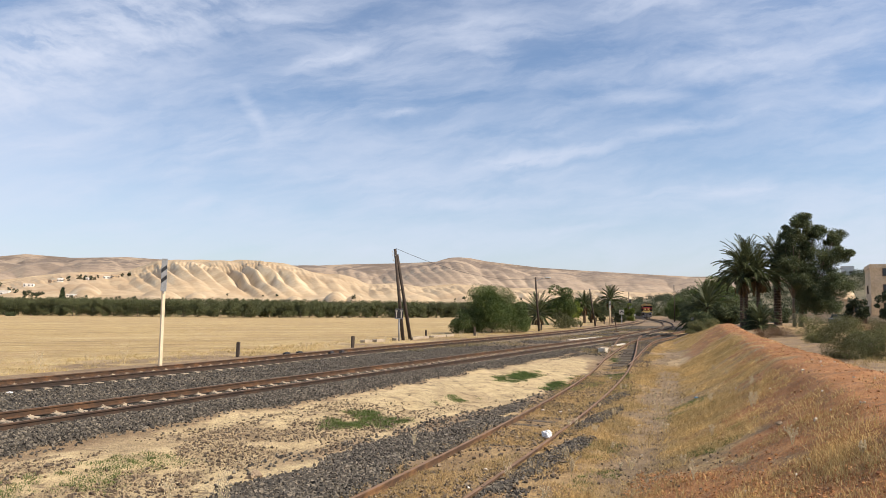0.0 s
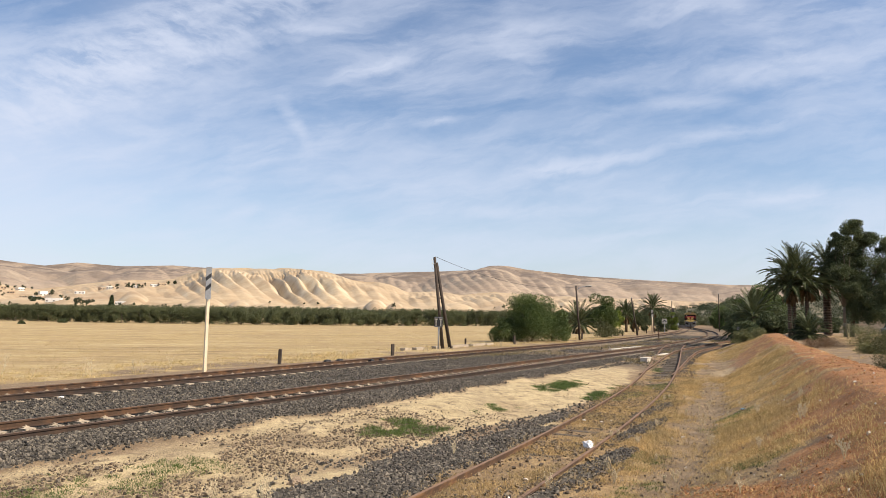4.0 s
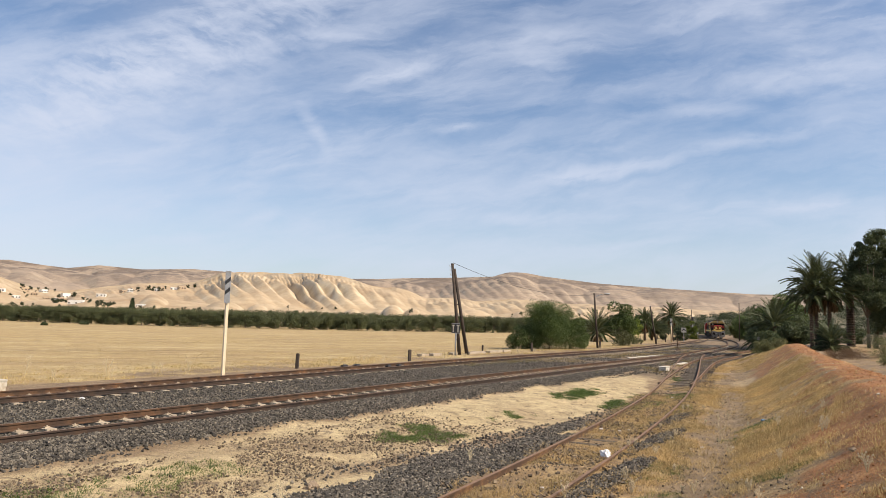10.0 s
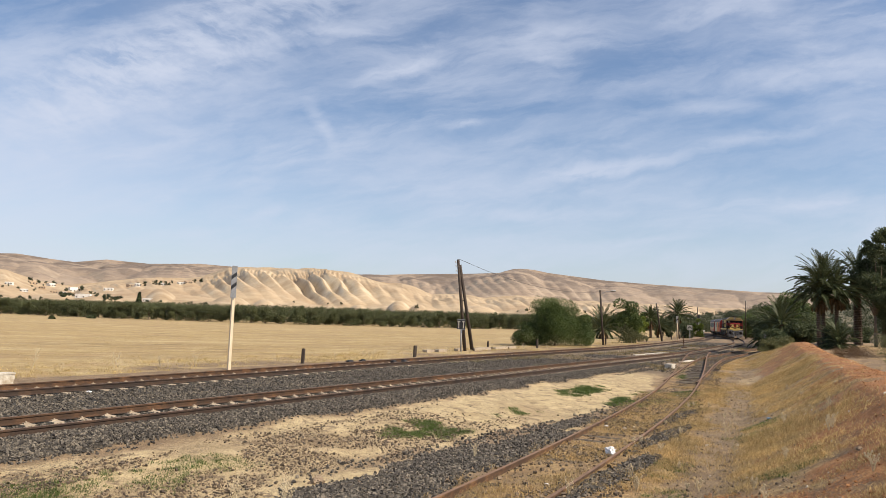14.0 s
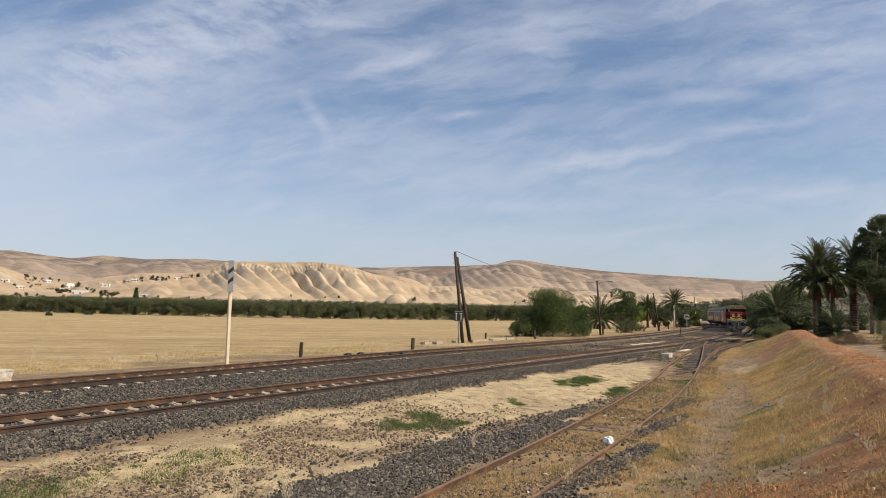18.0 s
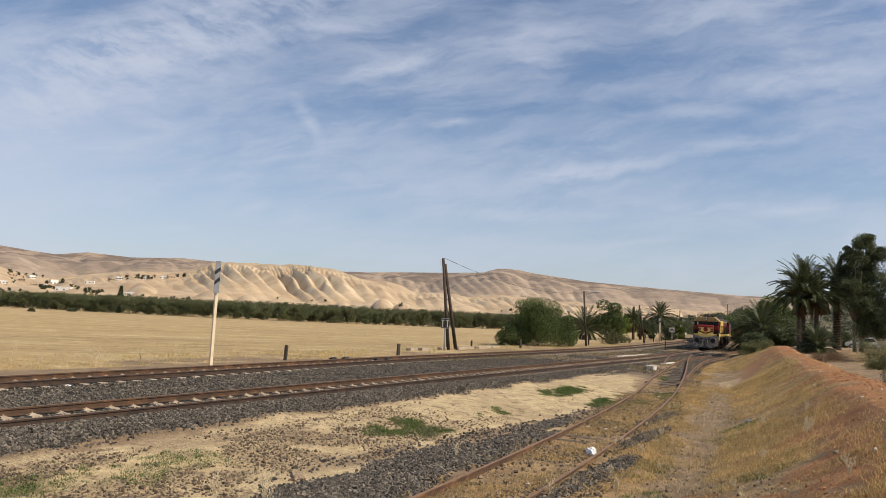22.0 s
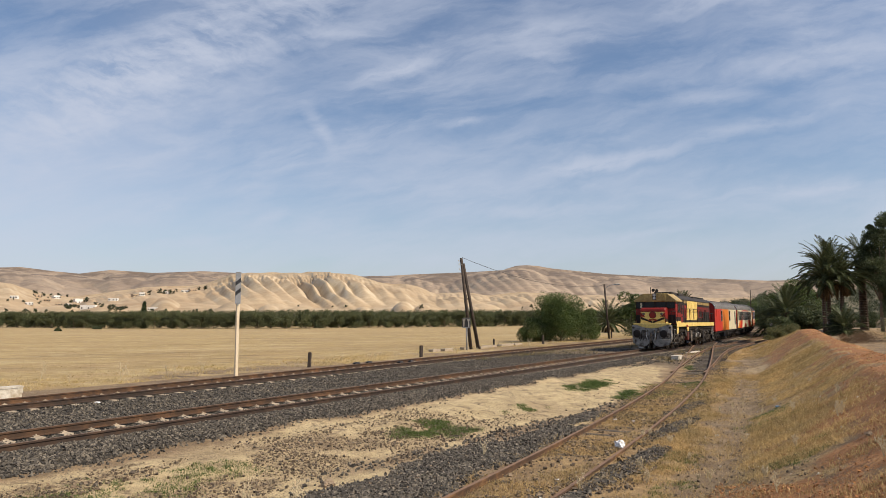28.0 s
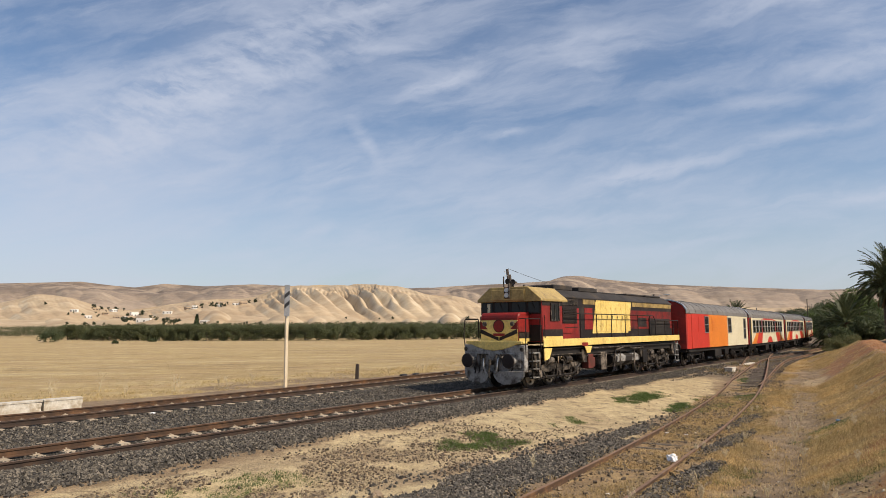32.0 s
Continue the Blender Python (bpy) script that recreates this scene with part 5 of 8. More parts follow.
for i, (x, y, h) in enumerate([(-7.43, 35.62, 0.72), (-2.42, 46.04, 0.72), (3.03, 62.38, 0.66), (7.93, 67.71, 0.8), (13.14, 77.38, 0.8), (17.87, 84.5, 0.8), (27.79, 103.58, 0.8), (32.07, 110.74, 0.8), (35.8, 118.5, 0.8), (40.0, 127.5, 0.8)]):
    fence_post(x, y, h, i)


def pole_pair(x, y):
    th = thing("utility_pole", pose(x, y, on(x, y, -0.2)), "old leaning tarred wooden pole with a raking strut", "utility pole")
    part("pole", Mesher().tube((0, 0, 0), (-0.75, 0.05, 7.48), 0.15, 0.11, 10), M["pole_wood"], th, smooth=True)
    part("strut", Mesher().tube((0.62, 0.35, 0), (-0.58, 0.05, 7.05), 0.15, 0.11, 10), M["pole_wood"], th, smooth=True)
    for z in (7.2, 6.9, 6.5):
        b = Mesher()
        xx = -0.75 * z / 7.48
        b.tube((xx - 0.1, 0, z - 0.05), (xx - 0.22, 0, z + 0.05), 0.012, n=6)
        b.lathe([(0.02, 0.03), (0.045, 0.05), (0.03, 0.08), (0.045, 0.11), (0.02, 0.14)], (xx - 0.22, 0, z), 8)
        part("insulator", b, M["white_conc"], th)
    part("bolt", Mesher().tube((-0.75, -0.12, 6.95), (-0.55, 0.12, 6.95), 0.02, n=6), M["steel"], th)
    part("cross_tie", Mesher().tube((-0.42, 0.03, 4.2), (-0.05, 0.16, 4.2), 0.05, n=6), M["pole_wood"], th)


pole_pair(0.98, 57.21)


def line_sign(x, y):
    th = thing("line_sign", pose(x, y, on(x, y, -0.05), 0, 0, -12), "small black sign board with white bars on a grey post", "sign")
    part("post", Mesher().tube((0, 0, 0), (0, 0, 2.4), 0.07, 0.06, 10), M["grey_paint"], th, smooth=True)
    bd = part("board", Mesher().box((0, -0.09, 2.15), (0.66, 0.03, 0.78)), M["black_paint"], th, bevel=0.004)
    for sx in (-0.19, 0.19):
        b = Mesher().box((sx, -0.11, 2.1), (0.08, 0.006, 0.5)).box((sx, -0.11, 2.38), (0.24, 0.006, 0.08))
        part("white_bar", b, M["white_conc"], bd)
    for z_ in (2.52, 1.78):
        part("rim", Mesher().box((0, -0.112, z_), (0.66, 0.012, 0.035)), M["steel"], bd)


line_sign(0.62, 56.0)


def street_lamp(x, y):
    th = thing("street_lamp", pose(x, y, on(x, y, -0.2), 0, 0, 0), "dark wooden pole with a bracket street lamp", "street lamp")
    part("pole", Mesher().tube((0, 0, 0), (-0.40, 0.08, 6.45), 0.13, 0.10, 10), M["pole_wood"], th, smooth=True)
    part("bracket", Mesher().path([(-0.36, 0.08, 5.9), (-0.05, 0.08, 6.15), (0.35, 0.08, 6.33), (0.75, 0.08, 6.38)], 0.03), M["steel"], th)
    hd = part("lamp_head", Mesher().lathe([(0.05, -0.36), (0.13, -0.25), (0.16, 0.1), (0.12, 0.32), (0.04, 0.4)], (0, 0, 0), 10, 0), M["grey_paint"], th, smooth=True,
              at=pose(1.05, 0.08, 6.40, 0, -4, 0) @ Matrix.Diagonal((1, 1, 0.55, 1)))
    part("lamp_glass", Mesher().lathe([(0.04, -0.2), (0.10, -0.1), (0.10, 0.15), (0.04, 0.25)], (0.05, 0, -0.09), 10, 0), M["white_conc"], hd, smooth=True)
    part("insulator", Mesher().tube((-0.48, 0.08, 6.3), (-0.56, 0.08, 6.42), 0.03, n=6), M["white_conc"], th)


street_lamp(17.19, 82.48)


def plain_pole(x, y, h, lx, label, r=0.12):
    th = thing("utility_pole", pose(x, y, on(x, y, -0.2)), label, "utility pole")
    part("pole", Mesher().tube((0, 0, 0), (lx, 0, h + 0.2), r, r * 0.75, 9), M["pole_wood"], th, smooth=True)
    part("cap", Mesher().lathe([(r * 0.8, 0), (r * 0.5, 0.06), (0.01, 0.09)], (lx, 0, h + 0.2), 8), M["steel"], th)
    part("insulator", Mesher().tube((lx - 0.1, -0.05, h - 0.2), (lx - 0.22, -0.05, h - 0.05), 0.03, n=6), M["white_conc"], th)


plain_pole(30.4, 105.0, 5.5, -0.85, "leaning wooden pole between date palms")
plain_pole(54.2, 160.5, 6.4, 0.15, "thin straight pole near the platform")
plain_pole(64.0, 205.0, 9.6, 0.0, "thin far pole beyond the trees", 0.1)
plain_pole(57.5, 142.0, 7.5, 0.0, "thin pole rising above the thicket", 0.1)


def cable(p, q, sag, label):
    p, q = Vector(p), Vector(q)
    pts = []
    for i in range(15):
        k = i / 14
        pts.append(p.lerp(q, k) - Vector((0, 0, 4 * sag * k * (1 - k))))
    whole("overhead_cable", Mesher().path(pts, 0.018, 4), M["wire"], Matrix(), label, "cable")


cable((0.3, 57.3, 7.0), (16.65, 82.56, 5.75), 0.9, "slack thin cable between two wooden poles")


def striped_marker(x, y):
    th = thing("marker_post", pose(x, y, on(x, y, -0.05), 0, 0, -18), "white marker post with a dark slanted stripe", "marker post")
    part("post", Mesher().tube((0, 0, 0), (0, 0, 4.0), 0.11, 0.10, 10), M["post_white"], th, smooth=True)
    bd = part("board", Mesher().box((0, -0.13, 3.4), (0.32, 0.03, 1.2)), M["white_conc"], th)
    part("stripe", Mesher().prism([(-0.16, 3.2), (0.16, 3.42), (0.16, 3.62), (-0.16, 3.4)], 1, -0.152, -0.146), M["black_paint"], bd)


striped_marker(36.9, 118.8)


def chevron_sign(x, y):
    th = thing("chevron_sign", pose(x, y, on(x, y, -0.05), 0, 0, -18), "white square sign with a black upward chevron on a post", "sign")
    part("post", Mesher().tube((0, 0, 0), (0, 0, 2.2), 0.06, 0.06, 8), M["grey_paint"], th)
    bd = part("board", Mesher().box((0, -0.08, 2.1), (0.85, 0.03, 0.85)), M["white_conc"], th, bevel=0.005)
    part("chevron", Mesher().prism([(-0.34, 1.86), (0, 2.16), (0.34, 1.86), (0.34, 2.06), (0, 2.38), (-0.34, 2.06)], 1, -0.102, -0.096), M["black_paint"], bd)


chevron_sign(41.1, 125.4)
th = thing("small_post", pose(52.4, 157.0, on(52.4, 157.0, -0.05)), "small white post with a rounded top", "post")
part("post", Mesher().tube((0, 0, 0), (0, 0, 1.2), 0.07, n=8), M["white_conc"], th)
part("top", Mesher().lathe([(0.05, 0), (0.16, 0.1), (0.16, 0.28), (0.05, 0.38)], (0, 0, 1.1), 10), M["white_conc"], th)
th = thing("point_lever", pose(26.2, 81.9, on(26.2, 81.9, -0.05), 0, -4, 0), "rusty upright point lever between the tracks", "lever")
part("rod", Mesher().tube((0, 0, 0), (-0.03, 0, 1.25), 0.06, 0.045, 8), M["rail"], th)
part("grip", Mesher().tube((-0.03, 0, 1.2), (0.08, 0, 1.42), 0.05, n=8), M["rail"], th)
part("base", Mesher().box((0, 0, 0.08), (0.5, 0.35, 0.16)), M["rail"], th, bevel=0.02)


def light_signal(x, y):
    th = thing("light_signal", pose(x, y, on(x, y, -0.05), 0, 0, -18), "dark colour-light signal head on a thin mast", "railway signal")
    part("mast", Mesher().tube((0, 0, 0), (0, 0, 5.0), 0.08, n=8), M["grey_paint"], th)
    hd = part("signal_head", Mesher().box((0, -0.12, 4.4), (0.62, 0.2, 1.5)), M["black_paint"], th, bevel=0.04)
    for z in (4.0, 4.4, 4.8):
        part("lens_hood", Mesher().lathe([(0.13, -0.42), (0.14, -0.22), (0.05, -0.21)], (0, 0, z), 10, 1), M["black_paint"], hd)
    part("ladder", Mesher().path([(0.2, 0.12, 0), (0.2, 0.12, 4)], 0.02).path([(0.45, 0.12, 0), (0.45, 0.12, 4)], 0.02), M["grey_paint"], th)


light_signal(62.5, 184.0)
light_signal_post = thing("point_indicator", pose(37.6, 87.2, on(37.6, 87.2, -0.05)), "grey indicator post with a round disc beside the siding", "railway signal")
part("post", Mesher().tube((0, 0, 0), (0, 0, 1.5), 0.06, n=8), M["grey_paint"], light_signal_post)
part("disc", Mesher().lathe([(0.22, -0.02), (0.22, 0.02), (0.2, 0.03)], (0, 0, 1.6), 14, 1), M["white_conc"], light_signal_post)
part("box", Mesher().box((0, 0, 0.3), (0.4, 0.3, 0.6)), M["grey_paint"], light_signal_post, bevel=0.02)

# concrete box, slabs and low wall
def chipped(size, z, seed, wear=1.0):
    """A concrete block with broken corners and uneven faces."""
    bm = bmesh.new()
    bmesh.ops.create_cube(bm, size=1.0)
    bmesh.ops.scale(bm, vec=size, verts=bm.verts)
    bmesh.ops.subdivide_edges(bm, edges=[e for e in bm.edges if e.calc_length() > 0.3], cuts=5, use_grid_fill=True)
    lim = 0.5 * min(size)
    for vt in bm.verts:
        k = sum(abs(abs(vt.co[i]) - size[i] / 2) < 1e-4 for i in range(3))
        n_ = noise.noise(vt.co * 6 + Vector((seed * 3.7, 0, 0)))
        pull = wear * (0.02 * n_ + (0.16 * max(n_, 0) if k > 1 else 0)) * min(1, lim / 0.15)
        vt.co = vt.co * (1 - pull)
    bmesh.ops.translate(bm, vec=(0, 0, z), verts=bm.verts)
    me = bpy.data.meshes.new("block")
    bm.to_mesh(me)
    bm.free()
    return me


th = thing("cable_box", pose(12.8, 42.6, on(12.8, 42.6, -0.03), 0, 0, -34), "small whitewashed concrete cable box beside the turnout", "cable box")
part("body", Mesher().box((0, 0, 0.13), (0.42, 0.72, 0.26)), M["white_conc"], th, bevel=0.02)
part("lid", Mesher().box((0, 0, 0.28), (0.46, 0.77, 0.05)), M["white_conc"], th, bevel=0.012)
for x, y, ln, hd in ((15.4, 50.6, 3.4, -31), (17.4, 57.5, 2.6, -32), (18.9, 60.2, 2.2, -33), (20.3, 62.6, 2.0, -30), (21.6, 64.8, 2.4, -31)):
    u_, v_ = to_uv(x, y)
    v_ += 0.9 if x < 16 else -2.6
    x, y = to_xy(u_, v_)
    whole("concrete_slab", Mesher().box((0, 0, 0.01), (0.3, ln, 0.1)), M["white_conc"], pose(x, y, on(x, y), 0, 0, hd), "pale concrete slab lying in the ballast", "concrete slab", "loose slabs", bevel=0.02)
for i, (x, y) in enumerate([(-14.75, 20.85), (-14.12, 21.95), (-15.4, 19.75)]):
    th = thing("concrete_wall", pose(x, y, on(x, y, -0.1), 0, 0, -31.5), "low chipped whitewashed concrete wall block by the far track", "low wall", "wall blocks")
    part("block", chipped((0.36, 1.2, 0.44), 0.2, 31 + i), M["white_conc"], th)
    part("coping", chipped((0.40, 1.22, 0.05), 0.44, 41 + i, 0.4), M["white_conc"], th)
for i, (x, y, ln) in enumerate([(-1.8, 53.4, 0.9), (-0.9, 54.6, 1.1), (0.5, 57.0, 0.9), (1.9, 58.6, 1.1), (2.6, 60.6, 1.6), (3.9, 62.6, 1.6), (5.2, 64.8, 1.4), (4.5, 63.8, 0.8)]):
    whole("foundation_block", chipped((0.45, ln, 0.34), 0.05, 51 + i), M["concrete"], pose(x, y, on(x, y, -0.02), 0, 0, -31 + rnd.uniform(-6, 6)), "pale broken concrete foundation block at the field edge", "concrete block", "foundation blocks")

# far station platform
px, py, ph = line_at(196.0, -3.6)
th = thing("station_platform", pose(px, py, -0.2, 0, 0, -math.degrees(ph)), "low pale station platform beside the far line", "platform")
part("body", Mesher().box((-0.6, 30, 0.35), (2.2, 70, 0.7)), M["concrete"], th, bevel=0.03)
part("edge", Mesher().box((0.45, 30, 0.74), (0.3, 70, 0.08)), M["white_conc"], th)
part("ramp", Mesher().prism([(-9.0, 0.0), (-5.0, 0.0), (-5.0, 0.7)], 0, -1.7, 0.5), M["concrete"], th)

# ---------------------------------------------------------------- buildings
M["ochre"] = surface("ochre_plaster", (0.46, 0.33, 0.19), (0.54, 0.40, 0.24), 0.4, 0.9, dirt=(0.34, 0.25, 0.15), dirt_scale=0.25, relief=0.1)
M["cream"] = surface("cream_plaster", (0.58, 0.46, 0.31), (0.66, 0.54, 0.38), 0.5, 0.9, dirt=(0.42, 0.33, 0.22), dirt_scale=0.3, relief=0.1)
M["house_white"] = surface("white_render", (0.70, 0.68, 0.63), (0.78, 0.76, 0.72), 0.3, 0.9, relief=0)
M["house_clay"] = surface("clay_render", (0.44, 0.33, 0.22), (0.52, 0.40, 0.28), 0.3, 0.9, relief=0)
M["dark_glass"] = surface("dark_window_glass", (0.02, 0.024, 0.028), (0.035, 0.04, 0.045), 1.0, 0.12, relief=0)
M["shutter"] = surface("brown_shutter", (0.09, 0.055, 0.035), (0.13, 0.085, 0.055), 2.0, 0.7, relief=0.1)


def flat_block(name, m, w, d, h, material, windows, label, category, group=""):
    """A flat-roofed block: walls, parapet roof, and windows (face, along, sill height, width, height)."""
    th = thing(name, m, label, category, group)
    part("wall", Mesher().box((0, 0, h / 2), (w, d, h)), material, th, bevel=0.03)
    b = Mesher().box((0, 0, h - 0.02), (w + 0.3, d + 0.3, 0.22))
    b.box((0, -d / 2, h + 0.35), (w + 0.1, 0.2, 0.6)).box((0, d / 2, h + 0.35), (w + 0.1, 0.2, 0.6)).box((-w / 2, 0, h + 0.35), (0.2, d, 0.6)).box((w / 2, 0, h + 0.35), (0.2, d, 0.6))
    part("roof", b, material, th)
    for face, a, z, ww, hh in windows:
        wd = new("window")
        wd.parent = th
        if face == "front":
            wd.matrix_basis = pose(a, -d / 2, z)
        else:
            wd.matrix_basis = pose(-w / 2 if face == "left" else w / 2, a, z, 0, 0, -90 if face == "left" else 90)
        part("pane", Mesher().box((0, -0.012, hh / 2), (ww, 0.03, hh)), M["dark_glass"], wd)
        part("window_frame", Mesher().box((0, -0.05, hh + 0.05), (ww + 0.2, 0.12, 0.1)).box((0, -0.05, -0.05), (ww + 0.3, 0.2, 0.1)).box((-ww / 2 - 0.05, -0.05, hh / 2), (0.1, 0.12, hh)).box((ww / 2 + 0.05, -0.05, hh / 2), (0.1, 0.12, hh)).box((0, -0.04, hh / 2), (0.06, 0.06, hh)), M["shutter"], wd)
    return th


wins = [("front", a, z, 2.2, 1.5) for a in (-3.4, 1.0, 5.4) for z in (1.2, 4.6, 7.8)]
flat_block("apartment_building", pose(97.5, 128.5, 1.2, 0, 0, -30), 13, 11, 9.3, M["cream"], wins + [("left", 0, 4.6, 1.4, 1.4)], "three-storey beige plastered building with dark windows", "building")
flat_block("house", pose(276, 414, 22.0, 0, 0, -34), 7, 7, 7, M["house_white"], [("front", a, z, 1.1, 1.2) for a in (-1.6, 1.6) for z in (0.8, 3.2)], "unfinished pale block house on a slope", "house")


def domed_building(x, y):
    th = thing("domed_building", pose(x, y, 0.9, 0, 0, -32), "cream plastered building with a shallow dome", "building")
    part("wall", Mesher().box((0, 0, 1.7), (9.4, 8, 3.4)), M["cream"], th, bevel=0.03)
    part("cornice", Mesher().box((0, 0, 3.5), (9.8, 8.4, 0.3)), M["cream"], th, bevel=0.03)
    part("drum", Mesher().lathe([(3.3, 3.6), (3.3, 4.1)], n=28), M["cream"], th)
    part("dome", Mesher().lathe([(3.15, 4.1), (3.05, 4.6), (2.7, 5.2), (2.0, 5.75), (1.1, 6.05), (0.15, 6.15)], n=28), M["cream"], th, smooth=True)
    for a in (-3.2, 0, 3.2):
        part("window", Mesher().box((a, -4.0, 1.9), (1.0, 0.06, 1.3)), M["dark_glass"], th)


domed_building(82.8, 128.0)
th = thing("boundary_wall", pose(72.0, 103.5, on(72, 103.5, -0.1), 0, 0, -36), "long low cream boundary wall with a dark gateway", "wall")
part("wall", Mesher().box((-9, 0, 0.75), (12, 0.3, 1.5)).box((13, 0, 0.75), (26, 0.3, 1.5)), M["cream"], th, bevel=0.02)
part("coping", Mesher().box((-9, 0, 1.55), (12, 0.4, 0.1)).box((13, 0, 1.55), (26, 0.4, 0.1)), M["cream"], th)
part("gate", Mesher().box((-1.5, 0.05, 0.75), (3.0, 0.08, 1.5)), M["shutter"], th)
part("gate_post", Mesher().box((-3.1, 0, 0.95), (0.4, 0.4, 1.9)).box((0.1, 0, 0.95), (0.4, 0.4, 1.9)), M["cream"], th)

M["car_paint"] = surface("grey_car_paint", (0.13, 0.15, 0.16), (0.16, 0.18, 0.19), 1.0, 0.3, 0.3, relief=0)
M["tyre"] = surface("black_rubber", (0.02, 0.02, 0.02), (0.03, 0.03, 0.03), 2.0, 0.9, relief=0)


def car(m, paint_, label):
    th = thing("car", m, label, "car", "cars on the road")
    part("body", Mesher().prism([(-2.0, 0.3), (2.05, 0.3), (2.1, 0.7), (1.9, 0.85), (1.0, 0.95), (-1.7, 0.98), (-2.0, 0.85)], 0, -0.82, 0.82), paint_, th, bevel=0.06)
    part("cabin", Mesher().prism([(-1.65, 0.95), (1.05, 0.93), (0.35, 1.42), (-1.25, 1.45)], 0, -0.70, 0.70), M["dark_glass"], th, bevel=0.05)
    part("roof", Mesher().box((0, -0.45, 1.46), (1.3, 1.55, 0.05)), paint_, th, bevel=0.02)
    for wx in (-0.78, 0.78):
        for wy in (-1.25, 1.3):
            wh = part("wheel", Mesher().lathe([(0.2, -0.09), (0.31, -0.08), (0.31, 0.08), (0.2, 0.09)], (wx, wy, 0.31), 16, 0), M["tyre"], th)
            part("rim", Mesher().lathe([(0.05, -0.095), (0.19, -0.095), (0.19, 0.095), (0.05, 0.095)], (wx, wy, 0.31), 12, 0), M["steel"], wh)
    for sx in (-0.6, 0.6):
        part("headlight", Mesher().box((sx, 2.07, 0.7), (0.3, 0.06, 0.14)), M["white_conc"], th)
        part("tail_light", Mesher().box((sx, -2.0, 0.8), (0.25, 0.05, 0.16)), M["shutter"], th)
    return th


M["white_car"] = surface("white_car_paint", (0.60, 0.60, 0.58), (0.68, 0.68, 0.66), 1.0, 0.3, 0.1, relief=0)
car(pose(66.5, 101.5, on(66.5, 101.5), 0, 0, -70), M["car_paint"], "dark grey hatchback car standing by the wall")


def road_pose(az):
    """A place on the road behind the palms, facing along it."""
    x_, y_ = 114 * math.sin(radians(az)), 114 * math.cos(radians(az))
    return pose(x_, y_, on(x_, y_), 0, 0, 90 - az)


white_car = car(road_pose(44), M["white_car"], "small white car driving behind the palms")
pale_car = car(road_pose(46), M["white_car"], "pale car driving slowly behind the palms")

# scrubby hillside behind the station, with its wood
def slope_z(AZ, R_, X, Y):
    top = np.interp(AZ, [12, 16, 20, 23, 27, 31, 34, 40, 55], [0.0, 0.3, 0.75, 1.1, 1.5, 2.0, 2.6, 3.0, 2.8])
    k = sstep(260, 520, R_)
    return -1.2 + (np.tan(np.radians(top)) * 520 + 3.5) * k + 1.2 * wave(X, Y, 81, 0.05) * k


M["scrub_soil"] = surface("scrubby_slope", (0.11, 0.10, 0.058), (0.19, 0.16, 0.095), 0.05, 0.95, dirt=(0.06, 0.07, 0.035), dirt_scale=0.12, relief=0.4, depth=0.5)
hill_sheet("hillside", 8, 60, 120, np.linspace(240, 560, 40), slope_z, M["scrub_soil"], "scrub-covered slope behind the station")
rngw = np.random.default_rng(9)
wood = []
for i in range(1000):
    az, r_ = rngw.uniform(13, 46), rngw.uniform(255, 520)
    if az < 20 and rngw.random() < 0.3:
        continue
    x, y = r_ * math.sin(radians(az)), r_ * math.cos(radians(az))
    z = float(slope_z(np.array([az]), np.array([r_]), np.array([x]), np.array([y]))[0])
    V = OLIVES[rngw.integers(0, 4)][2].reshape(-1, 4, 3)
    V = V[rngw.choice(len(V), 300, replace=False)]
    V = (V.mean(axis=1, keepdims=True) + (V - V.mean(axis=1, keepdims=True)) * 1.6).reshape(-1, 3)
    wood.append(V * rngw.uniform(0.8, 1.4) * np.array([1.3, 1.3, 0.8]) + np.array([x, y, z - 0.8]))
wood = np.concatenate(wood)
me = array_mesh("woodland", wood, np.arange(len(wood)).reshape(-1, 4))
me.materials.append(LEAF["wood"])
tagged(new("woodland", me), "scattered dark trees on the slope behind the station", "woodland", kind="stuff")

# ---------------------------------------------------------------- village on the foothills
_rr = np.linspace(600, 1745, 230)


def on_hill(az, elev):
    """First place on the hills that shows at that height above level."""
    a = np.full_like(_rr, az)
    x_, y_ = _rr * np.sin(np.radians(a)), _rr * np.cos(np.radians(a))
    z_ = hills_z(a, _rr, x_, y_)
    e_ = np.degrees(np.arctan2(z_ - EYE[2], _rr))
    i = int(np.argmax(e_ >= elev)) if (e_ >= elev).any() else int(np.argmax(e_))
    return float(x_[i]), float(y_[i]), float(z_[i])


def village_house(az, elev, w, h, material, seed, label):
    r = random.Random(seed)
    x_, y_, z_ = on_hill(az, elev)
    d = math.hypot(x_, y_) / 900
    ws = [("front", a * w * d, 1.0 * d, 1.3 * d, 1.2 * d) for a in (-0.28, 0.05, 0.32)]
    flat_block("village_house", pose(x_, y_, z_ - 0.8, 0, 0, -az + r.uniform(-25, 25)), 0.72 * w * d, 7 * d, 0.75 * h * d + 0.8, material, ws, label, "house", "village houses")


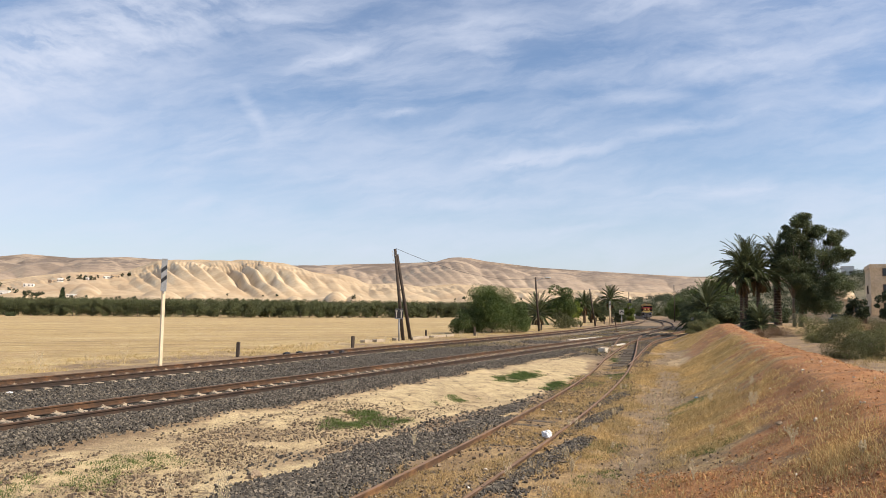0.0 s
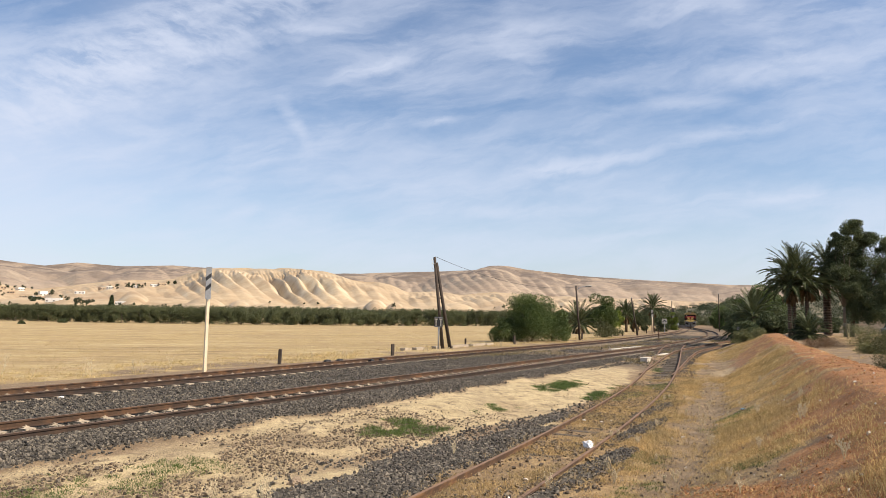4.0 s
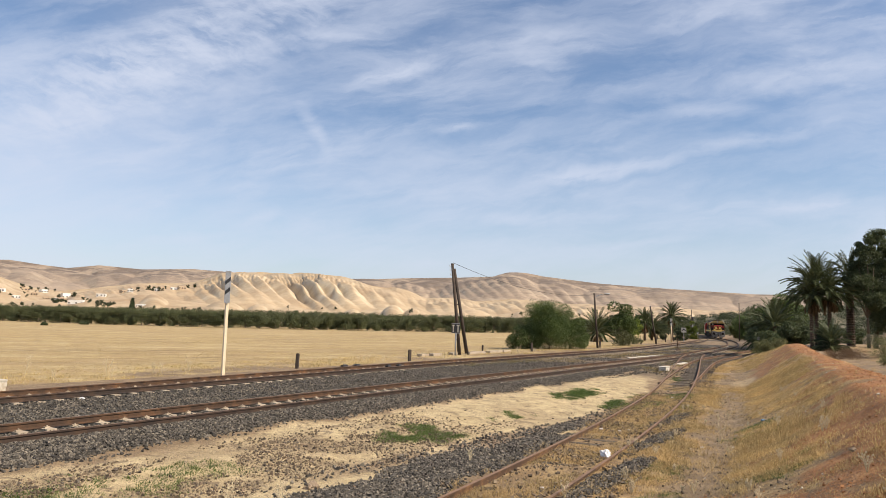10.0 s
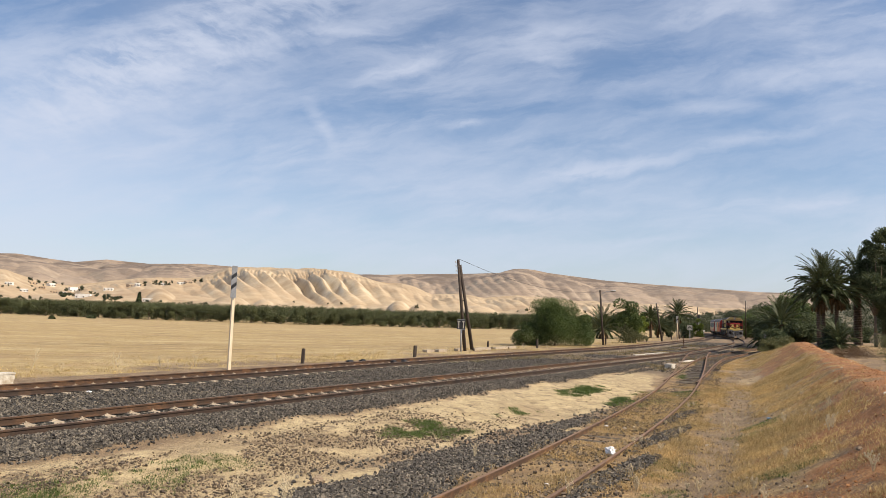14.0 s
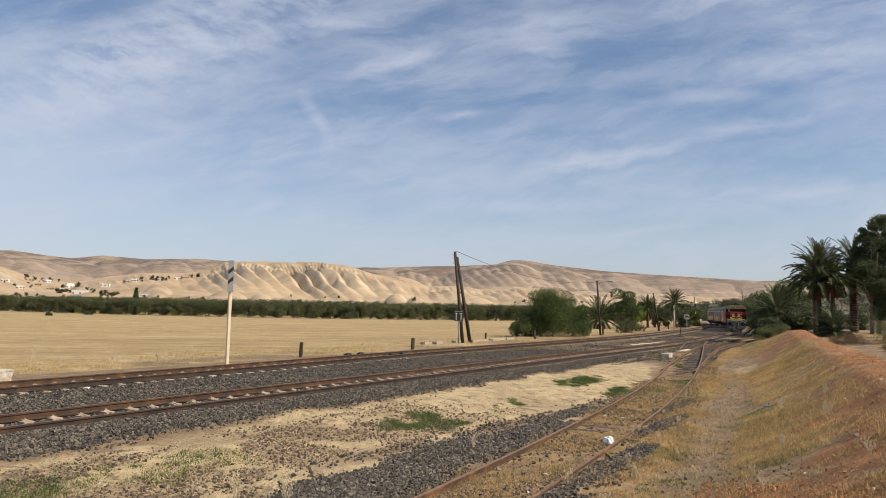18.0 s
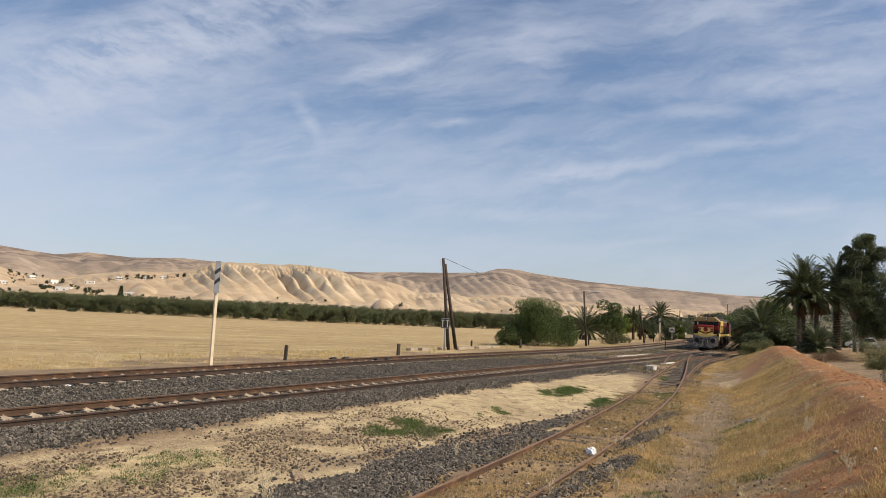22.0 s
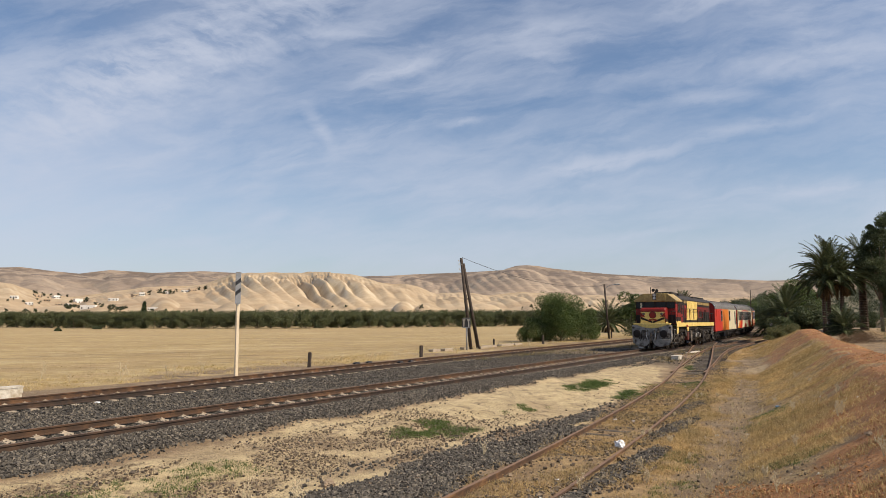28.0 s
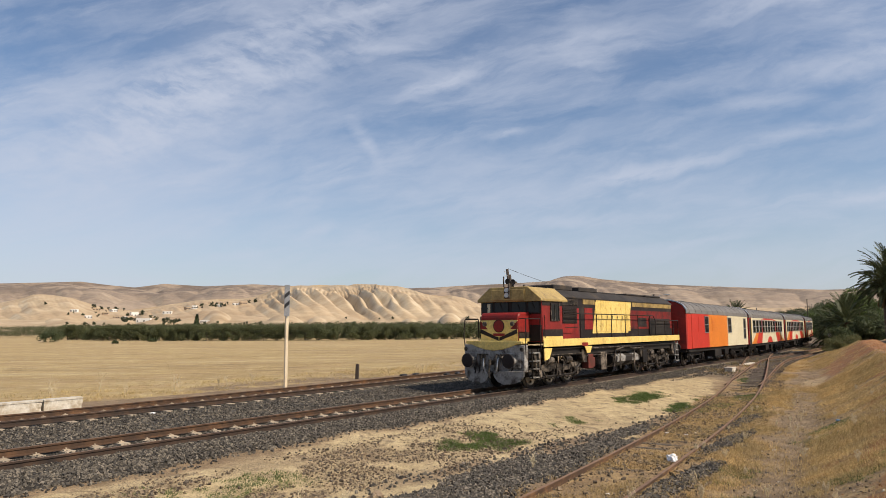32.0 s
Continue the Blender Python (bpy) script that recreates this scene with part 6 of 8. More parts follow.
for i, (az, el, w, h, wh) in enumerate([(-28.3, 1.0, 11, 6, 1), (-27.6, 0.58, 22, 4, 1), (-29.7, 1.31, 9, 4, 1), (-26.0, 1.19, 13, 3, 1), (-22.4, 1.71, 11, 3.2, 1), (-21.1, 1.83, 11, 3.2, 1), (-20.6, 1.93, 10, 3.4, 0),
                                        (-24.1, 1.57, 7, 4, 1), (-23.3, 0.52, 15, 3, 1), (-29.5, 0.84, 9, 3.4, 0), (-30.8, 1.39, 10, 3.4, 0), (-31.3, 0.87, 10, 3.2, 1), (-28.9, 0.75, 8, 3.4, 1), (-30.2, 1.1, 8, 3.2, 0), (-32.2, 1.3, 9, 3.2, 1), (-24.6, 1.5, 8, 3, 0)]):
    village_house(az, el, w, h, M["house_white"] if wh else M["house_clay"], i, "small flat-roofed white house on a foothill" if wh else "small flat-roofed clay house on a foothill")


def hill_tree_mesh(seed):
    rng = np.random.default_rng(seed)
    c, r = clumps(rng, 10, 2.2, 2.3, 0.6, 1.3)
    V, F = leaf_quads(c, r, 320, 0.55, rng, 0.9, 0.4)
    me_ = array_mesh("crown", V, F)
    me_.materials.append(LEAF["wood"])
    b = Mesher().tube((0, 0, -0.8), (0, 0, 2.2), 0.25, 0.15, 6)
    tk_ = b.mesh("trunk")
    tk_.materials.append(M["bark"])
    return me_, tk_


HILL_TREES = [hill_tree_mesh(400 + i) for i in range(3)]
spots = [(-31.0, 1.51, 1.5), (-30.5, 1.78, 1.0), (-29.5, 1.82, 1.2), (-29.0, 1.48, 0.8), (-27.8, 1.08, 1.7), (-28.7, 0.99, 1.2), (-29.0, 0.58, 1.6), (-28.8, 0.59, 1.6), (-26.3, 0.6, 1.4), (-26.0, 0.56, 1.6), (-25.5, 0.51, 1.2),
         (-24.0, 1.58, 1.3), (-23.6, 1.62, 1.4), (-22.9, 1.75, 1.7), (-22.5, 1.83, 1.0), (-21.7, 1.89, 0.9), (-20.1, 2.02, 1.2), (-19.7, 2.03, 1.4), (-27.2, 0.74, 1.4), (-26.8, 0.72, 1.5), (-34.0, 1.81, 0.9), (-30.0, 1.45, 0.9), (-3.0, 0.62, 1.6), (5.8, 0.66, 1.2), (6.6, 0.7, 1.3)]
for n_, a0, a1, e0, e1, k0, k1 in ((9, -29.1, -28.0, 0.58, 0.74, 0.8, 1.3), (12, -26.6, -25.0, 0.46, 0.64, 0.7, 1.3), (9, -33.0, -29.6, 0.9, 1.5, 0.5, 0.8), (6, -23.0, -21.9, 1.68, 1.86, 0.7, 1.2), (5, -20.0, 12, 0.55, 0.75, 0.6, 1.0), (16, -33, -17, 0.28, 0.40, 0.9, 1.3)):
    spots += [(rngw.uniform(a0, a1), rngw.uniform(e0, e1), rngw.uniform(k0, k1)) for _ in range(n_)]
for i, (az, el, sc) in enumerate(spots):
    x_, y_, z_ = on_hill(az, el)
    crown, tk = HILL_TREES[i % 3]
    th = thing("hill_tree", pose(x_, y_, z_ - 0.4, 0, 0, i * 77) @ Matrix.Scale(0.72 * sc * math.hypot(x_, y_) / 950, 4), "dark round tree among village houses" if az < -18 else "dark round tree at the foot of bare hills", "tree", "hill trees")
    part("crown", crown, None, th)
    part("trunk", tk, None, th)
rng = np.random.default_rng(77)
th = thing("conifer", pose(-168, 379, -1.2) @ Matrix.Scale(1.4, 4), "single tall dark conifer beyond the orchard", "conifer")
ks = np.linspace(0, 1, 26)
c = np.stack([rng.normal(0, 0.35, 26) * (1 - ks), rng.normal(0, 0.35, 26) * (1 - ks), 1.0 + 7.2 * ks], 1)
V, F = leaf_quads(c, 1.75 * (1 - ks) + 0.25, 1500, 0.4, rng, 0.5, 0.5)
part("crown", array_mesh("crown", V, F), LEAF["conifer"], th)
part("trunk", Mesher().tube((0, 0, 0), (0, 0, 8), 0.25, 0.05, 8), M["bark"], th)

# ---------------------------------------------------------------- the train
def paint(name, a, b, rough=0.45, dirt=(0.10, 0.075, 0.05), lo=0.55, hi=0.85, scale=0.9):
    """Weathered paint: dull, so that dark colours stay dark in the sun."""
    m = surface(name, a, b, 1.2, rough, 0.0, dirt=dirt, dirt_scale=scale, relief=0.05, depth=0.004, dirt_lo=lo, dirt_hi=hi)
    m.node_tree.nodes["Principled BSDF"].inputs["Specular IOR Level"].default_value = 0.22
    return m


P = {
    "red": paint("dark_red_paint", (0.21, 0.016, 0.014), (0.27, 0.023, 0.018), lo=0.48, hi=0.75, dirt=(0.085, 0.02, 0.016)),
    "yellow": paint("dull_yellow_paint", (0.66, 0.47, 0.135), (0.78, 0.59, 0.20), dirt=(0.24, 0.155, 0.06), lo=0.54, hi=0.80, scale=1.5),
    "tan": paint("sooty_tan_roof_paint", (0.37, 0.265, 0.095), (0.46, 0.335, 0.13), dirt=(0.16, 0.11, 0.05), lo=0.46, hi=0.72, scale=1.6),
    "black": paint("brown_black_paint", (0.014, 0.010, 0.009), (0.026, 0.018, 0.016), 0.6),
    "roof": paint("sooty_roof_paint", (0.024, 0.021, 0.019), (0.048, 0.042, 0.038), 0.75),
    "sooty_red": paint("sooty_red_paint", (0.15, 0.013, 0.011), (0.22, 0.020, 0.016), 0.55, (0.045, 0.016, 0.013), 0.44, 0.66, 1.3),
    "sooty_yellow": paint("sooty_yellow_paint", (0.30, 0.205, 0.07), (0.42, 0.295, 0.11), 0.55, (0.10, 0.07, 0.035), 0.42, 0.66, 1.6),
    "grey": paint("dirty_grey_paint", (0.24, 0.23, 0.215), (0.36, 0.35, 0.33), 0.6, (0.06, 0.048, 0.04), 0.46, 0.62, 3.0),
    "under": paint("oily_underframe", (0.012, 0.010, 0.009), (0.030, 0.025, 0.021), 0.6, (0.085, 0.064, 0.045), 0.60, 0.8, 2.5),
    "dust": paint("dusty_metal", (0.06, 0.048, 0.037), (0.20, 0.165, 0.13), 0.6, (0.014, 0.011, 0.009), 0.42, 0.55, 4.0),
    "box_red": paint("rusty_red_box", (0.11, 0.026, 0.020), (0.15, 0.035, 0.026), 0.7, (0.05, 0.03, 0.022), 0.45, 0.7, 3.0),
    "tread": surface("steel_tread", (0.30, 0.28, 0.26), (0.4, 0.38, 0.35), 3.0, 0.35, 0.8, relief=0.02),
    "c_red": paint("coach_red_paint", (0.46, 0.034, 0.022), (0.52, 0.043, 0.028), 0.4, (0.30, 0.10, 0.06), 0.62, 0.9),
    "c_orange": paint("coach_orange_paint", (0.60, 0.17, 0.024), (0.66, 0.205, 0.032), 0.4, (0.45, 0.22, 0.08), 0.62, 0.9),
    "c_cream": paint("coach_cream_paint", (0.60, 0.53, 0.36), (0.67, 0.595, 0.42), 0.4, (0.42, 0.36, 0.26), 0.6, 0.9),
    "c_roof": paint("coach_grey_roof", (0.13, 0.12, 0.11), (0.19, 0.18, 0.165), 0.6, (0.08, 0.07, 0.06)),
    "c_end": paint("coach_dark_end", (0.32, 0.03, 0.022), (0.38, 0.036, 0.026), 0.6, (0.12, 0.03, 0.025), 0.5, 0.75),
    "silver": surface("dull_silver_rim", (0.42, 0.42, 0.42), (0.5, 0.5, 0.5), 2.0, 0.35, 0.8, relief=0.03),
}
P["glass"] = surface("tinted_cab_glass", (0.010, 0.012, 0.014), (0.018, 0.02, 0.022), 1.0, 0.08, relief=0)
P["glass"].node_tree.nodes["Principled BSDF"].inputs["Specular IOR Level"].default_value = 0.2


def side_box(b, x, d0, d1, z0, z1, t=0.012):
    """A thin panel on a side wall at x, from d0 to d1 metres behind the front."""
    return b.box((x + (t / 2 - 0.002 if x > 0 else -t / 2 + 0.002), -(d0 + d1) / 2, (z0 + z1) / 2), (t, d1 - d0, z1 - z0))


def wheelset(parent, d, r):
    b = Mesher()
    for sx in (-0.755, 0.755):
        i = -1 if sx < 0 else 1
        b.lathe([(0.08, sx + 0.075 * i), (r * 0.55, sx + 0.02 * i), (r * 0.86, sx + 0.06 * i), (r, sx + 0.06 * i), (r, sx - 0.055 * i), (r + 0.03, sx - 0.06 * i), (r + 0.028, sx - 0.085 * i), (0.1, sx - 0.08 * i)], (0, 0, 0), 20, 0)
    b.tube((-1.0, 0, 0), (1.0, 0, 0), 0.085, n=10)
    for a in range(4):
        for sx in (-0.84, 0.84):
            b.box((sx, 0.3 * r * 2 * math.cos(a * 1.571) * 0.9, 0.3 * r * 2 * math.sin(a * 1.571) * 0.9), (0.03, 0.09, 0.09))
    ob = part("wheelset", b, P["under"], parent)
    ob.matrix_basis = pose(0, -d, r)
    for sx in (-0.757, 0.757):
        part("tread", Mesher().lathe([(r - 0.004, sx - 0.05), (r + 0.003, sx - 0.045), (r + 0.003, sx + 0.045), (r - 0.004, sx + 0.05)], (0, 0, 0), 20, 0), P["tread"], ob)
    return ob


def bogie(parent, d, axles, r, half, heavy):
    """Side frames, axle boxes, springs and brake gear round the given axle places."""
    bg = part("bogie_frame", Mesher().box((0, -d, 0.62), (1.7, half * 1.7, 0.18)), P["under"], parent)
    for sx in (-1, 1):
        x = sx * 1.06
        b = Mesher()
        top = [(-half, 0.62), (-half + 0.25, 0.86), (half - 0.25, 0.86), (half, 0.62), (half, 0.45), (half - 0.3, 0.58), (-half + 0.3, 0.58), (-half, 0.45)]
        b.prism([(y - d, z) for y, z in top], 0, x - 0.06, x + 0.06)
        part("side_frame", b, P["dust"] if heavy else P["under"], bg)
        for a in axles:
            q = Mesher().box((x + sx * 0.06, -a, r), (0.2, 0.3, 0.34)).tube((x + sx * 0.1, -a, r), (x + sx * 0.22, -a, r), 0.12, 0.1, 12)
            q.box((x + sx * 0.02, -a, r + 0.22), (0.14, 0.5, 0.08))
            part("axle_box", q, P["dust"] if heavy else P["under"], bg, bevel=0.012)
            for dy in (-0.3, 0.3):
                c = Mesher()
                for i in range(5):
                    c.lathe([(0.055, 0), (0.085, 0.02), (0.085, 0.045), (0.055, 0.065)], (x + sx * 0.04, -a + dy, 0.36 + i * 0.06), 8)
                part("spring", c, P["dust"] if heavy else P["under"], bg)
        if heavy:
            for a0, a1 in zip(axles[:-1], axles[1:]):
                m_ = -(a0 + a1) / 2
                part("brake_cylinder", Mesher().tube((x + sx * 0.12, m_ - 0.28, 1.0), (x + sx * 0.12, m_ + 0.22, 1.0), 0.15, n=12).tube((x + sx * 0.12, m_ + 0.22, 1.0), (x + sx * 0.12, m_ + 0.5, 0.98), 0.04, n=6), P["dust"], bg)
                part("brake_rod", Mesher().path([(x + sx * 0.2, m_ + 0.45, 0.98), (x + sx * 0.2, m_ + 0.5, 0.5), (x + sx * 0.16, m_ + 0.2, 0.34), (x + sx * 0.16, m_ - 0.3, 0.3)], 0.025, 6), P["dust"], bg)
                part("sand_pipe", Mesher().path([(x + sx * 0.22, m_ - 0.45, 0.95), (x + sx * 0.24, m_ - 0.5, 0.45), (x + sx * 0.05, m_ - 0.62, 0.16)], 0.022, 6), P["dust"], bg)
    return bg


def buffers(parent, y, sgn, z=1.08, black=True):
    for sx in (-0.9, 0.9):
        b = Mesher().lathe([(0.13, 0), (0.13, sgn * 0.25), (0.10, sgn * 0.26), (0.10, sgn * 0.4)], (sx, y, z), 14, 1)
        bf = part("buffer", b, P["grey"], parent, smooth=False)
        part("buffer_head", Mesher().lathe([(0.09, sgn * 0.38), (0.25, sgn * 0.40), (0.265, sgn * 0.43), (0.25, sgn * 0.46), (0.12, sgn * 0.475)], (sx, y, z), 18, 1), P["black"], bf)


def locomotive():
    lo = thing("locomotive", Matrix(), "dark red and yellow diesel locomotive with a black chevron front", "locomotive")
    # frame, walkway and sill
    part("underframe", Mesher().box((0, -8.5, 1.32), (2.5, 16.6, 0.34)), P["under"], lo)
    wk = part("walkway", Mesher().box((0, -9.2, 1.72), (2.84, 15.5, 0.07)), P["under"], lo)
    for sx in (-1, 1):
        b = Mesher()
        side_box(b, sx * 1.42, 1.3, 16.95, 1.55, 1.84, 0.03)
        part("sill_band", b, P["yellow"], wk, bevel=0.006)
        part("sill_bracket", Mesher().prism([(-1.35, 1.5), (-2.0, 1.5), (-1.75, 1.12), (-1.5, 1.05), (-1.35, 1.05)], 0, sx * 1.42 - 0.015, sx * 1.42 + 0.015), P["yellow"], wk)
        part("sill_bracket", Mesher().prism([(-4.9, 1.5), (-5.6, 1.5), (-5.4, 1.22), (-5.1, 1.22)], 0, sx * 1.42 - 0.015, sx * 1.42 + 0.015), P["yellow"], wk)
        part("warning_plate", side_box(Mesher(), sx * 1.45, 4.6, 5.15, 1.52, 1.66, 0.01), P["red"], wk)
    # buffer beam, plough and couplings
    bm_ = part("buffer_beam", Mesher().prism([(-1.34, 0.66), (1.34, 0.66), (1.34, 1.66), (-1.34, 1.66)], 1, -0.28, 0.0), P["grey"], lo, "dirty grey buffer beam", bevel=0.03)
    part("front_skirt", Mesher().prism([(-1.24, 1.70), (-1.0, 1.67), (-0.75, 1.58), (-0.4, 1.48), (0.0, 1.44), (0.4, 1.48), (0.75, 1.58), (1.0, 1.67), (1.24, 1.70), (1.24, 1.80), (-1.24, 1.80)], 1, -0.42, 0.025), P["yellow"], lo, "yellow beam with a curved lower edge", bevel=0.015)
    for sx in (-1, 1):
        plate = Mesher().prism([(sx * 0.10, 0.70), (sx * 1.32, 0.70), (sx * 1.30, 0.50), (sx * 1.16, 0.34), (sx * 0.86, 0.22), (sx * 0.50, 0.20), (sx * 0.26, 0.30), (sx * 0.12, 0.50)], 1, -0.02, 0.03)
        plate.v = [(x_, y_ + 0.22 * (1 - abs(x_) / 1.32) - 0.10 * (0.70 - z_), z_) for x_, y_, z_ in plate.v]
        part("plough", plate, P["grey"], bm_, "curved grey plough plate", bevel=0.01)
        part("plough_stay", Mesher().tube((sx * 0.9, 0.0, 0.95), (sx * 0.75, 0.08, 0.55), 0.03, n=6), P["under"], bm_)
        part("beam_pocket", Mesher().prism([(sx * 0.62, 0.80), (sx * 1.18, 0.80), (sx * 1.18, 1.36), (sx * 0.62, 1.36)], 1, -0.01, 0.035), P["grey"], bm_, bevel=0.02)
        part("lifting_eye", Mesher().lathe([(0.05, -0.02), (0.085, 0.0), (0.05, 0.03)], (sx * 1.24, 0.03, 1.50), 10, 1), P["dust"], bm_)
        part("jumper_socket", Mesher().box((sx * 0.46, 0.05, 1.24), (0.16, 0.1, 0.16)).tube((sx * 0.46, 0.09, 1.22), (sx * 0.47, 0.16, 1.16), 0.05, n=8), P["dust"], bm_)
        part("main_hose", Mesher().path([(sx * 0.34, 0.03, 1.16), (sx * 0.32, 0.18, 1.12), (sx * 0.30, 0.24, 0.86), (sx * 0.22, 0.22, 0.62), (sx * 0.12, 0.16, 0.58)], 0.034, 7), P["silver"], bm_, "pale braided brake hose")
    buffers(lo, 0.0, 1)
    part("draw_hook", Mesher().box((0, 0.12, 1.0), (0.09, 0.3, 0.16)).tube((0, 0.28, 0.92), (0, 0.28, 1.12), 0.05, n=8), P["dust"], bm_)
    part("screw_coupling", Mesher().path([(0, 0.26, 0.98), (0.03, 0.3, 0.7), (0, 0.28, 0.45)], 0.04, 6).box((0, 0.29, 0.62), (0.16, 0.05, 0.05)), P["dust"], bm_)
    for sx, k in ((-0.42, 1), (-0.24, 1), (0.24, 1), (0.42, 1), (0.6, 1)):
        part("brake_hose", Mesher().path([(sx, 0.02, 1.28), (sx + 0.02, 0.14, 1.3), (sx + 0.05, 0.2, 1.05), (sx + 0.08, 0.2, 0.72), (sx + 0.16, 0.12, 0.6)], 0.028, 7), P["under"] if abs(sx) > 0.3 else P["dust"], bm_)
    for sx in (-1.1, -0.62, 0.62, 1.1):
        part("bolt_pad", Mesher().box((sx, 0.01, 0.5), (0.12, 0.05, 0.1)), P["grey"], bm_)
        part("bolt", Mesher().tube((sx, 0.0, 0.85), (sx, 0.05, 0.85), 0.03, n=6), P["grey"], bm_)
    # nose
    hw = 0.86
    ns = part("nose", Mesher().prism([(-1.35, 1.76), (-0.46, 1.76), (-0.42, 2.72), (-0.52, 2.86), (-1.35, 2.9)], 0, -hw, hw), P["red"], lo, "red nose with a yellow shield and black chevron", bevel=0.05)
    f = -0.405
    part("yellow_shield", Mesher().prism([(-hw + 0.03, 1.8), (hw - 0.03, 1.8), (hw - 0.03, 2.58), (-hw + 0.03, 2.58)], 1, f - 0.02, f), P["yellow"], ns)
    for sx in (-1, 1):
        part("chevron", Mesher().prism([(sx * 0.02, 1.80), (sx * 0.82, 2.08), (sx * 0.82, 2.25), (sx * 0.12, 1.96), (sx * 0.02, 1.93)], 1, f - 0.01, f + 0.008), P["black"], ns)
        part("red_wing", Mesher().prism([(sx * 0.835, 2.24), (sx * 0.835, 2.56), (sx * 0.50, 2.24)], 1, f - 0.01, f + 0.006), P["red"], ns)
        part("marker_lamp", Mesher().lathe([(0.09, 0.0), (0.09, 0.06), (0.07, 0.075), (0.06, 0.06)], (sx * 0.62, f, 2.44), 14, 1), P["dust"], ns)
    part("round_emblem", Mesher().lathe([(0.25, -0.01), (0.25, 0.014), (0.235, 0.02)], (0, f, 2.36), 24, 1), P["black"], ns, "round dark red emblem disc")
    part("emblem_face", Mesher().lathe([(0.22, 0.0), (0.22, 0.024)], (0, f, 2.36), 24, 1), P["red"], ns)
    part("name_plate", Mesher().box((0, f + 0.005, 2.03), (0.52, 0.02, 0.1)), P["red"], ns, bevel=0.004)
    for sx in (-1, 1):
        part("nose_band", Mesher().box((sx * hw, -0.9, 2.0), (0.012, 0.86, 0.24)), P["black"], ns)
    for sx in (-1, 1):
        part("nose_sill", Mesher().box((sx * hw, -0.9, 1.83), (0.014, 0.88, 0.12)), P["yellow"], ns)
    # cab
    cab = part("cab", Mesher().box((0, -2.15, 2.57), (2.78, 1.70, 1.66)), P["red"], lo, bevel=0.03)
    part("cab_roof", Mesher().prism([(-1.46, 3.30), (-1.46, 3.40), (-0.86, 3.88), (0.86, 3.88), (1.46, 3.40), (1.46, 3.30)], 1, -3.35, -1.12), P["tan"], cab, "sooty tan-yellow chamfered cab roof", bevel=0.02)
    part("visor_panel", Mesher().box((0, -1.10, 3.57), (1.5, 0.05, 0.42)), P["tan"], cab, bevel=0.015)
    part("front_band", Mesher().box((0, -1.285, 2.08), (2.74, 0.02, 0.62)), P["black"], cab)
    part("window_band", Mesher().box((0, -1.285, 3.07), (2.74, 0.02, 0.50)), P["black"], cab)
    for x0, x1 in ((-0.70, -0.08), (0.08, 0.70), (0.82, 1.30), (-1.30, -0.82)):
        w = part("windscreen", Mesher().box(((x0 + x1) / 2, -1.268, 3.08), (x1 - x0, 0.03, 0.42)), P["glass"], cab, bevel=0.006)
        part("window_rubber", Mesher().box(((x0 + x1) / 2, -1.262, 3.30), (x1 - x0 + 0.06, 0.03, 0.03)).box(((x0 + x1) / 2, -1.262, 2.86), (x1 - x0 + 0.06, 0.03, 0.03)), P["black"], w)
        part("wiper", Mesher().path([((x0 + x1) / 2 + 0.1, -1.24, 3.32), ((x0 + x1) / 2 - 0.05, -1.235, 3.02)], 0.01, 4), P["black"], w)
    part("white_card", Mesher().box((0.98, -1.245, 3.06), (0.13, 0.008, 0.36)), P["c_cream"], cab)
    for sx in (-1, 1):
        x = sx * 1.39
        b = Mesher()
        side_box(b, x, 1.32, 2.98, 1.95, 2.22)
        part("cab_band", b, P["black"], cab)
        part("cab_sill", side_box(Mesher(), x, 1.32, 2.98, 1.76, 1.95), P["yellow"], cab)
        part("upper_band", side_box(Mesher(), x, 1.32, 2.98, 3.14, 3.32), P["black"], cab)
        w = part("side_window", side_box(Mesher(), x, 2.0, 2.62, 2.60, 3.20, 0.03), P["glass"], cab)
        part("window_rim", side_box(side_box(side_box(side_box(Mesher(), x, 1.95, 2.0, 2.56, 3.24, 0.05), x, 2.62, 2.67, 2.56, 3.24, 0.05), x, 2.28, 2.32, 2.6, 3.2, 0.045), x, 1.95, 2.67, 2.55, 2.60, 0.05), P["dust"], w)
        part("cab_handrail", Mesher().path([(sx * 1.47, -1.36, 2.75), (sx * 1.47, -1.36, 1.9)], 0.018, 6), P["black"], cab)
    lampbox = part("headlight_box", Mesher().box((0, -1.06, 3.66), (0.26, 0.1, 0.46)), P["dust"], cab, bevel=0.02)
    for z in (3.56, 3.77):
        part("headlight", Mesher().lathe([(0.04, 0.03), (0.095, 0.055), (0.10, 0.075), (0.085, 0.06)], (0, -1.06, z), 14, 1), P["silver"], lampbox)
    part("air_horn", Mesher().lathe([(0.03, -0.25), (0.05, -0.1), (0.12, 0.05)], (0.12, -1.35, 4.12), 10, 1).lathe([(0.03, -0.25), (0.05, -0.1), (0.12, 0.05)], (-0.12, -1.35, 4.08), 10, 1).tube((0, -1.5, 3.86), (0, -1.5, 4.1), 0.05, n=8), P["dust"], cab)
    part("aerial", Mesher().tube((0.3, -1.3, 3.86), (0.3, -1.3, 4.32), 0.03, n=6), P["dust"], cab)
    part("roof_lamp", Mesher().tube((-0.28, -1.9, 3.86), (-0.28, -1.9, 4.0), 0.05, n=8), P["dust"], cab)
    # hood
    H0_, H1_, W = 3.0, 16.65, 1.14
